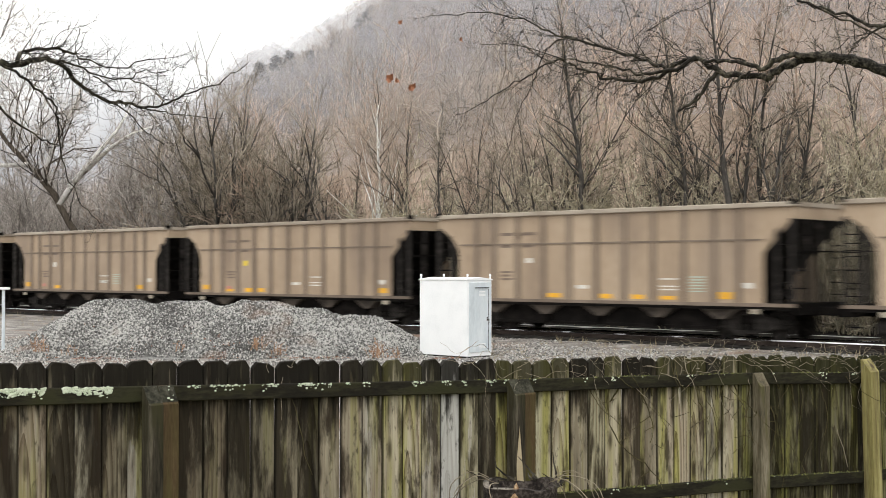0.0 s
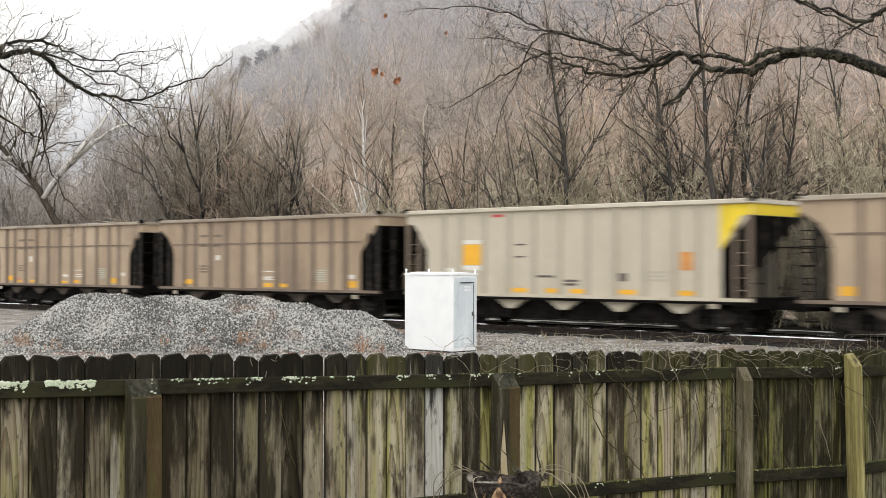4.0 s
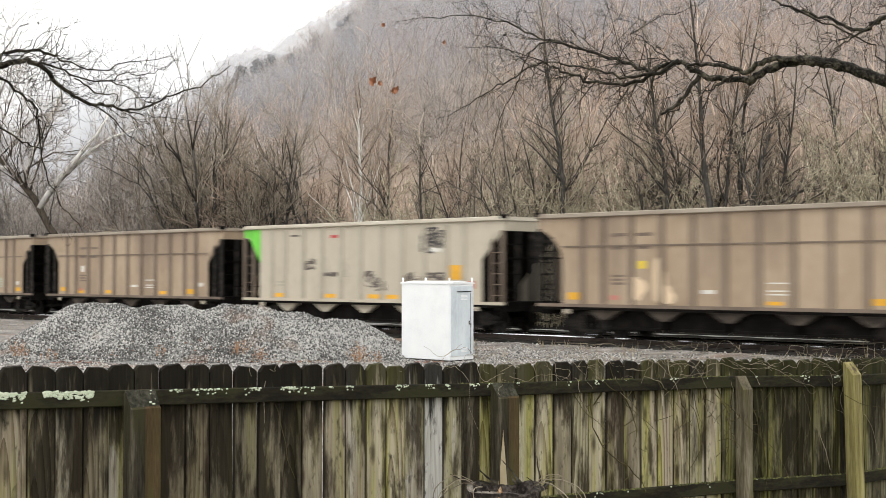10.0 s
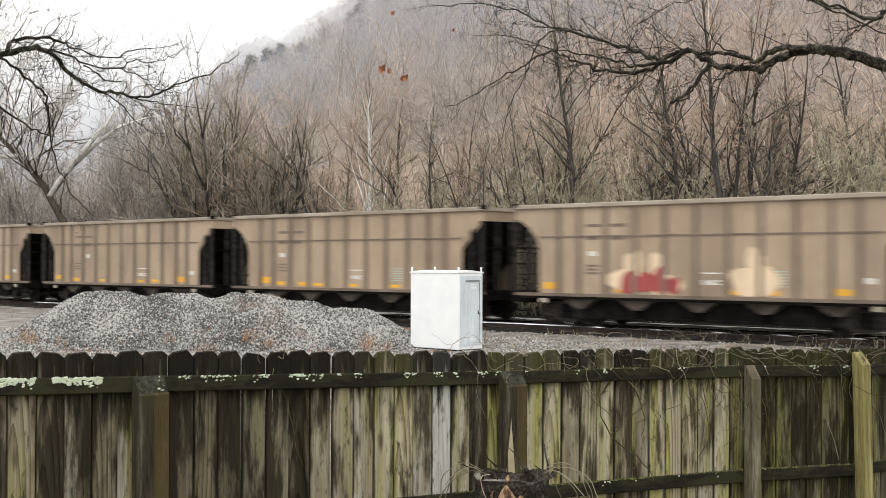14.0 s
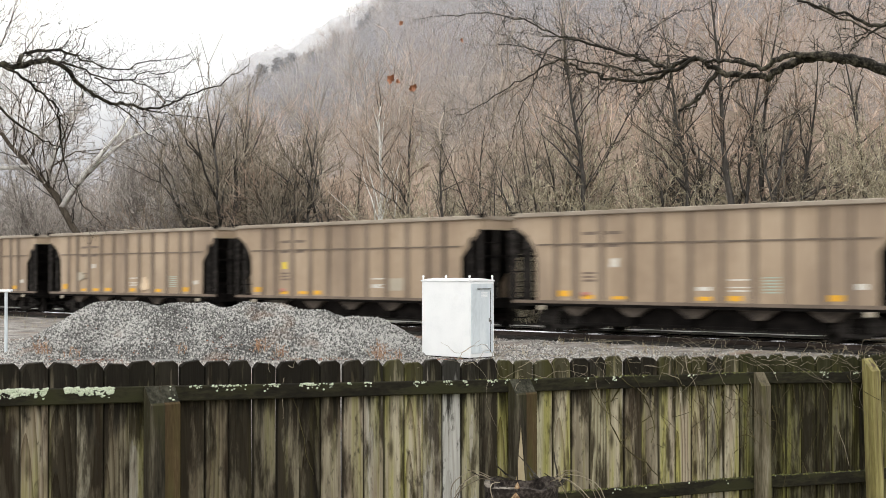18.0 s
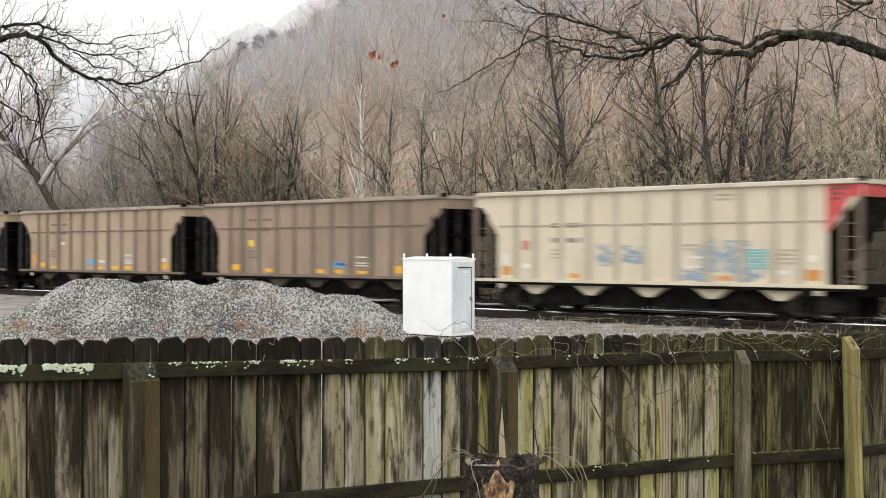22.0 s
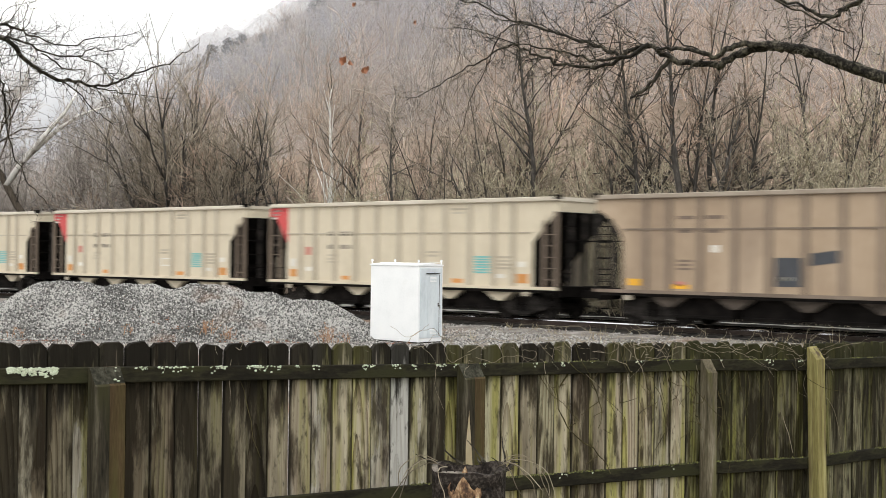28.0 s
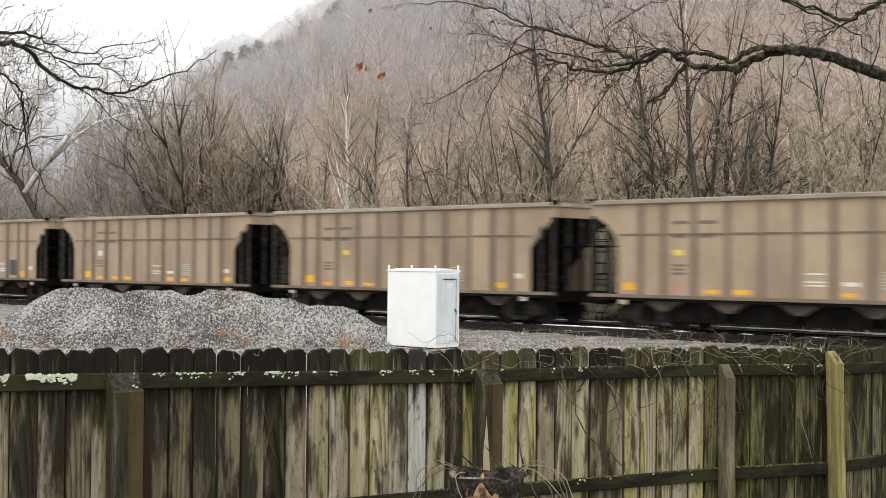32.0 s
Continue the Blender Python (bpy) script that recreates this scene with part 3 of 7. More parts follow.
def build_gravel():
    """Loose gravel between the fence and the track, and dead weeds at its edge."""
    rnd = random.Random(8)
    st = Mesh()
    n = 0
    while n < 22000:
        y = rnd.uniform(30, 45)
        x = rnd.uniform(-0.36 * y, 0.40 * y)
        if beyond(x, y) > -2.0:
            continue
        n += 1
        r = rnd.uniform(0.014, 0.04) * (1 if rnd.random() > 0.03 else 1.8)
        c = Vector((x, y, ground_z(x, y) + r * 0.15))
        e = Euler((rnd.uniform(0, 6), rnd.uniform(0, 6), rnd.uniform(0, 6))).to_matrix()
        pts = [(1, 0, 0), (-0.9, 0.2, 0), (0, 0.8, 0.1), (0.1, -0.9, 0), (0.1, 0, 0.7), (0, 0.1, -0.7)]
        st.add([tuple(c + e @ Vector(q) * r * rnd.uniform(0.75, 1.2)) for q in pts],
               [(0, 2, 4), (2, 1, 4), (1, 3, 4), (3, 0, 4), (2, 0, 5), (1, 2, 5), (3, 1, 5), (0, 3, 5)])
    tagged(part("loose_gravel", st, STONE), "loose wet grey gravel spread on the ground", "gravel", kind="stuff")
    gr = Mesh()
    for k in range(520):
        s = rnd.uniform(-40, 18)
        q = -rnd.uniform(2.2, 9) if rnd.random() > 0.4 else -rnd.uniform(2.0, 3.4)
        x, y = s * TC + (q + 1.6) * TN, NEAR - s * TN + (q + 1.6) * TC
        if noise.noise((x * 0.35, y * 0.35, 9)) < 0.0:
            continue
        h = rnd.uniform(0.08, 0.32) * (1 if rnd.random() > 0.04 else 2.4)
        for b in range(3):
            w = wander(rnd, (x + rnd.gauss(0, 0.05), y + rnd.gauss(0, 0.05), ground_z(x, y) - 0.02), (rnd.gauss(0, 0.35), rnd.gauss(0, 0.35), 1), h, 2, 0.15)
            gr.tube(w, [0.006, 0.005, 0.002], 3)
    lv = Mesh()
    for k in range(900):
        x, y = rnd.uniform(-12.5, 0.5), 33.0 + abs(rnd.gauss(0, 0.7))
        if noise.noise((x * 0.8, y * 0.8, 5)) < 0.05:
            continue
        r = rnd.uniform(0.02, 0.05)
        a = rnd.uniform(0, 6.28)
        z = pile_z(x, y) + 0.03
        c, s2 = r * math.cos(a), r * math.sin(a)
        lv.add([(x - c, y - s2, z), (x + s2 * 0.5, y - c * 0.5, z + rnd.uniform(0, 0.02)), (x + c, y + s2, z + 0.01), (x - s2 * 0.5, y + c * 0.5, z + rnd.uniform(0, 0.03))], [(0, 1, 2, 3)])
    tagged(part("fallen_leaves", lv, DRYLEAF), "russet fallen leaves at the foot of the stone heap", "leaves", kind="stuff")
    tagged(part("dead_grass", gr, STRAW), "dry straw-coloured weeds along the track edge", "grass", kind="stuff")


build_ground()


# ---- the white signal cabinet ----
def build_cabinet():
    c = thing("signal_cabinet", "white painted steel railway signal cabinet with a grey door", "cabinet",
              m=pose(0.64, 33.75, -0.02, 0, 0, -44.65))
    # local x runs along the track, local -y faces it; the near corner stands at the origin
    w, d, h = 1.80, 0.94, 2.12
    body = Mesh().box(-w, 0, 0, d, 0.05, h - 0.06, bev=0.012)
    fixed(part("body", body, CABWHITE, c))
    part("plinth", Mesh().box(-w + 0.04, -0.04, 0.04, d - 0.04, -0.05, 0.06), DARKSTEEL, c)
    roof = Mesh()
    roof.prism([(-0.02, h - 0.06), (d + 0.02, h - 0.06), (d + 0.02, h - 0.03), (d / 2, h + 0.02), (-0.02, h - 0.03)], 0, -w - 0.02, 0.02)
    part("roof", roof, CABWHITE, c)
    for x, y in ((-w + 0.03, 0.03), (-0.03, 0.03), (-0.03, d - 0.03), (-w + 0.03, d - 0.03)):
        eye = Mesh()
        eye.tube([(x, y, h - 0.05), (x, y, h + 0.05)], [0.022, 0.022], 6)
        eye.disc((y, h + 0.07), 0, 0.036, x - 0.012, x + 0.012, 10)
        part("lifting_eye", eye, CABWHITE, c)
    door = part("door", Mesh().box(0.002, 0.022, 0.05, d - 0.05, 0.16, h - 0.12, bev=0.004), CABGREY, c, "grey galvanised cabinet door")
    part("drip_rail", Mesh().box(0.018, 0.05, 0.26, d - 0.16, h - 0.27, h - 0.25), DARKSTEEL, door)
    part("frame_edge", Mesh().box(0.018, 0.03, 0.33, 0.345, 0.2, h - 0.3), CABGREY, door)
    part("edge_gasket", Mesh().box(0.018, 0.028, d - 0.17, d - 0.155, 0.2, h - 0.3), DARKSTEEL, door)
    for z0 in (h - 0.48, 0.26):
        for k in range(4):
            part("louvre", Mesh().box(0.02, 0.034, 0.42, 0.66, z0 + k * 0.036, z0 + k * 0.036 + 0.018), CABWHITE, door)
    handle = Mesh().box(0.02, 0.05, d - 0.24, d - 0.18, 0.98, 1.08, bev=0.005)
    handle.tube([(0.05, d - 0.21, 1.03), (0.09, d - 0.21, 1.03), (0.09, d - 0.21, 0.93)], [0.012, 0.012, 0.012], 6)
    part("handle", handle, RAILSTEEL, door, "steel door handle")
    for z in (0.45, 1.05, 1.65):
        part("hinge", Mesh().box(0.02, 0.04, 0.07, 0.11, z, z + 0.1), CABGREY, door)


def build_pole():
    p = thing("marker_pole", "thin grey steel pole with a flat cap at the track side", "pole", m=pose(-12.5, 36.6, 0))
    part("shaft", Mesh().tube([(0, 0, -0.2), (0, 0, 1.75)], [0.045, 0.045], 8), CABGREY, p)
    part("cap", Mesh().box(-0.16, 0.16, -0.1, 0.1, 1.75, 1.82, bev=0.01), CABWHITE, p)


build_cabinet()
build_pole()


# ---- the board fence ----
# post: place, top of the boards, post width
POSTS = [(-4.55, 4.20, 1.99), (-1.49, 6.59, 1.854), (0.43, 8.09, 1.76), (2.18, 9.11, 1.72), (3.08, 9.58, 1.686), (4.45, 10.75, 1.64)]


def board_mesh(o, mat):
    """A board with worn, slightly rounded long edges on its face."""
    n, me = len(o), Mesh()
    inner = [(x * 0.95, z - (0.004 if z > 0.5 else 0)) for x, z in o]
    me.add([(x, -0.013, z) for x, z in inner] + [(x, 0.002, z) for x, z in o] + [(x, 0.009, z) for x, z in o],
           [tuple(range(n)), tuple(range(2 * n, 3 * n))[::-1]] + [(r * n + i, r * n + (i + 1) % n, (r + 1) * n + (i + 1) % n, (r + 1) * n + i) for r in (0, 1) for i in range(n)])
    return fixed_data(me, "board", mat)


def fence_point(d):
    """A place along the fence, d metres from its first post: x, y, top of the boards, direction."""
    for (x0, y0, z0), (x1, y1, z1) in zip(POSTS, POSTS[1:]):
        n = math.hypot(x1 - x0, y1 - y0)
        if d <= n or (x1, y1, z1) == POSTS[-1]:
            t = d / n
            return x0 + (x1 - x0) * t, y0 + (y1 - y0) * t, z0 + (z1 - z0) * t, ((x1 - x0) / n, (y1 - y0) / n)
        d -= n


def build_fence():
    fence = thing("board_fence", "tall weathered wooden board fence, mossy, with dog-eared boards", "fence")
    rnd = random.Random(11)
    meshes = []
    for k in range(10):
        w, top = (0.1398 if k % 5 else 0.1365) / 2, 1.83
        clip = rnd.uniform(0.024, 0.034)
        o = [(-w, 0), (w, 0), (w, top - clip), (w - clip, top), (-w + clip, top), (-w, top - clip)]
        o = [(x + rnd.uniform(-0.002, 0.002), z + (rnd.uniform(-0.006, 0.006) if z else 0)) for x, z in o]
        meshes.append([board_mesh(o, w3) for w3 in (WOODDARK, WOOD, WOODMOSS, WOODBLACK, WOODPALE)])
    for (x0, y0, z0), (x1, y1, z1) in zip(POSTS, POSTS[1:]):
        length = math.hypot(x1 - x0, y1 - y0)
        a = math.degrees(math.atan2(y1 - y0, x1 - x0))
        n = max(2, round(length / 0.1405))
        for i in range(n):
            t = (i + 0.5) / n
            m = pose(x0 + (x1 - x0) * t, y0 + (y1 - y0) * t, z0 + (z1 - z0) * t - 1.852 + rnd.uniform(-0.008, 0.008), rnd.uniform(-0.3, 0.3), rnd.uniform(-0.08, 0.08) if rnd.random() < 0.9 else rnd.uniform(-0.3, 0.3), a + rnd.uniform(-1.5, 1.5))
            px = x0 + (x1 - x0) * t
            odds = (0.62, 0.38, 0) if px < -1.0 else (0.75, 0.2, 0.05) if px < -0.7 else (0.15, 0.6, 0.25) if px < 0.4 else (0.0, 0.38, 0.62) if px < 2.1 else (0.15, 0, 0, 0.85)
            if abs(px - 0.03) < 0.056:
                odds = (0, 0, 0, 0, 1)
            part("board", rnd.choice(meshes)[rnd.choices(range(len(odds)), odds)[0]], None, fence, m=m @ Matrix.Translation((0, rnd.uniform(-0.005, 0.003), 0)))
        tilt = -math.degrees(math.atan2(z1 - z0, length))
        for drop, hh in ((0.142, 0.08), (0.873, 0.085), (1.6, 0.085)):
            m = pose(x0, y0, z0 - drop, 0, tilt, a)
            rail = Mesh().box(-0.02, length + 0.02, -0.055, -0.014, -hh, 0, bev=0.005)
            fixed(part("rail", rail, RAILWOOD, fence, "wet black rail with moss and pale lichen", m=m))
    for k, (x, y, z) in enumerate(POSTS):
        (xa, ya, _), (xb, yb, _) = POSTS[max(0, k - 1)], POSTS[min(len(POSTS) - 1, k + 1)]
        a = math.degrees(math.atan2(yb - ya, xb - xa))
        top = z - 0.17 if k < 4 else z - 0.07
        # the older posts are two timbers side by side
        timbers = ((-0.078, -0.003, 0.09, POSTWOOD, ""), (0.0, 0.086, 0.08, RUSTPOST, "rust and olive stained timber")) if k < 3 else ((-0.04, 0.045, 0.08, GREYPOST, "bleached split timber post"),) if k == 3 else ((-0.05, 0.05, 0.085, NEWPOST, "yellow-green treated timber post"),)
        for xa, xb, w, mat, label in timbers:
            p = Mesh()
            p.prism([(-w - 0.055, -0.35), (-0.055, -0.35), (-0.055, top + 0.03), (-0.068, top + 0.03), (-w - 0.045, top - 0.05), (-w - 0.055, top - 0.06)], 0, xa, xb)
            post = fixed(part("post", p, [mat, POSTTOP], fence, label, m=pose(x + 0.06, y + 0.03, 0, 0, -2.3, a) if k == 4 else pose(x, y, 0, 0, 0, a)))
            if k < 3:
                post.data.polygons[5].material_index = 1


def fixed_data(mesh, name, mat):
    me = mesh.data(name, mat)
    bm = bmesh.new()
    bm.from_mesh(me)
    bmesh.ops.recalc_face_normals(bm, faces=bm.faces)
    bm.to_mesh(me)
    bm.free()
    return me


def build_stump():
    s = thing("tree_stump", "tall rotten hollow tree stump, dark bark and orange wood", "stump", m=pose(0.42, 6.95, 0.085))
    rnd = random.Random(5)
    sides, v, f = 40, [], []
    rings = [(-0.4, 0.235), (0.2, 0.215), (0.5, 0.205), (0.75, 0.2), (0.92, 0.196), (1.01, 0.2), (1.06, 0.205)]

    def bark(a, z, r):
        return r * (1 + 0.10 * noise.noise((math.cos(a) * 1.6, math.sin(a) * 1.6, z * 1.2)) + 0.03 * noise.noise((math.cos(a) * 5, math.sin(a) * 5, z * 3)))

    for z, r in rings:
        for k in range(sides):
            a = 2 * math.pi * k / sides
            q = bark(a, z, r)
            top = 0.035 * noise.noise((math.cos(a) * 1.4, math.sin(a) * 1.4, 7)) + (0.018 * max(0, math.cos(a - 0.6)) ** 2 * (1 + noise.noise((a * 4, 2, 2)))) if z > 1.05 else 0
            v.append((q * math.cos(a), q * math.sin(a), z + top))
    for i in range(len(rings) - 1):
        f += [(i * sides + k, i * sides + (k + 1) % sides, (i + 1) * sides + (k + 1) % sides, (i + 1) * sides + k) for k in range(sides)]
    shell = Mesh()
    shell.add(v, f)
    k0 = len(v) - sides
    shell.add([(x * 0.84, y * 0.84, z + 0.006) for x, y, z in v[k0:]] + [(x * 0.72, y * 0.72, z - 0.3) for x, y, z in v[k0:]], [])
    a = len(v)
    shell.f += [(k0 + k, k0 + (k + 1) % sides, a + (k + 1) % sides, a + k) for k in range(sides)]
    shell.f += [(a + k, a + (k + 1) % sides, a + sides + (k + 1) % sides, a + sides + k) for k in range(sides)]
    shell.f.append(tuple(range(a + sides, a + 2 * sides)))
    shell.m = [0] * len(f) + [1 if 1.9 < 2 * math.pi * k / sides < 4.5 else 0 for k in range(sides)] + [0] * (len(shell.f) - len(f) - sides)
    part("trunk", shell, [STUMPBARK, CUTWOOD], s, smooth=True)

    def patch(a0, a1, z0, z1, out, rough, cols=14, rows=16):
        """A ragged layer lying on the side of the stump."""
        me, grid = Mesh(), []
        for i in range(rows + 1):
            for k in range(cols + 1):
                u, w = k / cols, i / rows
                ang, z = a0 + (a1 - a0) * u, z0 + (z1 - z0) * w
                ang += (0.2 * (2 * u - 1) - 0.05) * (1.4 * noise.noise((w * 3.1, a0 * 3, 5)) + 0.6 * noise.noise((w * 9, a0 * 3, 8)))
                z += 0.12 * (2 * w - 1) * (noise.noise((u * 3.3, a0 * 5, 6)) + 0.5 * noise.noise((u * 9.0, a0 * 5, 9)))
                edge = min(u, 1 - u, w, 1 - w) * 5
                q = bark(ang, z, 0.2) + min(1, edge) * out * (1 + rough * noise.noise((u * 9, w * 12, a0))) - 0.012 * (edge < 0.01)
                grid.append((q * math.cos(ang + 0.05 * noise.noise((w * 6, a0, 2))), q * math.sin(ang + 0.05 * noise.noise((w * 6, a0, 2))), z + 0.03 * noise.noise((u * 5, a0, 4))))
        me.add(grid, [(i * (cols + 1) + k, i * (cols + 1) + k + 1, (i + 1) * (cols + 1) + k + 1, (i + 1) * (cols + 1) + k) for i in range(rows) for k in range(cols)])
        return me

    part("rotten_wood", patch(-2.25, -1.3, 0.1, 1.035, 0.026, 0.9), ROT, s, "crumbling orange rotten wood")
    part("bark_flap", patch(-1.36, -0.5, 0.55, 0.98, 0.022, 0.8), STUMPBARK, s, "lifted flap of black bark")
    part("bark_flap", patch(-2.75, -2.12, 0.3, 1.05, 0.014, 0.8), STUMPBARK, s, "mossy dark bark")
    rim = Mesh()
    for k in range(12):
        ang = rnd.uniform(-0.9, 2.2)
        r = 0.19 + rnd.uniform(-0.02, 0.02)
        w = wander(rnd, (r * math.cos(ang), r * math.sin(ang), 1.06), (math.cos(ang + 1.3), math.sin(ang + 1.3), 0.25), rnd.uniform(0.08, 0.22), 3, 0.25)
        rim.tube(w, [0.008, 0.007, 0.005, 0.002], 4)
    part("bark_rim", rim, DARKBARK, s, "ragged black bark rim")
    vn = Mesh()
    for k in range(11):
        ang = rnd.choice((rnd.gauss(-0.2, 0.35), rnd.gauss(3.4, 0.4)))
        w = wander(rnd, (0.18 * math.cos(ang), 0.18 * math.sin(ang), 1.09), (math.cos(ang), math.sin(ang) - 0.3, 0.9), rnd.uniform(0.22, 0.55), 10, 0.16, -0.28)
        vn.tube(w, [0.0026] * 10 + [0.0012], 4)
    part("dry_vine", vn, VINE, s, "pale dry vine strands")
    sp = thing("split_board", "pale splintered board end leaning on the fence post", "board", m=pose(0.46, 7.93, 0))
    part("splinter", Mesh().prism([(-0.05, -0.1), (0.045, -0.1), (0.04, 0.95), (0.028, 1.12), (0.012, 1.34), (0.0, 1.2), (-0.012, 1.05), (-0.045, 0.9)], 1, 0, 0.02), STRAW, sp)


def build_growth():
    """Vines over the fence, and lichen on its top rail."""
    rnd = random.Random(31)
    for k in range(180):
        d = rnd.uniform(6.2, 9.7) if rnd.random() < 0.86 else rnd.uniform(4.5, 10.6)
        x, y, z, (ux, uy) = fence_point(d)
        out = rnd.uniform(0.0, 0.05)
        kind = rnd.random()
        v = Mesh()
        if kind < 0.68:
            w = wander(rnd, (x + uy * out, y - ux * out, z - rnd.uniform(0.0, 0.13)), (ux * rnd.choice((-1, 1)), uy * rnd.choice((-1, 1)) * 0.9, rnd.uniform(-0.2, 0.7)), rnd.uniform(0.2, 0.6), 16, 0.27, -0.02)
            w = [Vector((p.x, p.y, min(p.z, z + 0.09))) for p in w]
            r = rnd.uniform(0.001, 0.0023)
        elif kind < 0.84:
            w = wander(rnd, (x + uy * 0.03, y - ux * 0.03, z - rnd.uniform(0.02, 0.2)), (ux * rnd.gauss(0, 0.4), uy * rnd.gauss(0, 0.4), -1), rnd.uniform(0.2, 0.9), 14, 0.2, -0.08)
            r = rnd.uniform(0.0015, 0.0032)
        else:
            w = wander(rnd, (x + uy * 0.02, y - ux * 0.02, z - 0.02), (ux * rnd.gauss(0, 0.6), uy * rnd.gauss(0, 0.6), 1), rnd.uniform(0.08, 0.2), 7, 0.3, -0.12)
            r = rnd.uniform(0.0012, 0.0022)
        v.tube(w, [r * (1 - 0.5 * i / len(w)) for i in range(len(w))], 4)
        tagged(part("vine", v, GREENVINE if 0.72 < kind < 0.84 else VINE), "thin dry vine twisting over the wooden fence", "vine", "dry vines on the fence")
    # old dark stems cling to the boards
    for k in range(13):
        x, y, z, (ux, uy) = fence_point(rnd.uniform(6.9, 8.9))
        side = rnd.choice((-1, 1))
        w = wander(rnd, (x + uy * 0.03, y - ux * 0.03, z - 0.16), (side * ux * 0.35, side * uy * 0.35, -1), rnd.uniform(0.45, 0.95), 12, 0.24, -0.05)
        v = Mesh().tube(w, [rnd.uniform(0.004, 0.008) * (1 - 0.05 * i) for i in range(len(w))], 5)
        for b in range(4):
            q = w[rnd.randrange(2, 11)]
            v.tube(wander(rnd, q, (ux * rnd.choice((-1, 1)), uy * rnd.choice((-1, 1)), rnd.uniform(-0.8, 0.4)), rnd.uniform(0.06, 0.18), 4, 0.3), [0.003, 0.003, 0.0025, 0.002, 0.0015], 4)
        tagged(part("climbing_vine", v, GREENVINE), "dark mossy vine stem clinging to the fence boards", "vine", "climbing vines on the fence")
    li = Mesh()
    for k in range(1700):
        d = rnd.choice((rnd.uniform(2.2, 3.65), rnd.uniform(2.45, 3.7), rnd.uniform(3.9, 6.5), rnd.uniform(6.4, 9.5)))
        if noise.noise((d * 9.1, 0, 0)) < (0.12 if d > 5.2 else -0.05 if d > 3.8 else -0.1):
            continue
        x, y, z, (ux, uy) = fence_point(d)
        zz = z - 0.142 - abs(rnd.gauss(0.0, 0.013 if d < 3.8 else 0.008)) - (0.02 if rnd.random() < 0.15 else 0)
        if 6.4 < d < 8.7 and rnd.random() < 0.25:
            zz -= 0.731
        if 3.8 < d < 4.05:
            zz += rnd.uniform(-0.03, 0.02)
        r = (rnd.uniform(0.002, 0.006) if rnd.random() < 0.7 else rnd.uniform(0.006, 0.011)) if d < 3.8 else rnd.uniform(0.0015, 0.0065)
        c = Vector((x + uy * 0.0565, y - ux * 0.0565, zz))
        if 3.72 < d < 3.98 and rnd.random() < 0.6:
            down = rnd.uniform(0.0, 0.075)
            c = Vector((x + uy * (0.07 + down), y - ux * (0.07 + down), z - 0.143 - 0.9 * down))
        ring = []
        for j in range(7):
            a = 6.283 * j / 7
            q = r * rnd.uniform(0.6, 1.25)
            ring.append(tuple(c + Vector((ux * 1.6 * q * math.cos(a), uy * 1.6 * q * math.cos(a), q * math.sin(a)))))
        li.add(ring + [tuple(c + Vector((uy, -ux, 0)) * 0.003)], [(j, (j + 1) % 7, 7) for j in range(7)])
    tagged(part("lichen", li, LICHEN), "pale green lichen crust on the fence rail", "lichen", kind="stuff")


def build_moss():
    """Cushions of moss along the top edges of the damp rails."""
    rnd = random.Random(63)
    me = Mesh()
    for k in range(1500):
        d = rnd.uniform(5.9, 10.6)
        low = rnd.random() < 0.6
        if noise.noise((d * 2.3, 4.0 if low else 1.0, 0)) < (-0.18 if low else -0.02):
            continue
        x, y, z, (ux, uy) = fence_point(d)
        out = rnd.uniform(0.014, 0.056)
        c = Vector((x + uy * out, y - ux * out, z - (0.873 if low else 0.142)))
        r = rnd.uniform(0.003, 0.009)
        ring = []
        for j in range(6):
            a = 1.047 * j
            ring.append(tuple(c + Vector((ux * 1.5 * r * math.cos(a) + uy * r * math.sin(a), uy * 1.5 * r * math.cos(a) - ux * r * math.sin(a), -0.002))))
        me.add(ring + [tuple(c + Vector((rnd.gauss(0, 0.001), rnd.gauss(0, 0.001), r * rnd.uniform(0.6, 1.5))))], [(j, (j + 1) % 6, 6) for j in range(6)])
    tagged(part("moss", me, MOSS), "olive green moss on the damp fence rails", "moss", kind="stuff")


MOSS = material("olive_moss", [(0.03, 0.032, 0.010), (0.075, 0.08, 0.022), (0.15, 0.155, 0.045)], 40, 0.95, bump=0.6, fine=150, island=0.5)
build_fence()
build_moss()
build_stump()


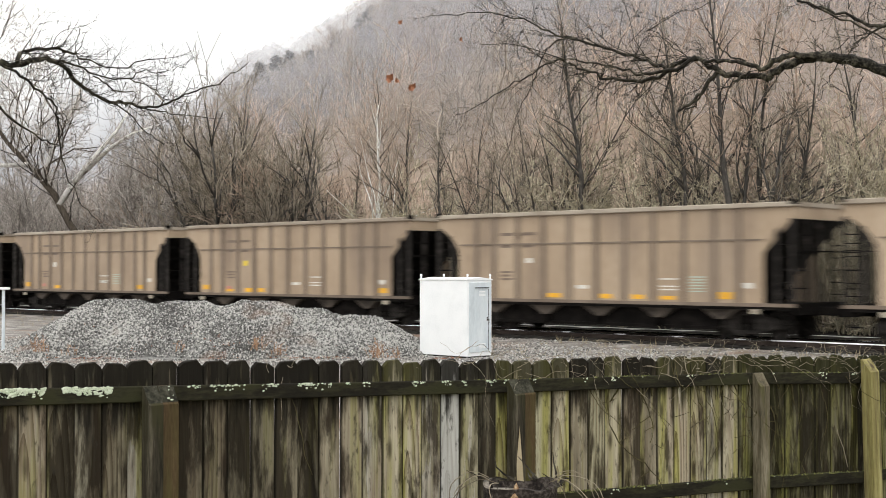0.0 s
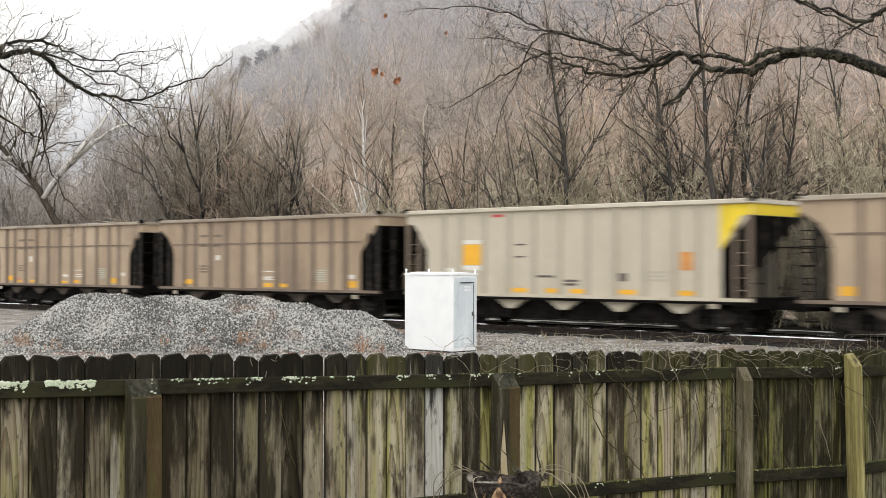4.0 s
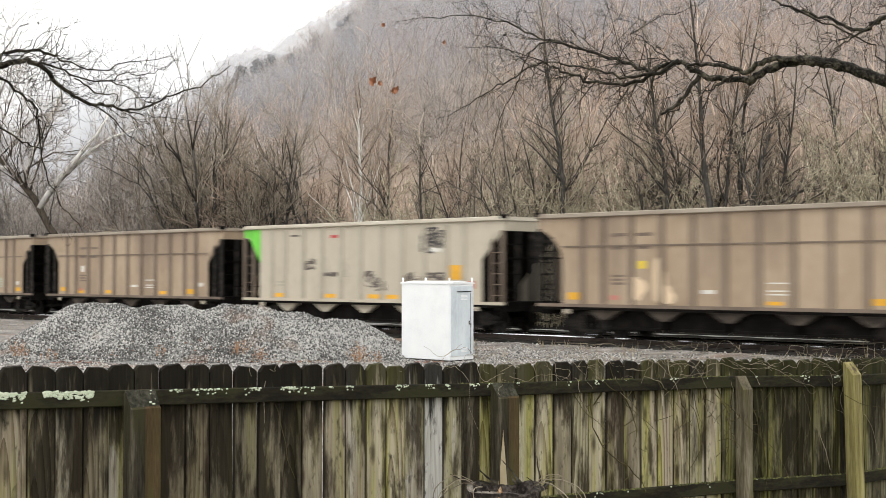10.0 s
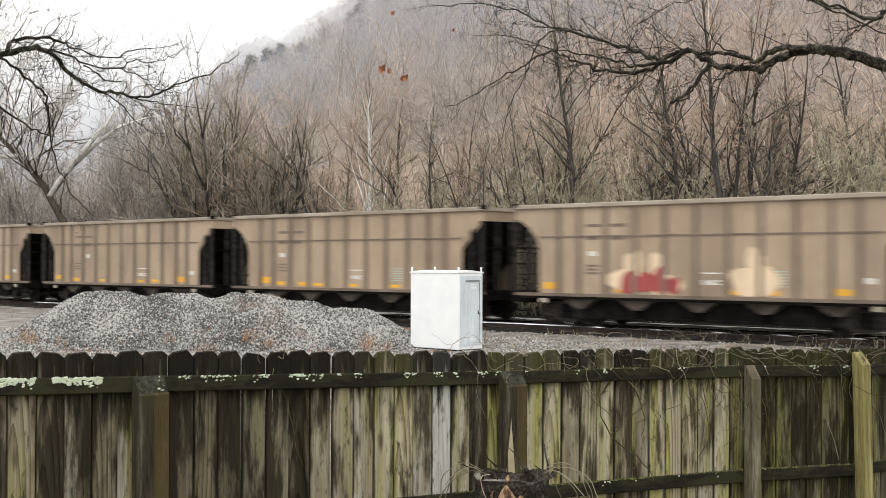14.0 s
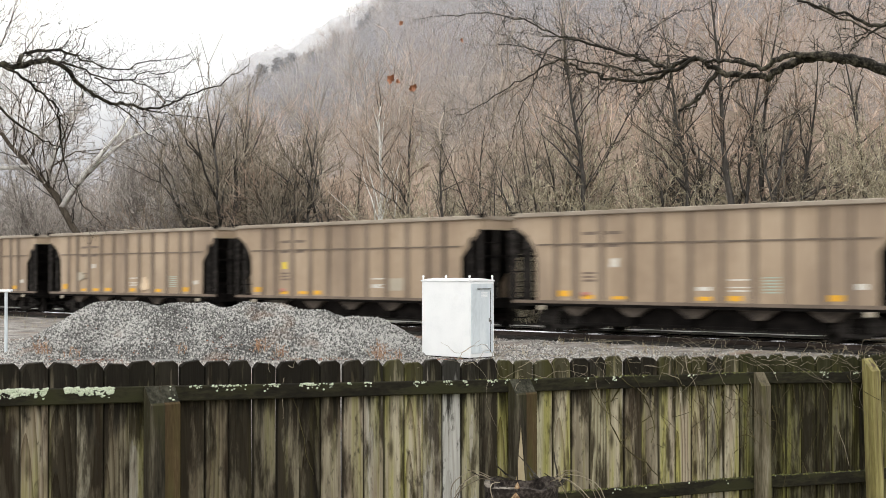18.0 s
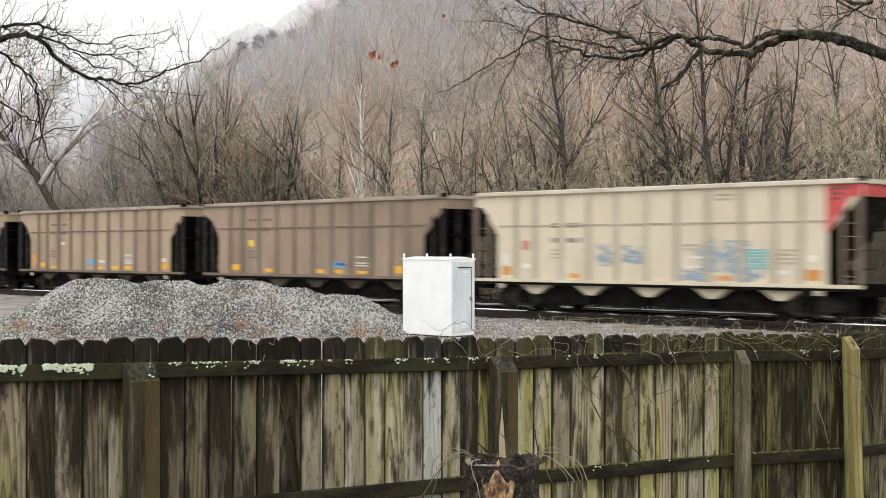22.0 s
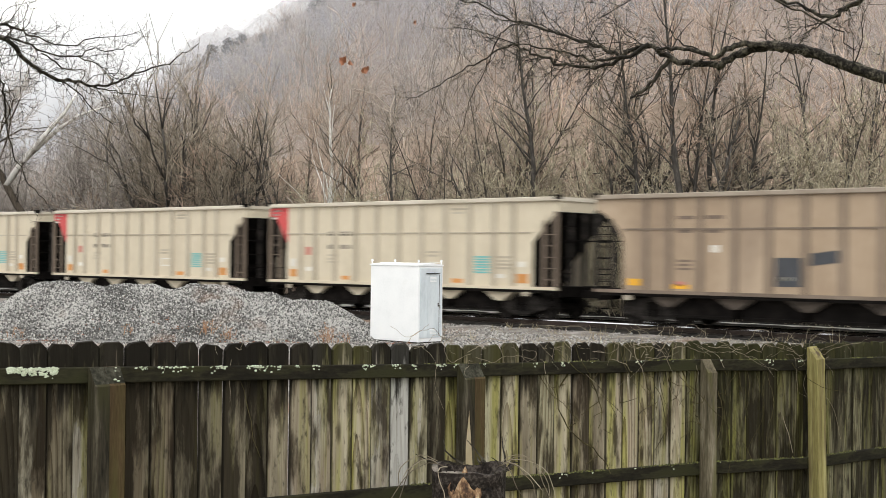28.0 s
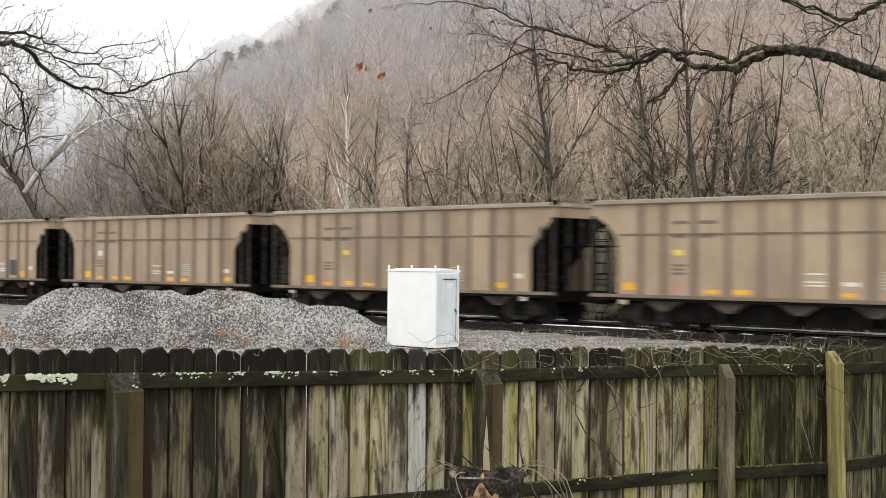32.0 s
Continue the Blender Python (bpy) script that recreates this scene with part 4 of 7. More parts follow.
# ---- bare winter trees ----
def fork(rnd, wood, twig, p, d, length, r, level, thin, ratio=0.79, rise=0.04, side=1.75, angle=(0.28, 0.6), coarse=False):
    """A branch that wanders, puts out side shoots and forks at its end, down to fine twigs."""
    n = 1 if coarse else (4 if level >= 4 else 3 if level >= 2 else 2 if level else 1)
    line = wander(rnd, p, d, length, n, 0.07 if level >= 4 else 0.16, rise)
    end = max(thin, r * 0.72)
    (wood if r > 0.028 else twig).tube(line, [r + (end - r) * i / n for i in range(n + 1)], 6 if r > 0.09 else 4 if r > 0.028 else 3)
    if not level:
        return
    way = line[-1] - line[-2]
    for _ in range(3 if rnd.random() < 0.28 else 2):
        fork(rnd, wood, twig, line[-1], side_way(rnd, way, rnd.uniform(*angle)), length * ratio * rnd.uniform(0.72, 1.12), max(thin, r * rnd.uniform(0.55, 0.76)), level - 1, thin, ratio, rise, side, angle, coarse)
    for _ in range(int(side + rnd.random())):
        i = rnd.randrange(n)
        q = line[i].lerp(line[i + 1], rnd.random())
        fork(rnd, wood, twig, q, side_way(rnd, way, rnd.uniform(0.5, 1.15)), length * rnd.uniform(0.4, 0.75), max(thin, r * rnd.uniform(0.3, 0.5)), max(0, level - rnd.choice((1, 2))), thin, ratio, rise, side, angle, coarse)


def grow(rnd, wood, twig, height, radius, stems=1, levels=5, first=0.25, spread=0.1, thin=0.0085, **kw):
    """One or more stems, forking into limbs and twigs."""
    for st in range(stems):
        h = height * (1 if st == 0 else rnd.uniform(0.65, 0.98))
        lean = spread if stems > 1 else spread * 0.5
        fork(rnd, wood, twig, (rnd.gauss(0, 0.1) * (stems > 1), rnd.gauss(0, 0.1) * (stems > 1), -0.4), Vector((rnd.gauss(0, lean), rnd.gauss(0, lean), 1)), h * first, radius * (1 if st == 0 else 0.75), levels, thin, **kw)


TWIG = material("dark_twigs", [(0.09, 0.077, 0.06), (0.21, 0.18, 0.142), (0.38, 0.33, 0.262)], 0.5, 0.9, gloss=0.15, bump=0, fine=4, island=0.5)
TANTWIG = material("olive_tan_twigs", [(0.20, 0.175, 0.115), (0.38, 0.335, 0.235), (0.56, 0.51, 0.38)], 0.5, 0.9, bump=0, fine=4, island=0.5)
REDTWIG = material("red_brown_twigs", [(0.17, 0.122, 0.09), (0.30, 0.225, 0.172), (0.46, 0.35, 0.27)], 0.5, 0.9, bump=0, fine=4, island=0.5)
GREYBARK = material("wet_grey_bark", [(0.024, 0.021, 0.018), (0.05, 0.044, 0.038), (0.105, 0.094, 0.085)], 6, 0.9, bump=0.6, fine=30, stretch=(2, 2, 0.6))
TANBARK = material("tan_bark", [(0.17, 0.15, 0.105), (0.29, 0.255, 0.19), (0.42, 0.375, 0.29)], 6, 0.9, bump=0.5, fine=30, stretch=(2, 2, 0.6))
LIMBBARK = material("flaky_wet_bark", [(0.006, 0.005, 0.0045), (0.026, 0.023, 0.018), (0.12, 0.108, 0.082)], 14, 0.9, gloss=0.2, weight=0.9, bump=1.0, fine=55, stain=(0.075, 0.072, 0.045), stain_scale=9, stain_at=(0.62, 0.76))
PALEBARK = material("pale_bark", [(0.42, 0.40, 0.37), (0.76, 0.745, 0.715), (0.90, 0.89, 0.87)], 2, 0.85, bump=0.3, fine=14, stretch=(1, 1, 0.5), stain=(0.22, 0.19, 0.165), stain_scale=2.6, stain_at=(0.6, 0.68))
# the next four take distance haze into paler base colours
FARTWIG = material("haze_grey_woods", [(0.19, 0.16, 0.13), (0.39, 0.335, 0.28), (0.52, 0.45, 0.375)], 0.05, 0.95, bump=0, fine=1.0, island=0.4)
FARRED = material("haze_russet_woods", [(0.28, 0.208, 0.163), (0.54, 0.415, 0.33), (0.66, 0.525, 0.425)], 0.05, 0.95, bump=0, fine=1.0, island=0.4)
SOFTTWIG = material("haze_grey_twigs", [(0.22, 0.195, 0.178), (0.38, 0.345, 0.315), (0.54, 0.495, 0.455)], 0.5, 0.9, bump=0, fine=4, island=0.6, gloss=0.15)
SOFTBARK = material("haze_grey_bark", [(0.12, 0.105, 0.095), (0.20, 0.18, 0.165), (0.30, 0.275, 0.25)], 6, 0.9, bump=0.4, fine=30, gloss=0.15)
PINE = material("misty_pine_needles", [(0.02, 0.028, 0.026), (0.04, 0.05, 0.047), (0.07, 0.08, 0.077)], 0.5, 0.95, bump=0, fine=4, island=0.5)


def stem(rnd, wood, twig, base, way, height, radius, limbs, bare, angle, reach, thin):
    """A straight stem that carries ascending limbs, each with a spray of fine shoots."""
    n = 9
    line = wander(rnd, base, way, height, n, 0.085, 0.04)
    rad = [max(thin, radius * (1 - 0.93 * (i / n) ** 0.85)) for i in range(n + 1)]
    wood.tube(line, rad, 6)
    for k in range(limbs):
        f = bare + (0.97 - bare) * (k + rnd.random()) / limbs
        i = min(n - 1, int(f * n))
        p, r = line[i].lerp(line[i + 1], f * n - i), rad[i]
        ln = height * reach * (1.12 - f) ** 0.8 * rnd.uniform(0.55, 1.25)
        br = wander(rnd, p, side_way(rnd, line[i + 1] - line[i], rnd.uniform(*angle)), ln, 5, 0.17, 0.045)
        q = max(thin, min(r * 0.55, 0.015 * ln + 0.008))
        (wood if q > 0.022 else twig).tube(br, [q + (thin - q) * j / 5 for j in range(6)], 4 if q > 0.022 else 3)
        for _ in range(int(3 + 2.2 * ln)):
            g = rnd.uniform(0.12, 1.0) * 5
            j = min(4, int(g))
            tw = wander(rnd, br[j].lerp(br[j + 1], g - j), side_way(rnd, br[j + 1] - br[j], rnd.uniform(0.35, 1.0)), ln * rnd.uniform(0.18, 0.5), 3, 0.2, 0.04)
            twig.tube(tw, [max(thin, q * 0.45), max(thin, q * 0.4), thin, thin * 0.8], 3)
            for _ in range(2):
                j = rnd.randrange(3)
                twig.tube(wander(rnd, tw[j], side_way(rnd, tw[j + 1] - tw[j], rnd.uniform(0.35, 1.0)), ln * rnd.uniform(0.08, 0.25), 2, 0.22, 0.03), [thin, thin * 0.9, thin * 0.7], 3)


def tree_template(seed, label, bark, twigmat, **kw):
    rnd = random.Random(seed)
    wood, twig = Mesh(), Mesh()
    grow(rnd, wood, twig, **kw)
    t = thing("bare_tree", label, "tree", "bare trees beyond the railway")
    part("trunk", wood, bark, t, smooth=True)
    part("crown", twig, twigmat, t)
    return t


def stem_template(seed, label, bark, twigmat, height, radius, stems=1, spread=0.05, limbs=26, bare=0.3, angle=(0.4, 0.85), reach=0.3, thin=0.0085):
    rnd = random.Random(seed)
    wood, twig = Mesh(), Mesh()
    for k in range(stems):
        c = 1 if k == 0 else rnd.uniform(0.7, 1.0)
        way = Vector((rnd.gauss(0, spread), rnd.gauss(0, spread), 1))
        base = (rnd.gauss(0, 0.16) * (stems > 1), rnd.gauss(0, 0.16) * (stems > 1), -0.4)
        stem(rnd, wood, twig, base, way, height * c, radius * (1 if k == 0 else rnd.uniform(0.6, 0.95)), limbs, bare, angle, reach, thin)
    t = thing("bare_tree", label, "tree", "bare trees beyond the railway")
    part("trunk", wood, bark, t, smooth=True)
    part("crown", twig, twigmat, t)
    return t


def far_tree(kind, m, size, made={}):
    """A tree deep in the woods, one mesh with the look of its kind."""
    if kind.name not in made:
        me = Mesh()
        for slot, child in enumerate(kind.children):
            me.add([tuple(v.co) for v in child.data.vertices], [tuple(p.vertices) for p in child.data.polygons], slot)
        made[kind.name] = me.data("far_trees", [child.data.materials[0] for child in kind.children])
    ob = part("far_trees", made[kind.name], None, m=m)
    ob.scale = (size, size, size)
    tagged(ob, "bare winter trees deep in the woods beyond the track", "woods", kind="stuff")


def build_near_trees():
    kinds = [
        stem_template(1, "tall slender bare tree with a straight dark trunk", GREYBARK, TWIG, 13, 0.16, 1, 0.04, 28, 0.36, (0.4, 0.85), 0.24),
        stem_template(2, "bare tree with several straight dark stems", GREYBARK, TWIG, 12, 0.11, 4, 0.06, 18, 0.36, (0.35, 0.8), 0.2),
        stem_template(3, "young bare tree with olive-tan twigs", TANBARK, TANTWIG, 9, 0.06, 3, 0.11, 22, 0.12, (0.5, 1.15), 0.3),
        tree_template(4, "wide bare tree with ascending brown limbs", BARK, REDTWIG, height=13, radius=0.12, stems=2, levels=5, spread=0.14, first=0.2, angle=(0.2, 0.46), side=1.6),
        stem_template(5, "clump of thin tan saplings beside the track", TANBARK, TANTWIG, 6, 0.034, 6, 0.2, 12, 0.1, (0.5, 1.2), 0.32),
        stem_template(6, "tall dark bare tree with a high reddish crown", GREYBARK, REDTWIG, 13, 0.19, 3, 0.06, 24, 0.4, (0.35, 0.8), 0.24),
        stem_template(7, "clump of dark thin saplings beside the track", GREYBARK, TWIG, 9, 0.055, 5, 0.1, 14, 0.25, (0.4, 0.9), 0.22),
        tree_template(8, "small bare tree with spreading russet twigs", BARK, REDTWIG, height=9, radius=0.08, stems=2, spread=0.18, first=0.23, angle=(0.3, 0.6)),
        tree_template(9, "bare tree paled for haze, with fine spreading twigs", SOFTBARK, SOFTTWIG, height=14, radius=0.13, first=0.24, angle=(0.32, 0.68), side=1.8),
        stem_template(10, "bare tree paled for haze, with several stems and fine twigs", SOFTBARK, SOFTTWIG, 11, 0.1, 3, 0.16, 20, 0.2, (0.45, 1.0), 0.32),
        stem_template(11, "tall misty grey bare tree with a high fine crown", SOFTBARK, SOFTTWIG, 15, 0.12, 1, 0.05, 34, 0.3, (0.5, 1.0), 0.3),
        tree_template(12, "tall bare tree with forking dark upright branches", GREYBARK, TWIG, height=13, radius=0.12, first=0.25, side=1.7, angle=(0.2, 0.5)),
        tree_template(13, "vase-shaped bare tree with long dark ascending limbs", GREYBARK, TWIG, height=12, radius=0.10, stems=3, levels=5, spread=0.17, first=0.22, angle=(0.16, 0.4), side=1.5, ratio=0.82),
        stem_template(14, "leaning dark bare tree with a forked trunk", GREYBARK, TWIG, 11.5, 0.13, 2, 0.17, 24, 0.32, (0.4, 0.9), 0.27),
    ]
    rnd = random.Random(21)
    used = set()
    for row, (q, step) in enumerate(((8.0, 1.8), (12.5, 1.9), (18, 2.3), (26, 2.6), (36, 2.8))):
        s = -92.0
        while s < 26:
            s += step * rnd.uniform(0.5, 1.5)
            qq = q + rnd.uniform(-2.5, 2.5)
            x, y = s * TC + (qq + 1.6) * TN, NEAR - s * TN + (qq + 1.6) * TC
            if x / y > 0.43 or x / y < -0.40:
                continue
            u = x / y
            if row < 2 and (abs(u + 0.048) < (0.034 if row == 0 else 0.022) or (-0.35 < u < -0.25 and rnd.random() < 0.65)):
                continue
            if row < 2:
                # dark stems stand thickest towards the near end of the track
                k = rnd.choice((0, 1, 2, 2, 11, 5, 4, 1) if u > 0.07 else (2, 4, 2, 7, 1, 0, 11) if u > -0.09 else (3, 7, 11, 12, 11, 12) if u > -0.21 else (8, 9, 7, 4, 9, 8))
            else:
                k = rnd.choice((3, 2, 2, 3, 5, 7, 2, 0) if u > -0.2 else (8, 9, 3, 10, 9, 8))
            sc = rnd.uniform(0.7, 1.08) * (0.85 if u > 0.1 else 1.12 if -0.21 < u < -0.09 else 1.0)
            if u < -0.24:
                sc *= 0.9
            m = pose(x, y, ground_z(x, y) - 0.1, 0, 0, rnd.uniform(0, 360))
            if k not in used:
                used.add(k)
                kinds[k].matrix_basis = m
                kinds[k].scale = (sc, sc, sc)
            elif row > 1:
                far_tree(kinds[k], m, sc)
            else:
                c = copy_thing(kinds[k], m)
                c.scale = (sc, sc, sc * rnd.uniform(0.9, 1.1))
    for k, spare in enumerate(kinds):
        if k not in used:
            x, y = 20.0 + 2 * k, 62.0
            spare.matrix_basis = pose(x, y, ground_z(x, y) - 0.1)
    for _ in range(24):
        y = rnd.uniform(76, 100)
        x = y * rnd.uniform(-0.42, -0.19)
        if beyond(x, y) < 9:
            continue
        far_tree(kinds[10], pose(x, y, ground_z(x, y) - 0.1, 0, 0, rnd.uniform(0, 360)), rnd.uniform(0.85, 1.05))
    # the dark trunks that stand out along the track: bearing, metres beyond it, kind, size
    for u, q, k, sc in ((0.116, 6.6, 0, 1.08), (0.098, 8.0, 13, 0.85), (0.145, 8.0, 1, 0.85), (0.173, 7.0, 1, 1.0), (0.195, 6.8, 0, 0.95), (0.208, 8.0, 11, 0.95), (0.226, 9.0, 1, 0.9), (0.241, 6.5, 5, 1.05),
                        (0.252, 7.0, 0, 1.0), (0.27, 7.5, 13, 0.95), (0.303, 8.0, 1, 0.8), (0.335, 7.5, 13, 0.75), (0.083, 8.0, 1, 0.8), (0.06, 8.5, 11, 0.8), (0.04, 8.0, 1, 0.8), (0.013, 8.0, 13, 0.75),
                        (-0.172, 6.5, 12, 1.35), (-0.184, 8.5, 13, 1.1), (-0.157, 9.0, 12, 1.35), (-0.14, 11.0, 12, 1.1), (-0.118, 7.0, 12, 0.9), (-0.094, 8.5, 11, 0.95), (-0.132, 9.5, 11, 0.9), (-0.077, 9.0, 1, 0.85), (-0.204, 8.5, 9, 0.95),
                        (-0.02, 8.0, 11, 0.8), (-0.19, 14.0, 9, 1.15), (-0.2, 18.0, 8, 1.1), (-0.215, 16.0, 9, 1.15), (-0.235, 14.0, 8, 1.0), (-0.178, 20.0, 3, 1.15), (-0.16, 16.0, 3, 1.1),
                        (-0.15, 20.0, 9, 1.15), (-0.14, 15.0, 3, 1.1), (-0.125, 18.0, 7, 1.2), (-0.108, 16.0, 3, 1.1), (-0.085, 18.0, 3, 1.1), (-0.07, 20.0, 7, 1.2), (-0.205, 12.0, 10, 1.0), (-0.18, 15.0, 10, 1.05), (-0.22, 10.0, 10, 0.95), (-0.232, 13.0, 3, 1.25), (-0.165, 19.0, 10, 1.0), (-0.19, 10.0, 11, 1.15),
                        (-0.175, 11.0, 3, 1.2), (-0.24, 17.0, 3, 1.25), (-0.212, 19.0, 11, 1.2), (-0.197, 22.0, 3, 1.3)):
        y = (q + 1.6 + NEAR * TC) / (u * TN + TC)
        c = copy_thing(kinds[k], pose(u * y, y, ground_z(u * y, y) - 0.1, 0, 0, rnd.uniform(0, 360)))
        c.scale = (sc, sc, sc)
    # light brush fills the strip behind the first stems
    for k in range(96):
        s, q = rnd.uniform(-16, 17), rnd.uniform(10.0, 26) if k % 2 else rnd.uniform(6.0, 9.0)
        x, y = s * TC + (q + 1.6) * TN, NEAR - s * TN + (q + 1.6) * TC
        if not -0.04 < x / y < 0.42:
            continue
        c = copy_thing(kinds[rnd.choice((2, 4, 7, 6) if k % 2 else (4, 4, 2))], pose(x, y, ground_z(x, y) - 0.1, 0, 0, rnd.uniform(0, 360)))
        sc = rnd.uniform(0.75, 1.15)
        c.scale = (sc, sc, sc)
    for k in range(26):
        u, q = rnd.uniform(0.13, 0.40), rnd.uniform(5.2, 7.5)
        y = (q + 1.6 + NEAR * TC) / (u * TN + TC)
        c = copy_thing(kinds[rnd.choice((4, 4, 2))], pose(u * y, y, ground_z(u * y, y) - 0.1, 0, 0, rnd.uniform(0, 360)))
        sc = rnd.uniform(0.6, 0.95)
        c.scale = (sc, sc, sc)
    # the foot of the hill carries taller trees with russet crowns
    for _ in range(46):
        s, q = rnd.uniform(-34, 20), rnd.uniform(38, 60)
        x, y = s * TC + (q + 1.6) * TN, NEAR - s * TN + (q + 1.6) * TC
        if not -0.05 < x / y < 0.40:
            continue
        far_tree(kinds[rnd.choice((3, 3, 7, 2))], pose(x, y, ground_z(x, y) - 0.1, 0, 0, rnd.uniform(0, 360)), rnd.uniform(0.9, 1.25))
    for _ in range(4):
        s, q = rnd.uniform(-1, 15), rnd.uniform(7.5, 12)
        x, y = s * TC + (q + 1.6) * TN, NEAR - s * TN + (q + 1.6) * TC
        c = copy_thing(kinds[rnd.choice((1, 0, 0, 5))], pose(x, y, ground_z(x, y) - 0.1, 0, 0, rnd.uniform(0, 360)))
        sc = rnd.uniform(0.7, 0.95)
        c.scale = (sc, sc, sc)
    for _ in range(46):
        y = rnd.uniform(78, 118)
        x = y * rnd.uniform(-0.40, -0.13)
        if beyond(x, y) < 9:
            continue
        far_tree(kinds[rnd.choice((3, 8, 8, 9, 9))], pose(x, y, ground_z(x, y) - 0.1, 0, 0, rnd.uniform(0, 360)), rnd.uniform(0.75, 1.05))
    pale_tree(-3.12, 62.0, 10.4, 6)
    sycamore()


def pale_tree(x, y, h, seed):
    """A white-barked tree: one blotchy stem, slanting pale branches, a fine reddish crown."""
    rnd = random.Random(seed)
    t = thing("white_barked_tree", "white-barked bare tree with fine reddish twigs", "tree", m=pose(x, y, ground_z(x, y) - 0.1))
    wood, pale, twig = Mesh(), Mesh(), Mesh()
    tr = [Vector((0.07 * math.sin(i * 0.9) + 0.035 * math.sin(i * 2.3), 0.05 * math.cos(i), -0.4 + (h + 0.4) * i / 14)) for i in range(15)]
    pale.tube(tr, [0.185 - 0.0118 * i for i in range(15)], 8)
    stem(rnd, pale, twig, (0.25, -0.1, 2.2), Vector((0.17, -0.05, 1)), 5.0, 0.07, 14, 0.2, (0.3, 0.7), 0.3, 0.008)
    for k in range(24):
        f = 0.26 + 0.72 * (k + rnd.random() * 2 - 0.5) / 24
        i = min(13, int(f * 14))
        p = tr[i].lerp(tr[i + 1], f * 14 - i)
        a = 2.4 * k + rnd.uniform(-0.5, 0.5)
        ln = (1.25 - f) * h * 0.46 * rnd.uniform(0.45, 1.2)
        out = rnd.uniform(0.3, 1.0)
        low = f < 0.5
        br = wander(rnd, p, (out * math.cos(a), out * math.sin(a), 1), ln, 6, 0.10, 0.035)
        r0 = 0.016 + 0.009 * ln
        (pale if low or k % 5 == 0 else wood).tube(br, [r0 + (0.008 - r0) * j / 6 for j in range(7)], 4)
        for _ in range(int(4 + 2.6 * ln)):
            j = rnd.randrange(1, 6)
            tw = wander(rnd, br[j].lerp(br[j + 1], rnd.random()), side_way(rnd, br[j + 1] - br[j], rnd.uniform(0.25, 0.8)), ln * rnd.uniform(0.2, 0.5), 3, 0.14, 0.05)
            twig.tube(tw, [0.011, 0.0095, 0.008, 0.006], 3)
            for _ in range(2):
                j2 = rnd.randrange(3)
                twig.tube(wander(rnd, tw[j2], side_way(rnd, tw[j2 + 1] - tw[j2], rnd.uniform(0.2, 0.6)), ln * rnd.uniform(0.1, 0.25), 2, 0.1, 0.04), [0.008, 0.0075, 0.006], 3)
    part("trunk", pale, PALEBARK, t, "white flaking bark", smooth=True)
    part("upper_limb", wood, BARK, t, smooth=True)
    part("crown", twig, REDTWIG, t)


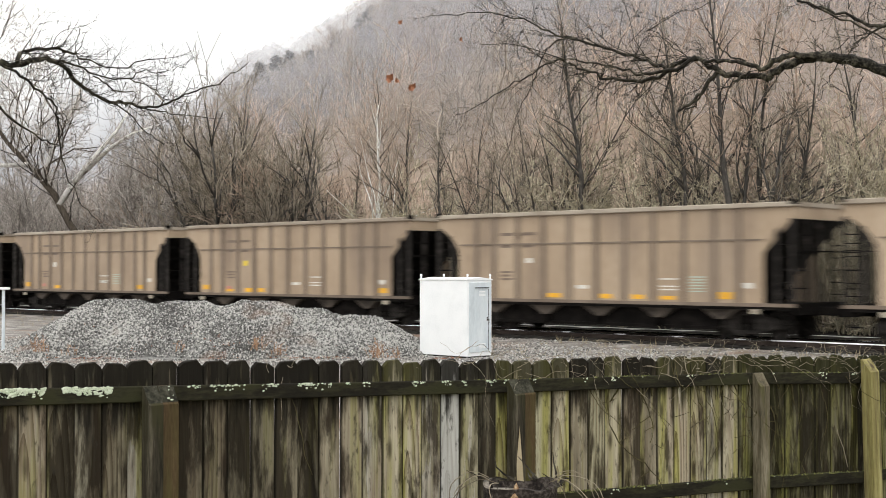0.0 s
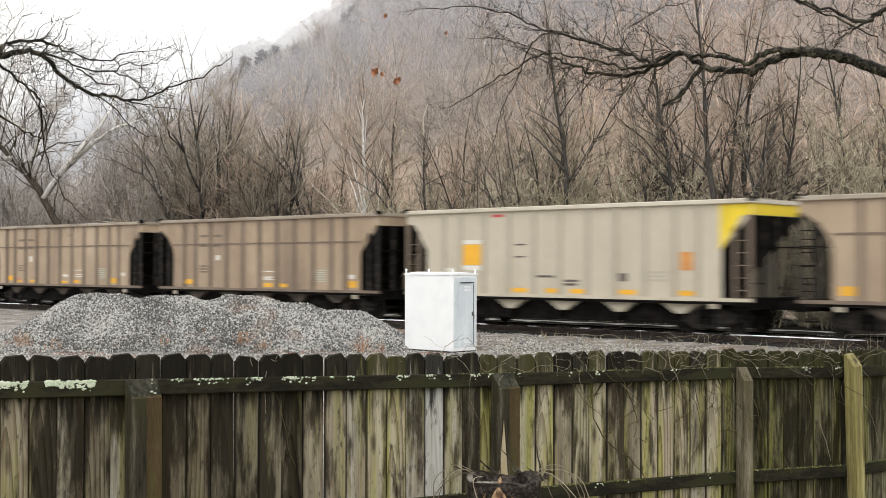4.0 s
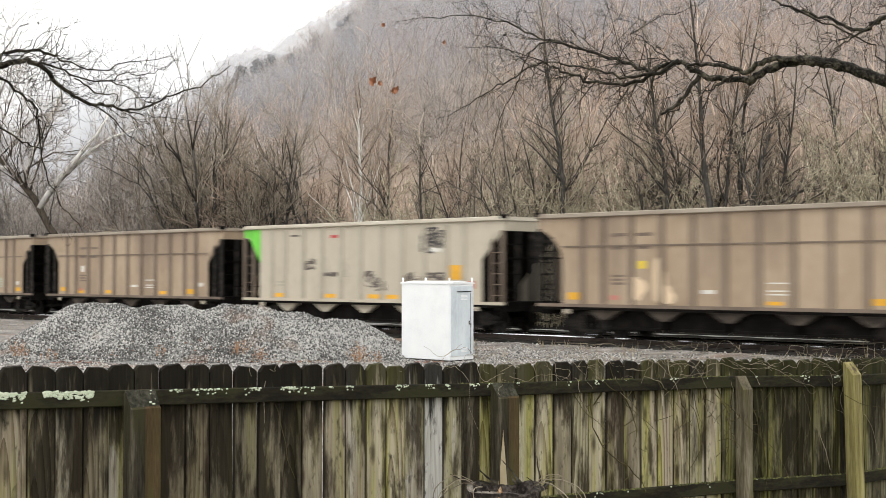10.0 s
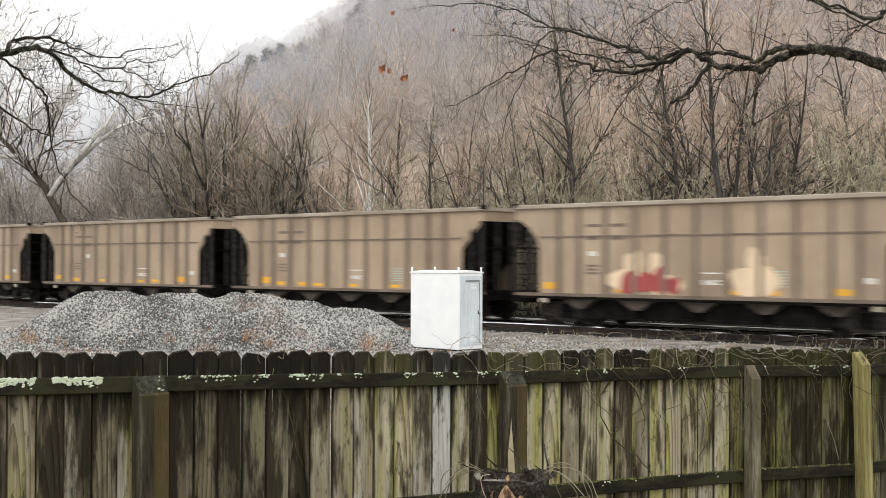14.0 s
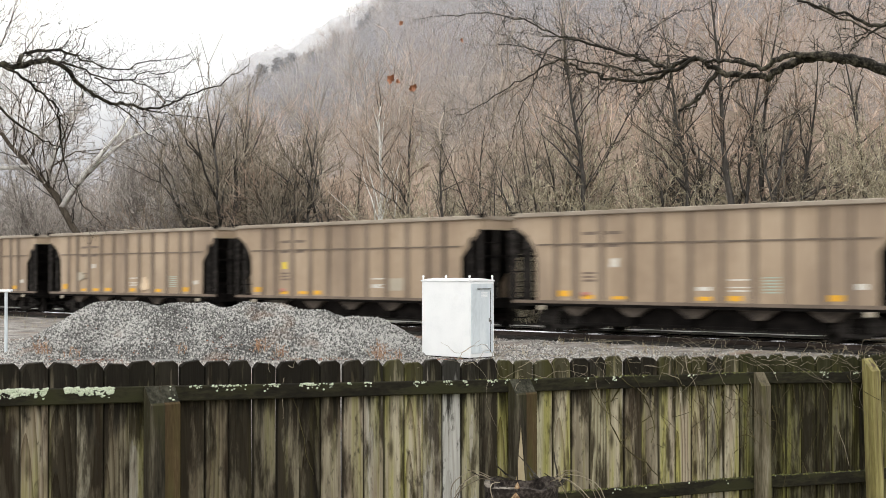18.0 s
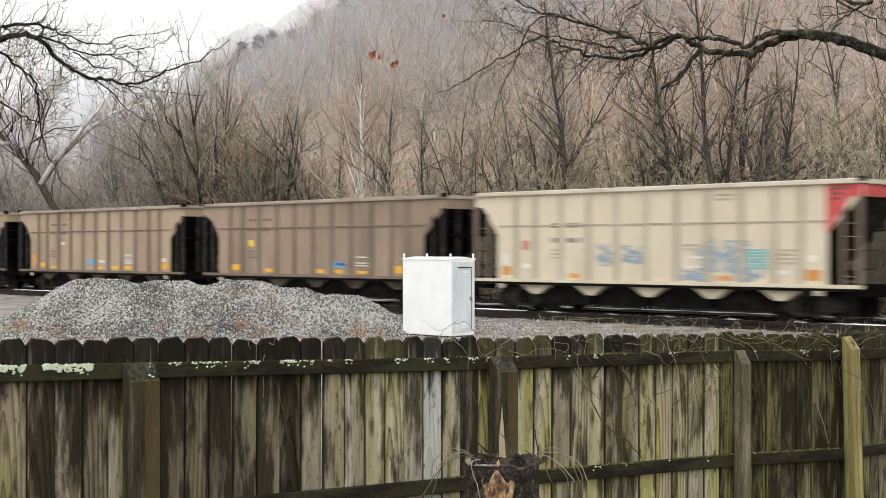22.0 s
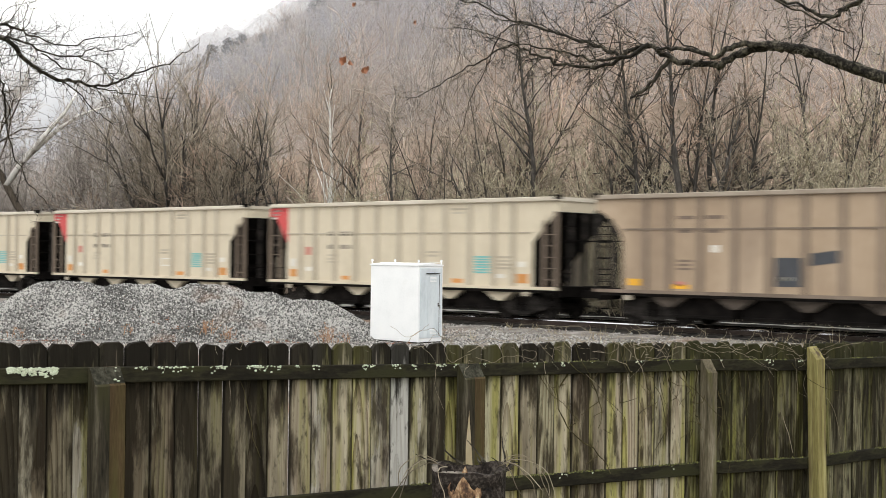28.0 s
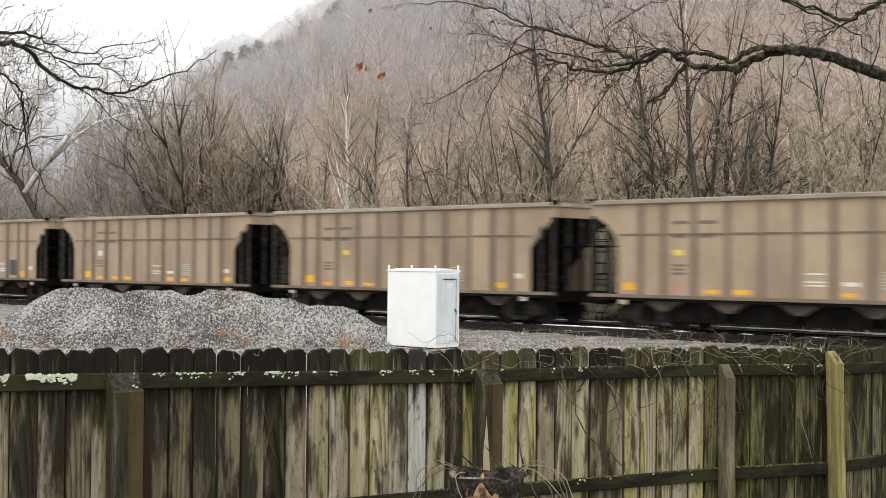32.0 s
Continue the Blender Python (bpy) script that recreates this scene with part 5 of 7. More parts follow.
def sycamore():
    """A leaning grey trunk with two white limbs, at the far end of the view."""
    rnd = random.Random(14)
    x, y = -18.9, 74.0
    t = thing("leaning_sycamore", "leaning grey sycamore with bleached white limbs", "tree", m=pose(x, y, ground_z(x, y) - 0.1))
    trunk, pale, twig = Mesh(), Mesh(), Mesh()
    tr = [Vector(p) for p in ((0.4, 0, -0.5), (-0.7, 0, 2.2), (-2.6, 0, 4.9), (-3.5, 0, 6.6), (-4.7, 0, 8.0), (-6.3, 0.3, 9.6), (-8.0, 0.5, 12.0), (-9.2, 0.6, 15.0))]
    trunk.tube(tr, [0.27, 0.24, 0.2, 0.19, 0.15, 0.12, 0.08, 0.03], 9)
    for pts, r in ((((-3.2, 0, 6.0), (-2.2, -0.2, 7.4), (-1.2, -0.3, 8.6), (0.2, -0.4, 10.2), (0.9, -0.4, 11.4)), 0.12), (((-2.0, -0.2, 7.6), (-0.4, 0.1, 9.2), (0.9, 0.2, 10.1), (2.6, 0.3, 10.7)), 0.09),
                   (((-4.2, 0, 7.3), (-3.6, 0.5, 9.6), (-2.4, 0.6, 12.0), (-1.8, 0.7, 14.0)), 0.11), (((-5.0, 0, 8.3), (-7.2, -0.3, 8.2), (-9.0, -0.3, 8.9)), 0.1)):
        pts = [Vector(p) for p in pts]
        pale.tube(pts, [1.75 * r * (1 - 0.75 * i / (len(pts) - 1)) for i in range(len(pts))], 6)
        for k in range(16):
            j = rnd.randrange(0, len(pts) - 1)
            q = pts[j].lerp(pts[j + 1], rnd.random())
            sb = wander(rnd, q, side_way(rnd, pts[j + 1] - pts[j], rnd.uniform(0.4, 0.9)), rnd.uniform(1.0, 2.4), 4, 0.13, 0.06)
            twig.tube(sb, [0.022, 0.018, 0.014, 0.01, 0.006], 3)
            for w in range(6):
                a = rnd.randrange(1, 4)
                tw = wander(rnd, sb[a], side_way(rnd, sb[a + 1] - sb[a], rnd.uniform(0.3, 0.9)), rnd.uniform(0.4, 1.1), 2, 0.14, 0.04)
                twig.tube(tw, [0.012, 0.01, 0.006], 3)
    for k in range(26):
        j = rnd.randrange(2, 7)
        q = tr[j].lerp(tr[j + 1], rnd.random()) if j < 7 else tr[7]
        sb = wander(rnd, q, side_way(rnd, Vector((-0.2, 0, 1)), rnd.uniform(0.3, 1.1)), rnd.uniform(1.5, 3.5), 5, 0.13, 0.05)
        part("limb", Mesh().tube(sb, [0.05, 0.045, 0.035, 0.025, 0.016, 0.008], 4), GREYBARK, t)
        for w in range(12):
            a = rnd.randrange(1, 5)
            tw = wander(rnd, sb[a], side_way(rnd, sb[a + 1] - sb[a], rnd.uniform(0.3, 0.9)), rnd.uniform(0.5, 1.5), 3, 0.14, 0.04)
            twig.tube(tw, [0.014, 0.012, 0.009, 0.005], 3)
    for k in range(16):
        j = rnd.randrange(3, 7)
        fork(rnd, trunk, twig, tr[j].lerp(tr[j + 1], rnd.random()), Vector((rnd.gauss(0.3, 0.7), rnd.gauss(0, 0.7), 1)), rnd.uniform(2.0, 3.2), 0.06, 4, 0.010, 0.8, 0.03)
    part("trunk", trunk, BARK, t, smooth=True)
    part("white_limb", pale, PALEBARK, t, "bleached white limb", smooth=True)
    part("crown", twig, SOFTTWIG, t)


def build_hill_woods():
    """Patches of woods on the hillside, pines along the skyline."""
    protos = []
    for seed in range(5):
        rnd = random.Random(100 + seed)
        me = Mesh()
        for k in range(7):
            w = Mesh()
            grow(rnd, w, w, height=rnd.uniform(9, 14), radius=0.1, levels=3, first=0.34, thin=0.013, spread=0.2, angle=(0.25, 0.65), side=2.2, coarse=True)
            ox, oy = rnd.uniform(-7, 7), rnd.uniform(-7, 7)
            me.add([(a + ox, b + oy, c - 1.5) for a, b, c in w.v], w.f)
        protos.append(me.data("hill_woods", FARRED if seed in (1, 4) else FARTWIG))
    rnd = random.Random(77)
    for i in range(60):
        for j in range(60):
            q, s = 44 + j * 9.2 + rnd.uniform(-3, 3), -230 + i * 9.2 + rnd.uniform(-3, 3)
            x, y = s * TC + (q + 1.6) * TN, NEAR - s * TN + (q + 1.6) * TC
            if y < 60 or abs(x / y) > 0.43 or y > 340 or q > 300:
                continue
            if x / y > 0.05 and ground_z(x, y) / y > 0.26:
                continue
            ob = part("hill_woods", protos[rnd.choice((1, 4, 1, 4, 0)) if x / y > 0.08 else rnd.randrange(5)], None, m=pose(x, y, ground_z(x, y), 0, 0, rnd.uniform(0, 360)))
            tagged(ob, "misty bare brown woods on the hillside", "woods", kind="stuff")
    for px, n in ((-0.125, 3), (-0.118, 4), (-0.108, 3), (-0.095, 2), (-0.085, 3), (-0.06, 3), (-0.04, 3), (-0.145, 2)):
        for k in range(n):
            y = rnd.uniform(205, 240)
            x = (px + rnd.uniform(-0.006, 0.006)) * y
            h = rnd.uniform(10.5, 14.5)
            t = thing("pine_tree", "dark pine tree fading into mist on the ridge", "tree", "pines on the ridge", m=pose(x, y, ground_z(x, y) - 1))
            part("trunk", Mesh().tube([(0, 0, 0), (0, 0, h)], [0.22, 0.04], 5), GREYBARK, t)
            cr = Mesh()
            for b in range(240):
                f = rnd.uniform(0.15, 1) ** 0.8
                a = rnd.uniform(0, 6.28)
                r = (1.06 - f) ** 0.5 * h * 0.24 * rnd.uniform(0.4, 1.1)
                p = Vector((0, 0, h * f))
                e = p + Vector((r * math.cos(a), r * math.sin(a), -0.12 * r))
                w = Vector((-math.sin(a), math.cos(a), 0)) * (0.25 * r + 0.25)
                mid = p.lerp(e, 0.6)
                cr.add([tuple(p), tuple(mid + w + Vector((0, 0, -0.3))), tuple(e), tuple(mid - w + Vector((0, 0, -0.3)))], [(0, 1, 2, 3)])
            part("crown", cr, PINE, t)


def build_ridge_trees():
    """Bare crowns that close the skyline, dense with distance."""
    rnd = random.Random(55)
    for k in range(74):
        y = rnd.uniform(205, 245)
        x = rnd.uniform(-0.2, -0.045) * y
        h = rnd.uniform(8, 12.5)
        t = thing("ridge_tree", "bare round-crowned tree dim in mist on the ridge", "tree", "bare trees on the ridge", m=pose(x, y, ground_z(x, y) - 1.2))
        part("trunk", Mesh().tube([(0, 0, 0), (0.1, 0, h * 0.5), (0, 0, h * 0.9)], [0.2, 0.14, 0.04], 5), GREYBARK, t)
        cr = Mesh()
        for b in range(190):
            f = rnd.uniform(0.25, 1.0)
            a = rnd.uniform(0, 6.28)
            out = h * 0.3 * math.sin(math.pi * min(1, f ** 1.2 * 0.93)) * rnd.uniform(0.2, 1.1) + 0.15
            p = Vector((out * math.cos(a), out * math.sin(a), h * f))
            d = Vector((math.cos(a) * 0.5 + rnd.gauss(0, 0.2), math.sin(a) * 0.5 + rnd.gauss(0, 0.2), 1)).normalized() * rnd.uniform(0.5, 1.3)
            w = Vector((rnd.gauss(0, 1), rnd.gauss(0, 1), 0)).normalized() * rnd.uniform(0.08, 0.28)
            cr.add([tuple(p - w), tuple(p + w), tuple(p + d)], [(0, 1, 2)])
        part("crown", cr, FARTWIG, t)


def build_mist():
    """Grey see-through sheets in place of haze before the hill, and a glowing far ridge."""
    m = bpy.data.materials.new("mist_sheet")
    m.use_nodes = True
    n, l = m.node_tree.nodes, m.node_tree.links
    n.clear()
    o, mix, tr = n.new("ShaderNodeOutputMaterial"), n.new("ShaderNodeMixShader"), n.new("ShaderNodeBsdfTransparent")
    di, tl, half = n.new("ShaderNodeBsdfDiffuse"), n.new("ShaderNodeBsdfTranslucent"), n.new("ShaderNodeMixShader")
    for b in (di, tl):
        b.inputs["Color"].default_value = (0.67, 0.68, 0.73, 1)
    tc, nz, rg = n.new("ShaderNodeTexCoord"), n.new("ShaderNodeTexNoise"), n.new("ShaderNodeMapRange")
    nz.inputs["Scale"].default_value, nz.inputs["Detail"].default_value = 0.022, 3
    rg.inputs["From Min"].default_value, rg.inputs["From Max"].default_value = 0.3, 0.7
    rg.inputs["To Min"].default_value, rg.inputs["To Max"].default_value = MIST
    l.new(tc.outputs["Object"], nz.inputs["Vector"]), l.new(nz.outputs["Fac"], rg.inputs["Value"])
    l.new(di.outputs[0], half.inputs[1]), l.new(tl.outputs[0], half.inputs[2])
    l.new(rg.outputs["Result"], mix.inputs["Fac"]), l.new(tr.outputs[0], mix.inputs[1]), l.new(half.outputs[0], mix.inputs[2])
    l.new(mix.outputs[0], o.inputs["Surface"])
    # upright sheets, each greying what lies behind it, build up the haze
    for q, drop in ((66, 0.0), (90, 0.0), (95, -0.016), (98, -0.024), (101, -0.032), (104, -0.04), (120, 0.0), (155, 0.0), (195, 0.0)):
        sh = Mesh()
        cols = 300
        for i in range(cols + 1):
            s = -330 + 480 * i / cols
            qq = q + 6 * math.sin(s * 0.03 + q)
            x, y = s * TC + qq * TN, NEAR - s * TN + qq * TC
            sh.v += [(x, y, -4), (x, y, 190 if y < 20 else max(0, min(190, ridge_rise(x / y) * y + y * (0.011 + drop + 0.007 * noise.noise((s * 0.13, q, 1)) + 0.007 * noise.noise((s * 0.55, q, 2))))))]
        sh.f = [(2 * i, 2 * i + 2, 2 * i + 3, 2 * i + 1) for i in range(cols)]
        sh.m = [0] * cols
        tagged(part("mist", sh, m, smooth=True), "see-through grey sheet standing in for mist before the hillside", "mist", kind="stuff")
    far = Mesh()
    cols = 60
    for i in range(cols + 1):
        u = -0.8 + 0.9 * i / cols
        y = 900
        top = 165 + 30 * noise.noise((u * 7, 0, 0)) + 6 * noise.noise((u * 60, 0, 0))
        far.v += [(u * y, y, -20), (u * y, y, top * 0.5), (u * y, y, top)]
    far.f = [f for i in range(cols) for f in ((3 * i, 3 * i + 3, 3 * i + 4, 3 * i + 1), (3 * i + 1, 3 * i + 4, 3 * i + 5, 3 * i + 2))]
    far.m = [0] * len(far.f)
    fm = bpy.data.materials.new("glowing_haze_ridge")
    fm.use_nodes = True
    n, l = fm.node_tree.nodes, fm.node_tree.links
    n.clear()
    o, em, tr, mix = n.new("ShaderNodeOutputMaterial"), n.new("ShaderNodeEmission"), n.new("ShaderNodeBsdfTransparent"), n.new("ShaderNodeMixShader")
    # the backdrop's own emission gives the brightness of the haze, fading upward
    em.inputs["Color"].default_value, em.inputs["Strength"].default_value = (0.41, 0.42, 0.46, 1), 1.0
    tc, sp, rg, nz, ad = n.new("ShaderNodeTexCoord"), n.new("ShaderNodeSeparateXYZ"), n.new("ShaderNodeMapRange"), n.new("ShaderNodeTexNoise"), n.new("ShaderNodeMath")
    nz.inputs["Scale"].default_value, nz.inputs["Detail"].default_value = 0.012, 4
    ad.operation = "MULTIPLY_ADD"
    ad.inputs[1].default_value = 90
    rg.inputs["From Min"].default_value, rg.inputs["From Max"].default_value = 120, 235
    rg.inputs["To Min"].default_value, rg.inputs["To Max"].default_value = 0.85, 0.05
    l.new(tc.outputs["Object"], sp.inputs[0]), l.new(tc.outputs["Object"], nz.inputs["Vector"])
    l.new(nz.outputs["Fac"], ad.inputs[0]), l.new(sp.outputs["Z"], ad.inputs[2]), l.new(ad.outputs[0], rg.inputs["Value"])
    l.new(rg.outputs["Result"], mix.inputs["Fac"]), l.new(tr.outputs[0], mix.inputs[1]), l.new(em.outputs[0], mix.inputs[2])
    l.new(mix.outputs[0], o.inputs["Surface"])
    tagged(part("backdrop", far, fm), "far ridge backdrop, its pale haze put in as glow", "hills", kind="structure")


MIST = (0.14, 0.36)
build_near_trees()
build_hill_woods()
build_ridge_trees()
build_mist()


# ---- branches of the yard trees that reach into view ----
def smooth_line(pts, n=4):
    pts = [Vector(p) for p in pts]
    ext = [pts[0] * 2 - pts[1]] + pts + [pts[-1] * 2 - pts[-2]]
    out = []
    for i in range(1, len(ext) - 2):
        a, b, c, d = ext[i - 1:i + 3]
        for k in range(n):
            t = k / n
            out.append(0.5 * (2 * b + (c - a) * t + (2 * a - 5 * b + 4 * c - d) * t * t + (3 * b - a - 3 * c + d) * t ** 3))
    return out + [pts[-1]]


def limb(tree, rnd, pts, r0, r1, shoots=10, reach=0.35, lift=0.05, name="limb"):
    """A crooked limb with side shoots and twigs, a part of its tree."""
    line = smooth_line(pts)
    line = [p + Vector((rnd.gauss(0, 0.008), rnd.gauss(0, 0.008), rnd.gauss(0, 0.008))) for p in line]
    n = len(line)
    me = Mesh()
    me.tube(line, [(r0 + (r1 - r0) * (i / (n - 1)) ** 0.8) * (1 + 0.11 * rnd.uniform(-1, 1)) for i in range(n)], 7 if r0 > 0.02 else 5)
    for k in range(shoots):
        f = 0.12 + 0.88 * (k + rnd.random()) / shoots
        i = min(n - 2, int(f * (n - 1)))
        d = line[i + 1] - line[i]
        way = side_way(rnd, d, rnd.uniform(0.4, 1.1))
        ln = reach * rnd.uniform(0.35, 1.3) * (1.15 - 0.5 * f)
        sb = wander(rnd, line[i], way, ln, 5, 0.34, lift)
        sr = max(0.0014, min(0.0036, (r0 + (r1 - r0) * f) * 0.36))
        me.tube(sb, [sr, sr * 0.85, sr * 0.7, sr * 0.55, sr * 0.45, 0.0012], 4)
        for w in range(rnd.randrange(3, 7)):
            a = rnd.randrange(1, 5)
            tw = wander(rnd, sb[a], side_way(rnd, sb[a + 1] - sb[a], rnd.uniform(0.4, 1.0)), ln * rnd.uniform(0.25, 0.7), 5, 0.36, lift)
            me.tube(tw, [sr * 0.55, sr * 0.5, sr * 0.45, sr * 0.4, sr * 0.35, 0.001], 3)
    part(name, me, LIMBBARK if r0 > 0.02 else DARKBARK, tree, smooth=True)


def build_yard_trees():
    rnd = random.Random(3)
    left = thing("yard_tree", "yard tree with wet black bare branches reaching over the fence", "tree", m=pose(0, 0, 0))
    part("trunk", Mesh().tube(smooth_line([(-6.2, 8.2, -0.3), (-6.0, 8.2, 1.5), (-5.6, 8.3, 3.0), (-5.5, 8.4, 4.6), (-5.2, 8.5, 6.5)]), [0.26 - 0.011 * i for i in range(17)], 10), DARKBARK, left, smooth=True)
    limb(left, rnd, [(-5.55, 8.35, 3.8), (-4.6, 8.4, 4.1), (-3.8, 8.5, 4.02), (-3.27, 8.60, 3.89), (-3.09, 8.71, 3.74), (-2.93, 8.83, 3.71), (-2.82, 8.94, 3.77), (-2.73, 9.06, 3.77), (-2.65, 9.17, 3.68), (-2.56, 9.29, 3.59), (-2.47, 9.40, 3.55), (-2.35, 9.51, 3.54), (-2.23, 9.63, 3.52), (-2.13, 9.74, 3.56), (-1.99, 9.86, 3.65), (-1.83, 9.97, 3.72), (-1.70, 10.09, 3.82), (-1.56, 10.20, 3.93)], 0.031, 0.003, 44, 0.5, 0.02)
    limb(left, rnd, [(-2.92, 8.80, 3.73), (-2.92, 8.91, 3.82), (-2.75, 9.03, 3.86), (-2.64, 9.14, 3.85), (-2.59, 9.26, 3.82), (-2.38, 9.37, 3.78), (-2.12, 9.49, 3.86), (-1.89, 9.60, 3.93)], 0.016, 0.002, 40, 0.42, 0.03)
    limb(left, rnd, [(-2.74, 8.90, 3.76), (-2.63, 9.05, 3.76), (-2.48, 9.20, 3.70), (-2.29, 9.35, 3.69), (-2.16, 9.50, 3.65), (-2.09, 9.65, 3.59), (-1.93, 9.80, 3.63)], 0.010, 0.002, 36, 0.42, 0.02)
    limb(left, rnd, [(-3.08, 8.70, 3.74), (-2.88, 8.77, 3.63), (-2.81, 8.85, 3.56), (-2.73, 8.93, 3.48), (-2.70, 9.00, 3.37), (-2.70, 9.07, 3.18), (-2.68, 9.15, 2.99), (-2.58, 9.23, 2.77), (-2.48, 9.30, 2.64)], 0.011, 0.003, 26, 0.4, -0.03)
    limb(left, rnd, [(-3.6, 8.5, 3.98), (-3.12, 8.70, 3.49), (-2.88, 8.80, 3.29), (-2.76, 8.90, 3.20), (-2.68, 9.00, 3.17)], 0.012, 0.004, 8, 0.25, -0.03)
    limb(left, rnd, [(-2.47, 9.40, 3.55), (-2.31, 9.42, 3.45), (-2.22, 9.50, 3.34), (-2.13, 9.65, 3.27), (-2.04, 9.80, 3.27)], 0.007, 0.002, 10, 0.3, -0.03)
    limb(left, rnd, [(-2.29, 9.35, 3.69), (-2.21, 9.43, 3.76), (-2.09, 9.55, 3.77), (-1.97, 9.68, 3.84), (-1.85, 9.80, 3.95)], 0.006, 0.0015, 26, 0.34, 0.03)
    limb(left, rnd, [(-2.23, 9.63, 3.52), (-2.12, 9.67, 3.50), (-1.98, 9.83, 3.48), (-1.69, 10.00, 3.48)], 0.006, 0.0015, 10, 0.25, -0.02)
    limb(left, rnd, [(-2.50, 9.18, 3.70), (-2.38, 9.30, 3.61), (-2.26, 9.40, 3.59), (-2.33, 9.50, 3.48), (-2.26, 9.60, 3.34)], 0.007, 0.0015, 8, 0.25, 0)

    right = thing("yard_tree", "yard tree with a thick crooked wet branch over the fence", "tree", m=pose(0, 0, 0))
    part("trunk", Mesh().tube(smooth_line([(5.5, 8.0, -0.5), (5.4, 8.0, 1.2), (5.1, 8.05, 2.6), (4.9, 8.0, 4.4), (4.9, 7.9, 6.5)]), [0.3 - 0.012 * i for i in range(17)], 10), DARKBARK, right, smooth=True)
    limb(right, rnd, [(5.1, 8.05, 2.6), (4.3, 8.2, 3.0), (3.60, 8.40, 3.34), (3.18, 8.47, 3.53), (2.98, 8.54, 3.61), (2.82, 8.61, 3.69), (2.65, 8.68, 3.74), (2.51, 8.75, 3.74), (2.34, 8.82, 3.70), (2.23, 8.89, 3.63)], 0.058, 0.025, 12, 0.45, 0.06, "main_limb")
    limb(right, rnd, [(2.23, 8.89, 3.64), (1.98, 8.96, 3.67), (1.87, 9.03, 3.74), (1.79, 9.10, 3.81), (1.66, 9.17, 3.77), (1.59, 9.24, 3.76), (1.48, 9.31, 3.81), (1.28, 9.38, 3.90), (1.08, 9.45, 3.97), (0.78, 9.52, 4.07), (0.59, 9.59, 4.18), (0.34, 9.66, 4.24), (0.04, 9.73, 4.23), (-0.21, 9.80, 4.22)], 0.024, 0.002, 62, 0.8, 0.0)
    limb(right, rnd, [(2.65, 8.70, 3.75), (2.43, 8.75, 3.77), (2.29, 8.80, 3.74), (2.19, 8.85, 3.69), (2.04, 8.90, 3.75), (1.93, 8.95, 3.76), (1.82, 9.00, 3.76)], 0.027, 0.010, 5, 0.3)
    limb(right, rnd, [(1.79, 9.06, 3.80), (1.60, 9.05, 3.70), (1.45, 9.11, 3.65), (1.29, 9.16, 3.65), (1.14, 9.22, 3.69), (1.02, 9.27, 3.75), (0.90, 9.33, 3.81), (0.79, 9.38, 3.82), (0.62, 9.44, 3.72), (0.42, 9.49, 3.62), (0.21, 9.55, 3.50), (0.08, 9.60, 3.44)], 0.017, 0.002, 50, 0.65, -0.01)
    limb(right, rnd, [(1.60, 9.04, 3.70), (1.36, 9.07, 3.70), (1.21, 9.15, 3.76), (1.02, 9.23, 3.80), (0.86, 9.30, 3.84), (0.6, 9.4, 3.93), (0.3, 9.5, 3.98)], 0.012, 0.002, 16, 0.42)
    limb(right, rnd, [(1.94, 9.00, 3.70), (1.84, 8.97, 3.61), (1.75, 8.93, 3.48), (1.63, 8.90, 3.41)], 0.020, 0.010, 2, 0.12, -0.05)
    limb(right, rnd, [(1.85, 8.97, 3.60), (1.77, 8.95, 3.47), (1.67, 8.90, 3.39), (1.66, 8.85, 3.24), (1.55, 8.80, 3.10)], 0.009, 0.002, 4, 0.14, -0.05)
    limb(right, rnd, [(4.95, 8.0, 4.1), (4.1, 8.1, 4.3), (3.45, 8.20, 4.19), (3.10, 8.25, 4.03), (3.00, 8.30, 3.97), (2.92, 8.35, 3.92), (2.82, 8.40, 3.90), (2.73, 8.45, 3.96), (2.56, 8.50, 4.03), (2.38, 8.55, 4.10), (2.20, 8.60, 4.20)], 0.028, 0.005, 26, 0.55)
    limb(right, rnd, [(3.08, 8.25, 4.02), (2.81, 8.27, 3.86), (2.69, 8.33, 3.79), (2.67, 8.40, 3.75)], 0.008, 0.002, 8, 0.25)
    limb(right, rnd, [(2.37, 8.55, 4.10), (2.57, 8.43, 3.98), (2.77, 8.35, 3.87), (2.89, 8.27, 3.76), (2.94, 8.20, 3.65)], 0.009, 0.003, 10, 0.25, -0.04)
    limb(right, rnd, [(0.90, 9.33, 3.81), (0.88, 9.20, 3.66), (0.85, 9.20, 3.53)], 0.005, 0.002, 4, 0.15, -0.08)
    limb(right, rnd, [(1.08, 9.45, 3.97), (0.86, 9.35, 3.98), (0.76, 9.32, 3.90), (0.68, 9.33, 3.76), (0.64, 9.35, 3.62), (0.54, 9.37, 3.42), (0.50, 9.38, 3.25), (0.42, 9.40, 3.09)], 0.007, 0.0015, 14, 0.32, -0.03)
    limb(right, rnd, [(2.12, 8.92, 3.67), (2.03, 8.87, 3.62), (1.95, 8.83, 3.56), (1.86, 8.80, 3.54)], 0.010, 0.003, 3, 0.12)
    limb(right, rnd, [(2.09, 8.90, 3.74), (1.99, 9.00, 3.82), (1.91, 9.00, 3.89), (1.86, 9.00, 3.97), (1.85, 9.00, 4.04)], 0.007, 0.002, 3, 0.15)
    limb(right, rnd, [(1.75, 9.12, 3.79), (1.59, 9.03, 3.90), (1.48, 9.07, 3.99), (1.43, 9.10, 3.99)], 0.005, 0.0015, 5, 0.25)
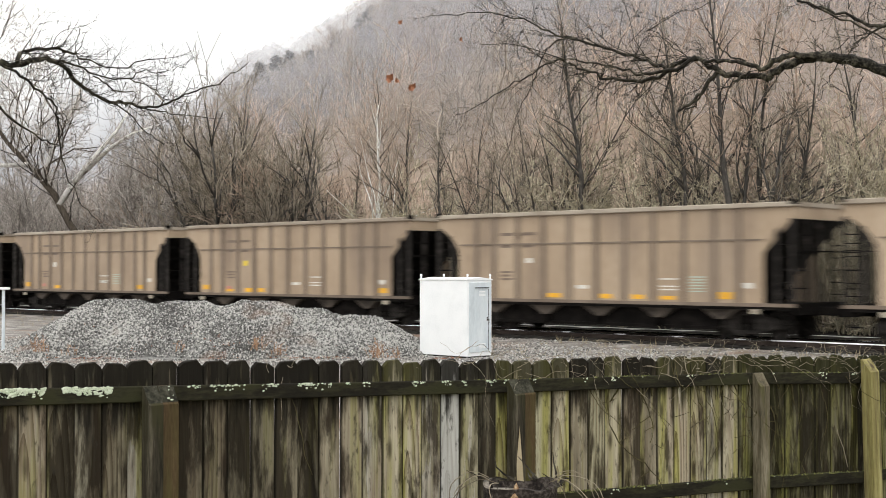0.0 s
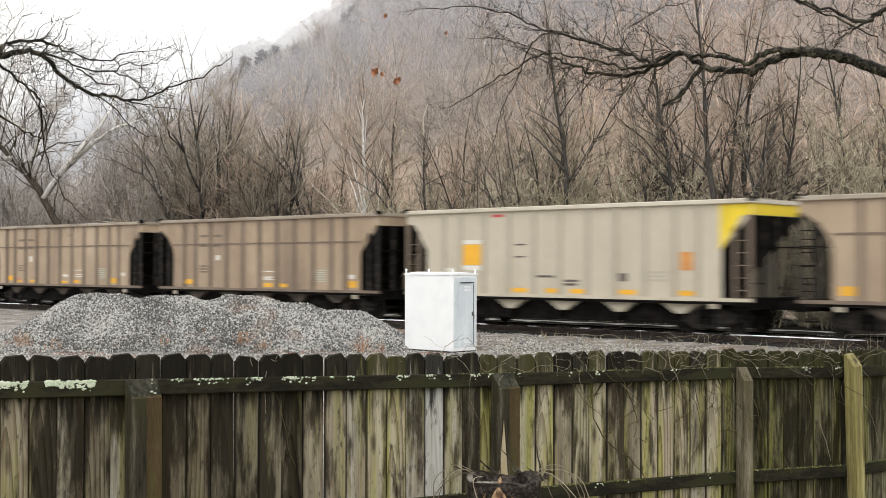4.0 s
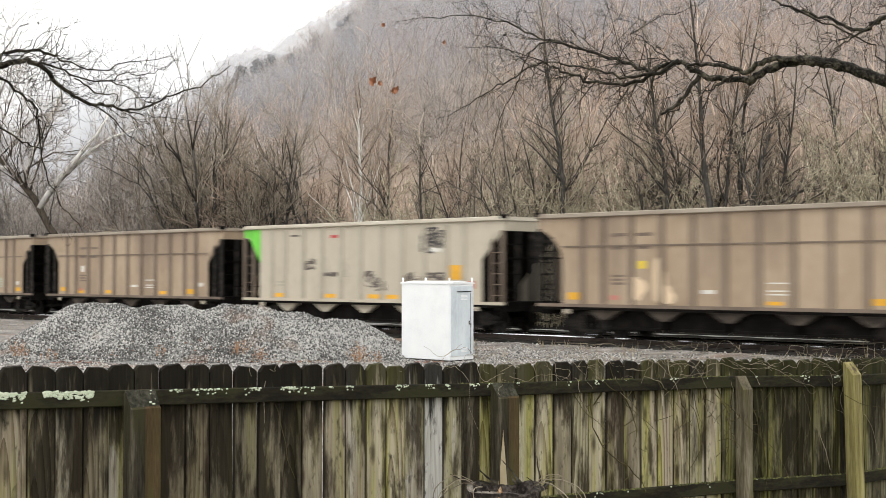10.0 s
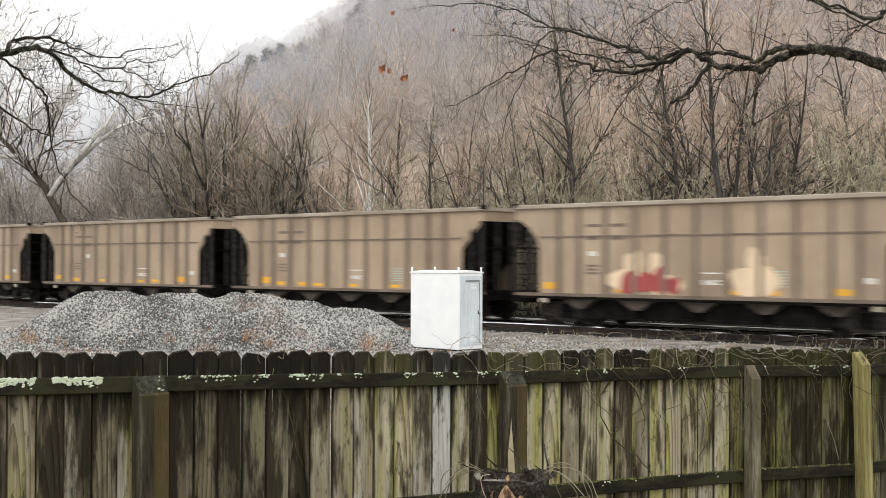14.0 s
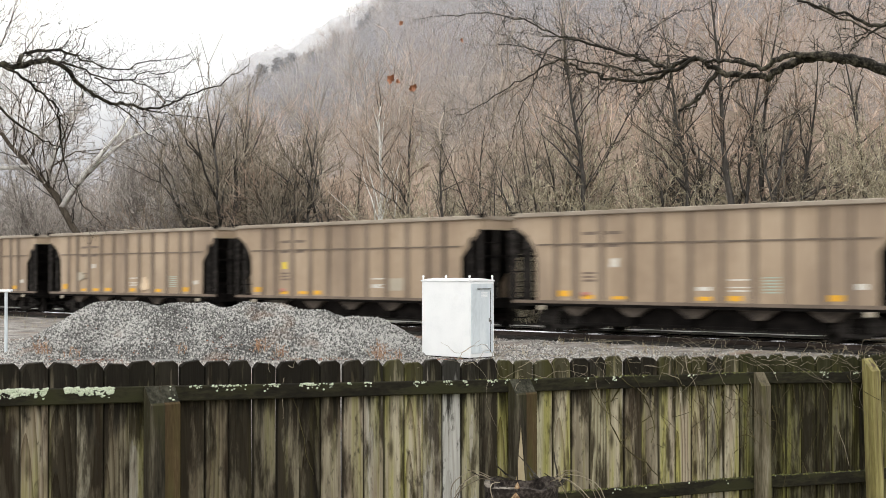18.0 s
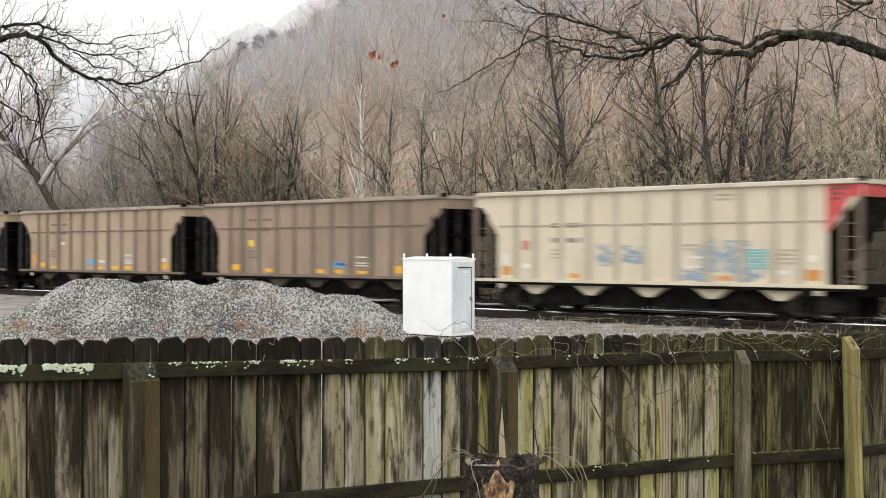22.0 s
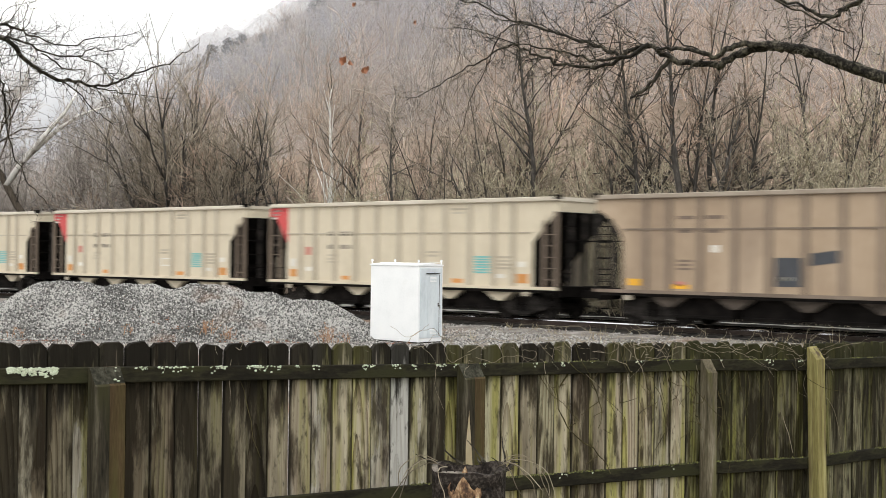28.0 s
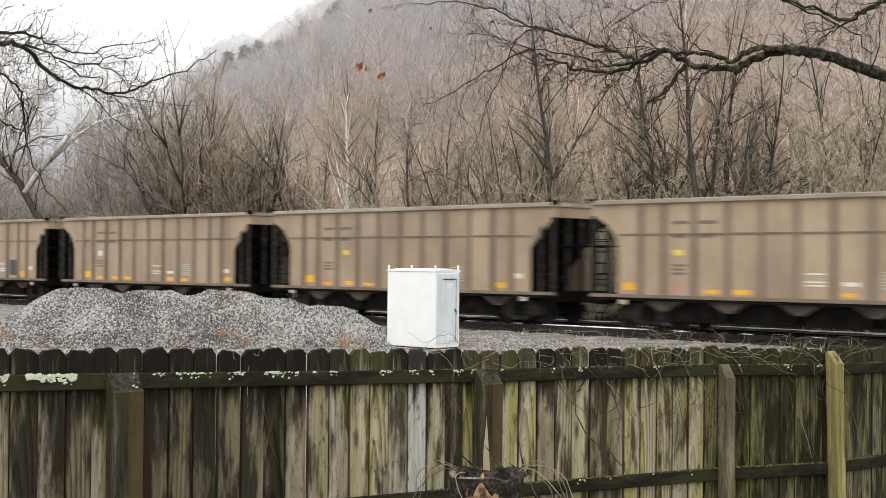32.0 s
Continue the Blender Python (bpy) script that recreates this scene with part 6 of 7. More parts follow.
    limb(right, rnd, [(1.43, 9.12, 3.65), (1.29, 9.05, 3.60), (1.21, 9.00, 3.55)], 0.006, 0.002, 3, 0.12)
    limb(right, rnd, [(2.68, 8.70, 3.72), (2.63, 8.77, 3.60), (2.54, 8.73, 3.44), (2.42, 8.70, 3.32)], 0.004, 0.0015, 6, 0.2, -0.05)
    limb(right, rnd, [(2.81, 8.62, 3.67), (2.81, 8.67, 3.53), (2.74, 8.63, 3.35), (2.62, 8.60, 3.29)], 0.004, 0.0015, 6, 0.2, -0.05)
    limb(right, rnd, [(1.45, 9.10, 4.0), (1.65, 9.13, 4.12), (1.88, 9.07, 4.19), (2.03, 9.00, 4.25)], 0.005, 0.002, 6, 0.25)
    for x0, y0, z0, dx, dz, n in ((3.12, 8.5, 3.56, -0.1, -0.5, 9), (2.95, 8.55, 3.6, 0.12, -0.42, 8), (3.3, 8.45, 3.48, -0.22, -0.6, 10), (3.2, 8.4, 3.52, 0.1, -0.75, 10), (2.7, 8.68, 3.7, 0.2, 0.4, 8), (3.05, 8.5, 3.6, 0.1, 0.45, 9)):
        limb(right, rnd, [(x0, y0, z0), (x0 + 0.35 * dx, y0 - 0.06, z0 + 0.3 * dz), (x0 + 0.3 * dx, y0 - 0.1, z0 + 0.65 * dz), (x0 + dx, y0 - 0.12, z0 + dz)], 0.005, 0.0014, n, 0.3, -0.03)
    # a hair-thin twig holds the last dry leaves
    strand = Mesh()
    strand.tube(smooth_line([(-0.21, 9.80, 4.22), (-0.30, 9.8, 4.15), (-0.36, 9.8, 3.98), (-0.38, 9.8, 3.80)]), [0.0012] * 13, 3)
    strand.tube(smooth_line([(-0.30, 9.8, 4.15), (-0.26, 9.8, 3.95), (-0.24, 9.8, 3.73)]), [0.0012] * 9, 3)
    part("hanging_twig", strand, DARKBARK, right)
    for x, y, z, size, lean in ((-0.38, 9.8, 3.77, 0.085, 25), (-0.25, 9.8, 3.69, 0.06, -30), (-0.21, 9.8, 3.70, 0.06, 15), (-0.31, 9.8, 4.18, 0.045, 40), (0.14, 9.78, 4.05, 0.04, -20), (-0.36, 9.81, 3.74, 0.05, -50)):
        lf = Mesh()
        k = 10
        v = []
        for i in range(k + 1):
            f = i / k
            w = size * 0.33 * math.sin(math.pi * f ** 0.8) * (1 + 0.35 * math.cos(f * 19))
            curl = 0.35 * size * math.sin(f * 3)
            v += [(-w, curl + 0.25 * w, -size * f), (0, curl - 0.1 * w, -size * f), (w, curl + 0.3 * w, -size * f)]
        lf.add(v, [(3 * i + a, 3 * i + a + 1, 3 * i + a + 4, 3 * i + a + 3) for i in range(k) for a in (0, 1)])
        part("dry_leaf", lf, DRYLEAF, right, "curled russet dry leaf", m=pose(x, y, z + 0.03, 0, lean, 30))


build_yard_trees()


# ---- the coal train ----
CAR = 15.24
RIBS = (-5.1, -4.3, -3.25, -2.15, -1.08, 0.0, 1.08, 2.15, 3.25, 4.3, 5.1)


# slack running in and out along the train: seconds, metres
SLACK = ((0, 0.07), (1, 0.18), (2, -0.2), (3, 0.08), (6, 0.1), (7, -0.22), (8, 0.2), (9, -0.22), (10, 0.17), (11, 0.3), (12, -0.2), (13, 0.1), (14, -0.16),
         (17, 0.17), (18, 0.14), (19, -0.26), (20, 0.17), (21, -0.25), (22, 0.04), (23, -0.22), (24, 0.16), (25, 0.24), (28, -0.12), (29, 0.21), (30, -0.21), (31, -0.26), (32, 0.22))


def travelled(t):
    """Where the joint ahead of the first counted car stands along the track at t seconds."""
    s = -1.05 + t * (-11.604 + t * (-0.01333 + t * (0.00077 - 0.0000128 * t)))
    for (ta, a), (tb, b) in zip(SLACK, SLACK[1:]):
        if t <= tb:
            f = (t - ta) / (tb - ta)
            return s + a + (b - a) * f * f * (3 - 2 * f)
    return s + SLACK[-1][1]


def span(a, b):
    return min(a, b), max(a, b)


def mark(car, name, x0, x1, z0, z1, mat, label="", lean=0.0):
    """A painted patch on the side that faces the fence; z is over the sill."""
    z0, z1 = z0 + 1.07, z1 + 1.07
    p = Mesh().prism([(x0, z0), (x1, z0 + lean * (x1 - x0)), (x1, z1 + lean * (x1 - x0)), (x0, z1)], 1, -1.537, -1.529)
    return part(name, p, mat, car, label)


def blob(car, name, cx, cz, rx, rz, mat, label="", seed=0):
    rnd = random.Random(seed)
    o = []
    for k in range(18):
        a = 6.283 * k / 18
        g = 1 + 0.16 * math.sin(3 * a + seed) + rnd.uniform(-0.06, 0.06)
        o.append((cx + rx * g * math.cos(a), max(1.075, cz + 1.07 + rz * g * math.sin(a))))
    return part(name, Mesh().prism(o, 1, -1.538 - 0.0005 * seed, -1.529), mat, car, label)


def scribble(car, name, cx, cz, rx, rz, mat, label="", seed=0, strokes=9):
    """Sprayed strokes of uneven width that cross one another."""
    rnd = random.Random(900 + seed)
    me = Mesh()
    for k in range(strokes):
        x, z = cx + rnd.uniform(-0.8, 0.8) * rx, cz + 1.07 + rnd.uniform(-0.8, 0.8) * rz
        a, w = rnd.uniform(0, 6.28), rnd.uniform(0.012, 0.045)
        pts = []
        for i in range(6):
            pts.append((x, z))
            a += rnd.gauss(0, 0.8)
            x = min(cx + rx, max(cx - rx, x + 0.42 * rx * math.cos(a)))
            z = min(cz + 1.07 + rz, max(cz + 1.07 - rz, z + 0.42 * rz * math.sin(a)))
        y = -1.531 - 0.0006 * k
        for (xa, za), (xb, zb) in zip(pts, pts[1:]):
            d = math.hypot(xb - xa, zb - za) or 1
            ox, oz = -(zb - za) / d * w, (xb - xa) / d * w
            me.add([(xa + ox, y, za + oz), (xa - ox, y, za - oz), (xb - ox, y, zb - oz), (xb + ox, y, zb + oz)], [(0, 1, 2, 3)])
            y -= 0.0001
    return part(name, me, mat, car, label)


def stencils(car, x0, x1, z0, rows, mat, height=0.07, gap=0.05):
    """Lettering too blurred to read, as bars."""
    for k in range(rows):
        z = z0 - k * (height + gap)
        mark(car, "stencil_bar", x0, x1 - 0.12 * (k % 2) * (x1 - x0), z, z + height, mat)


def side_outline(arch):
    if arch:
        cut = [(5.9, 2.45), (5.98, 2.72), (6.15, 2.98), (6.4, 3.22), (6.65, 3.38), (6.9, 3.44)]
    else:
        cut = [(5.9, 2.5), (6.5, 3.36), (6.62, 3.44), (6.9, 3.46)]
    right = [(5.9, 1.06)] + cut + [(6.9, 3.86)]
    return right + [(-x, z) for x, z in reversed(right)]


def car_template(style):
    body, ribm, topm, plate = {"brown": (BROWN, RIBBROWN, TOPTAN, CHUTE), "dark": (DARKBROWN, RIBBROWN, TOPTAN, CHUTE),
                               "cream": (CREAM, RIBCREAM, TOPPALE, CREAM), "grey": (GREYCREAM, GREYRIB, TOPPALE, GREYCREAM)}[style]
    label = {"brown": "weathered tan-brown ribbed coal hopper car on the track", "dark": "dark weathered brown ribbed coal hopper car",
             "cream": "dusty cream ribbed coal hopper car on the track", "grey": "pale grey-beige coal hopper car on the track"}[style]
    car = thing("hopper_car", label, "rail car", "coal train")
    out = side_outline(style in ("brown", "dark"))
    for sg in (-1, 1):
        fixed(part("side_panel", Mesh().prism(out, 1, sg * 1.50, sg * 1.53), body, car))
        y0, y1 = span(sg * 1.46, sg * 1.64)
        fixed(part("top_rail", Mesh().box(-6.95, 6.95, y0, y1, 3.80, 3.94, bev=0.02), topm, car, "dusty pale top rail"))
        y0, y1 = span(sg * 1.48, sg * 1.61)
        fixed(part("side_sill", Mesh().box(-6.9, 6.9, y0, y1, 0.97, 1.07), ribm if style in ("brown", "dark") else body, car))
        y0, y1 = span(sg * 1.46, sg * 1.58)
        fixed(part("sill_flange", Mesh().box(-6.9, 6.9, y0, y1, 0.88, 0.966), DARKSTEEL, car))
        rib = fixed_data(Mesh().prism([(-0.095, sg * 1.53), (0.095, sg * 1.53), (0.06, sg * 1.605), (-0.06, sg * 1.605)], 2, 1.07, 3.80), "rib", ribm)
        for x in RIBS:
            part("rib", rib, None, car, m=pose(x, 0, 0))
        y0, y1 = span(sg * 1.53, sg * 1.56)
        if style != "grey":
            fixed(part("stiffener", Mesh().box(-5.88, 5.88, y0, y1, *((2.86, 2.91) if style in ("brown", "dark") else (2.79, 2.83))), ribm, car))
    # end sheet, sill and platform carry the opening's shade as near-black colour
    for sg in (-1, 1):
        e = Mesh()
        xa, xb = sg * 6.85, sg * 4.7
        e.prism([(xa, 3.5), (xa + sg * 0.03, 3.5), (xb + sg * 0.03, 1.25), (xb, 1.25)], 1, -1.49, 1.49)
        fixed(part("slope_sheet", e, DARKSTEEL, car, "sloping end sheet, blackened to take the shade"))
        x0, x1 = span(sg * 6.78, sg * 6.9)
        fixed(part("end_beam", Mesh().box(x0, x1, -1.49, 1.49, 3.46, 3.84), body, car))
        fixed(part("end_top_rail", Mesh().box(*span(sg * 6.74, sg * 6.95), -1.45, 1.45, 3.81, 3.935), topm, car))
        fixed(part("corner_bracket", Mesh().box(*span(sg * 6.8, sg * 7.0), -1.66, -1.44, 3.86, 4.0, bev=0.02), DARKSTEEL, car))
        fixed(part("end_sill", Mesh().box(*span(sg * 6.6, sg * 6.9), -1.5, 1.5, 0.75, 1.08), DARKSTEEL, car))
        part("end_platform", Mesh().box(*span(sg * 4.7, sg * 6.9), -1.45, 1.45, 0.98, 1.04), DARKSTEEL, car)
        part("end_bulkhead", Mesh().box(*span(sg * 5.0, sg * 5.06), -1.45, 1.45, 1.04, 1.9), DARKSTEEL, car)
        for y in (-1.54, -0.75, 0.0, 0.75, 1.54):
            p = Mesh().box(x0, x1, y - 0.055, y + 0.055, 1.04, 3.47)
            part("end_post", p, TRUCKSTEEL if style in ("brown", "dark") or abs(y) < 1 else RIBBROWN, car)
        part("brace", Mesh().box(*span(sg * 6.28, sg * 6.38), -1.53, -1.45, 1.04, 3.2), TRUCKSTEEL if style in ("brown", "dark") else RIBBROWN, car)
        part("brace", Mesh().box(*span(sg * 5.95, sg * 6.0), -1.40, -1.3, 1.04, 2.5), DARKSTEEL, car)
        rung = Mesh().tube([(sg * 6.36, 0, 0), (sg * 6.86, 0, 0)], [0.014, 0.014], 5).data("ladder_rung", DARKSTEEL if style in ("brown", "dark") else RIBBROWN)
        for side in (-1.5, 1.5):
            for k in range(5):
                part("ladder_rung", rung, None, car, m=pose(0, side, 1.3 + 0.36 * k))
        for k in range(4):
            z = 1.5 + 0.5 * k
            part("end_rung", Mesh().tube([(sg * 6.93, -1.5, z), (sg * 6.93, -0.75, z)], [0.016, 0.016], 5), DARKSTEEL, car)
        part("grab_rail", Mesh().tube([(sg * 6.98, -1.5, 2.55), (sg * 6.98, 1.5, 2.55)], [0.02, 0.02], 5), DARKSTEEL, car)
        c = Mesh().box(*span(sg * 6.8, sg * 7.55), -0.13, 0.13, 0.72, 0.96)
        c.box(*span(sg * 7.4, sg * 7.66), -0.2, 0.2, 0.68, 1.0, bev=0.03)
        part("coupler", c, DARKSTEEL, car)
        step = Mesh().box(*span(sg * 6.35, sg * 6.75), -1.6, -1.45, 0.45, 0.49)
        step.box(*span(sg * 6.35, sg * 6.39), -1.6, -1.56, 0.49, 0.95).box(*span(sg * 6.71, sg * 6.75), -1.6, -1.56, 0.49, 0.95)
        part("step_stirrup", step, DARKSTEEL, car)
        part("air_hose", Mesh().tube([(sg * 6.95, -0.3, 0.85), (sg * 7.15, -0.32, 0.5), (sg * 7.4, -0.3, 0.42)], [0.03, 0.03, 0.03], 6), DARKSTEEL, car)
        part("rail_end_tab", Mesh().box(*span(sg * 5.55, sg * 5.8), -1.615, -1.59, 0.76, 0.9), RIBCREAM, car, "pale stencil plate under the sill")
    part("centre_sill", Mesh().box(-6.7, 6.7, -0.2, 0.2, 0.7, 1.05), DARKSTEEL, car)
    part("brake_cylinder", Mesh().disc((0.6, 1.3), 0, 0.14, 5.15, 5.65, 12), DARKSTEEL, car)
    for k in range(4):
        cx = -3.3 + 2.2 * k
        # a wide near-black gate housing below each bay fills in the shaded openings
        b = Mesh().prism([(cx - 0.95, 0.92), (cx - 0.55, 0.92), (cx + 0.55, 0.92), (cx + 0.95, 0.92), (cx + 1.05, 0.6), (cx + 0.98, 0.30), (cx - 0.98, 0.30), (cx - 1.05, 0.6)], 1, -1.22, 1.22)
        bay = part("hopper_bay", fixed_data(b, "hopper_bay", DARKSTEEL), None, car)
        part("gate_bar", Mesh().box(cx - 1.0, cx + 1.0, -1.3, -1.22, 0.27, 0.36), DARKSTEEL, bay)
    for k in range(5):
        cx = -4.4 + 2.2 * k
        lip = Mesh().prism([(cx - 0.66, 0.90), (cx + 0.66, 0.90), (cx + 0.12, 0.58), (cx - 0.12, 0.58)], 1, -1.40, 1.40)
        part("outlet_chute", fixed_data(lip, "outlet_chute", plate), None, car)
    side_frame = fixed_data(Mesh().prism([(-1.18, 0.38), (-0.98, 0.30), (-0.55, 0.26), (-0.35, 0.16), (0.35, 0.16), (0.55, 0.26), (0.98, 0.30), (1.18, 0.38), (1.18, 0.58), (0.8, 0.64),
                                          (0.38, 0.82), (-0.38, 0.82), (-0.8, 0.64), (-1.18, 0.58)], 1, -0.08, 0.08), "side_frame", TRUCKSTEEL)
    spring = Mesh().tube([(0, 0, 0.27), (0, 0, 0.5)], [0.075, 0.075], 8).data("spring", DARKSTEEL)
    wheel = Mesh()
    wheel.disc((0, 0), 1, 0.42, -0.80, -0.69, 20).disc((0, 0), 1, 0.42, 0.69, 0.80, 20)
    wheel.disc((0, 0), 1, 0.45, -0.69, -0.66, 20).disc((0, 0), 1, 0.45, 0.66, 0.69, 20)
    wheel.disc((0, 0), 1, 0.09, -1.12, 1.12, 8).disc((0, 0), 1, 0.12, -1.15, -1.09, 10)
    wheel.box(-0.07, 0.07, -1.17, -1.15, -0.02, 0.02)
    wheel = fixed_data(wheel, "wheelset", TRUCKSTEEL)
    for sg in (-1, 1):
        truck = part("truck", Mesh().box(-0.25, 0.25, -1.1, 1.1, 0.45, 0.7), DARKSTEEL, car, "black cast steel truck", m=pose(sg * 5.1, 0, 0))
        for y in (-1.0, 1.0):
            part("side_frame", side_frame, None, truck, m=pose(0, y, 0))
            for x in (-0.2, 0, 0.2):
                part("spring", spring, None, truck, m=pose(x, y * 1.07, 0))
        for x in (-0.89, 0.89):
            part("wheelset", wheel, None, truck, m=pose(x, 0, 0.42))
            part("bearing_cap", Mesh().disc((0, 0.42), 1, 0.14, -1.14, -1.06, 10), TRUCKSTEEL, truck, m=pose(x, 0, 0))
    if style == "cream":
        mark(car, "orange_reflector", -5.72, -5.32, 0.12, 0.4, ORANGE, "faded orange patch")
        for a, b in ((-2.9, -2.5), (2.45, 2.95)):
            mark(car, "orange_reflector", a, b, 0.06, 0.2, ORANGE, "faded orange patch")
        mark(car, "orange_reflector", 5.25, 5.72, 0.1, 0.4, ORANGE, "faded orange patch")
        mark(car, "white_label", -5.7, -5.4, 0.5, 0.8, WHITEP, "white label")
        mark(car, "white_label", -4.85, -4.5, 0.35, 0.5, WHITEP, "white label")
        mark(car, "white_label", 4.42, 4.75, 0.25, 0.38, WHITEP, "white label")
        mark(car, "white_label", 5.3, 5.6, 0.62, 0.8, WHITEP, "white label")
        mark(car, "white_label", 1.35, 1.42, 0.4, 0.75, WHITEP, "white label")
        for z in (0.42, 0.7):
            mark(car, "white_label", 1.42, 1.95, z, z + 0.05, WHITEP, "white label")
        mark(car, "pink_label", -4.85, -4.55, 0.95, 1.25, PINK, "faded pink label")
        for k in range(7):
            mark(car, "stencil_bar", 3.45, 4.1, 0.4 + 0.085 * k, 0.455 + 0.085 * k, TEAL)
        for z, h in ((1.66, 0.15), (1.18, 0.15)):
            for x in (-3.62, -3.48, -3.34, -3.0, -2.86, -2.72, -2.5):
                mark(car, "stencil_bar", x, x + 0.085, z, z + h, FAINT)
        stencils(car, -3.6, -3.1, 0.9, 3, RIBCREAM)
        stencils(car, 4.42, 5.0, 0.9, 4, RIBCREAM)
        stencils(car, 1.3, 1.9, 1.05, 2, RIBCREAM)
        stencils(car, 2.4, 3.1, 2.5, 2, RIBCREAM)
    return car


DARKBROWN = material("dark_weathered_brown_paint", [(0.235, 0.171, 0.125), (0.315, 0.232, 0.17), (0.385, 0.293, 0.22)], 0.6, 0.6, bump=0.08, fine=9, stretch=(1, 1, 0.35), stain=(0.11, 0.08, 0.062), stain_scale=0.5, stain_at=(0.5, 0.85))
CHUTE = material("dark_brown_chute", [(0.04, 0.033, 0.028), (0.085, 0.07, 0.058), (0.14, 0.115, 0.095)], 2, 0.8, bump=0.2, fine=12, gloss=0.2)
GREYRIB = material("grey_beige_rib", [(0.33, 0.295, 0.235), (0.41, 0.37, 0.30), (0.48, 0.435, 0.355)], 0.8, 0.6, bump=0.1, fine=9, stretch=(1, 1, 0.35))
TRUCKSTEEL = material("dark_cast_steel", [(0.012, 0.011, 0.010), (0.026, 0.023, 0.021), (0.07, 0.061, 0.055)], 5, 0.8, gloss=0.15, bump=0.4, fine=25)


def corner(car, sg, mat, label, beam=False):
    """A coloured triangle in a top corner, and on the end beam."""
    o = [(sg * 5.24, 3.79), (sg * 6.88, 3.79), (sg * 6.88, 3.48), (sg * 6.6, 3.46), (sg * 6.5, 3.38), (sg * 5.92, 2.5), (sg * 5.86, 2.5)]
    if sg > 0 or not beam:
        o = [(sg * 5.85, 3.79), (sg * 6.88, 3.79), (sg * 6.88, 3.48), (sg * 6.6, 3.46), (sg * 6.5, 3.38), (sg * 5.92, 2.52), (sg * 5.85, 2.45)]
    part("corner_patch", fixed_data(Mesh().prism(o, 1, -1.537, -1.529), "corner_patch", mat), None, car, label)
    if mat is REDP:
        x = sg * 6.0 if sg > 0 else -6.75
        for n in range(3):
            mark(car, "white_bar", x, x + 0.5 - 0.12 * n, 2.58 - 0.14 * n, 2.64 - 0.14 * n, WHITEP)
    if beam:
        part("beam_patch", Mesh().box(*span(sg * 6.9, sg * 6.906), -1.48, 1.48, 3.47, 3.80), mat, car, label)


def brown_marks(car, k, style):
    """Reflectors and stencils, worn differently on every car."""
    rnd = random.Random(500 + k)
    a = rnd.choice((-5.72, -5.0, -5.0, -5.7))
    mark(car, "yellow_reflector", a, a + 0.46, 0.13, 0.13 + rnd.uniform(0.18, 0.28), YELLOW, "yellow reflective patch")
    a = rnd.choice((4.45, 5.25, 4.45))
    mark(car, "yellow_reflector", a, a + 0.46, 0.10, 0.10 + rnd.uniform(0.14, 0.28), YELLOW, "yellow reflective patch")
    for x in (-4.1, -2.85, -1.9, 0.2, 1.3, 2.4):
        if rnd.random() < 0.52:
            x += rnd.uniform(-0.08, 0.1)
            mark(car, "yellow_reflector", x, x + rnd.uniform(0.4, 0.56), 0.06, rnd.uniform(0.16, 0.22), YELLOW, "yellow reflective patch")
    x = rnd.choice((-3.9, -3.0, -2.9))
    mark(car, "pale_label", x, x + 0.26, rnd.uniform(1.05, 1.2), 1.34, rnd.choice((LEMON, WHITEP, WHITEP)), "small pale label")
    x = rnd.choice((0.25, -0.8, 1.35))
    mark(car, "white_label", x, x + 0.45, 0.36, 0.47, WHITEP, "white label")
    mark(car, "white_label", 5.28, 5.56, 0.42, 0.58, WHITEP, "white label")
    x = rnd.choice((1.35, 2.4, 0.25))
    for z in (0.34, 0.44, 0.66):
        mark(car, "stencil_bar", x, x + 0.6, z, z + 0.04, WHITEP)
    if rnd.random() < 0.7:
        x = rnd.choice((3.45, 2.45))
        for n in range(6):
            mark(car, "stencil_bar", x, x + 0.52, 0.3 + 0.085 * n, 0.335 + 0.085 * n, PALEGREEN)
    stencils(car, -4.0, -3.45, 2.1, 2, FAINTBROWN, 0.1, 0.3)
    stencils(car, -3.08, -2.5, 2.1, 2, FAINTBROWN, 0.1, 0.3)
    stencils(car, -4.0, -3.5, 0.85, 3, FAINTBROWN)
    if rnd.random() < 0.6:
        mark(car, "pink_label", -4.05, -3.75, 0.14, 0.28, PINK, "faded pink label")


FAINTBROWN = paint("faded_brown_stencil", (0.17, 0.125, 0.095))


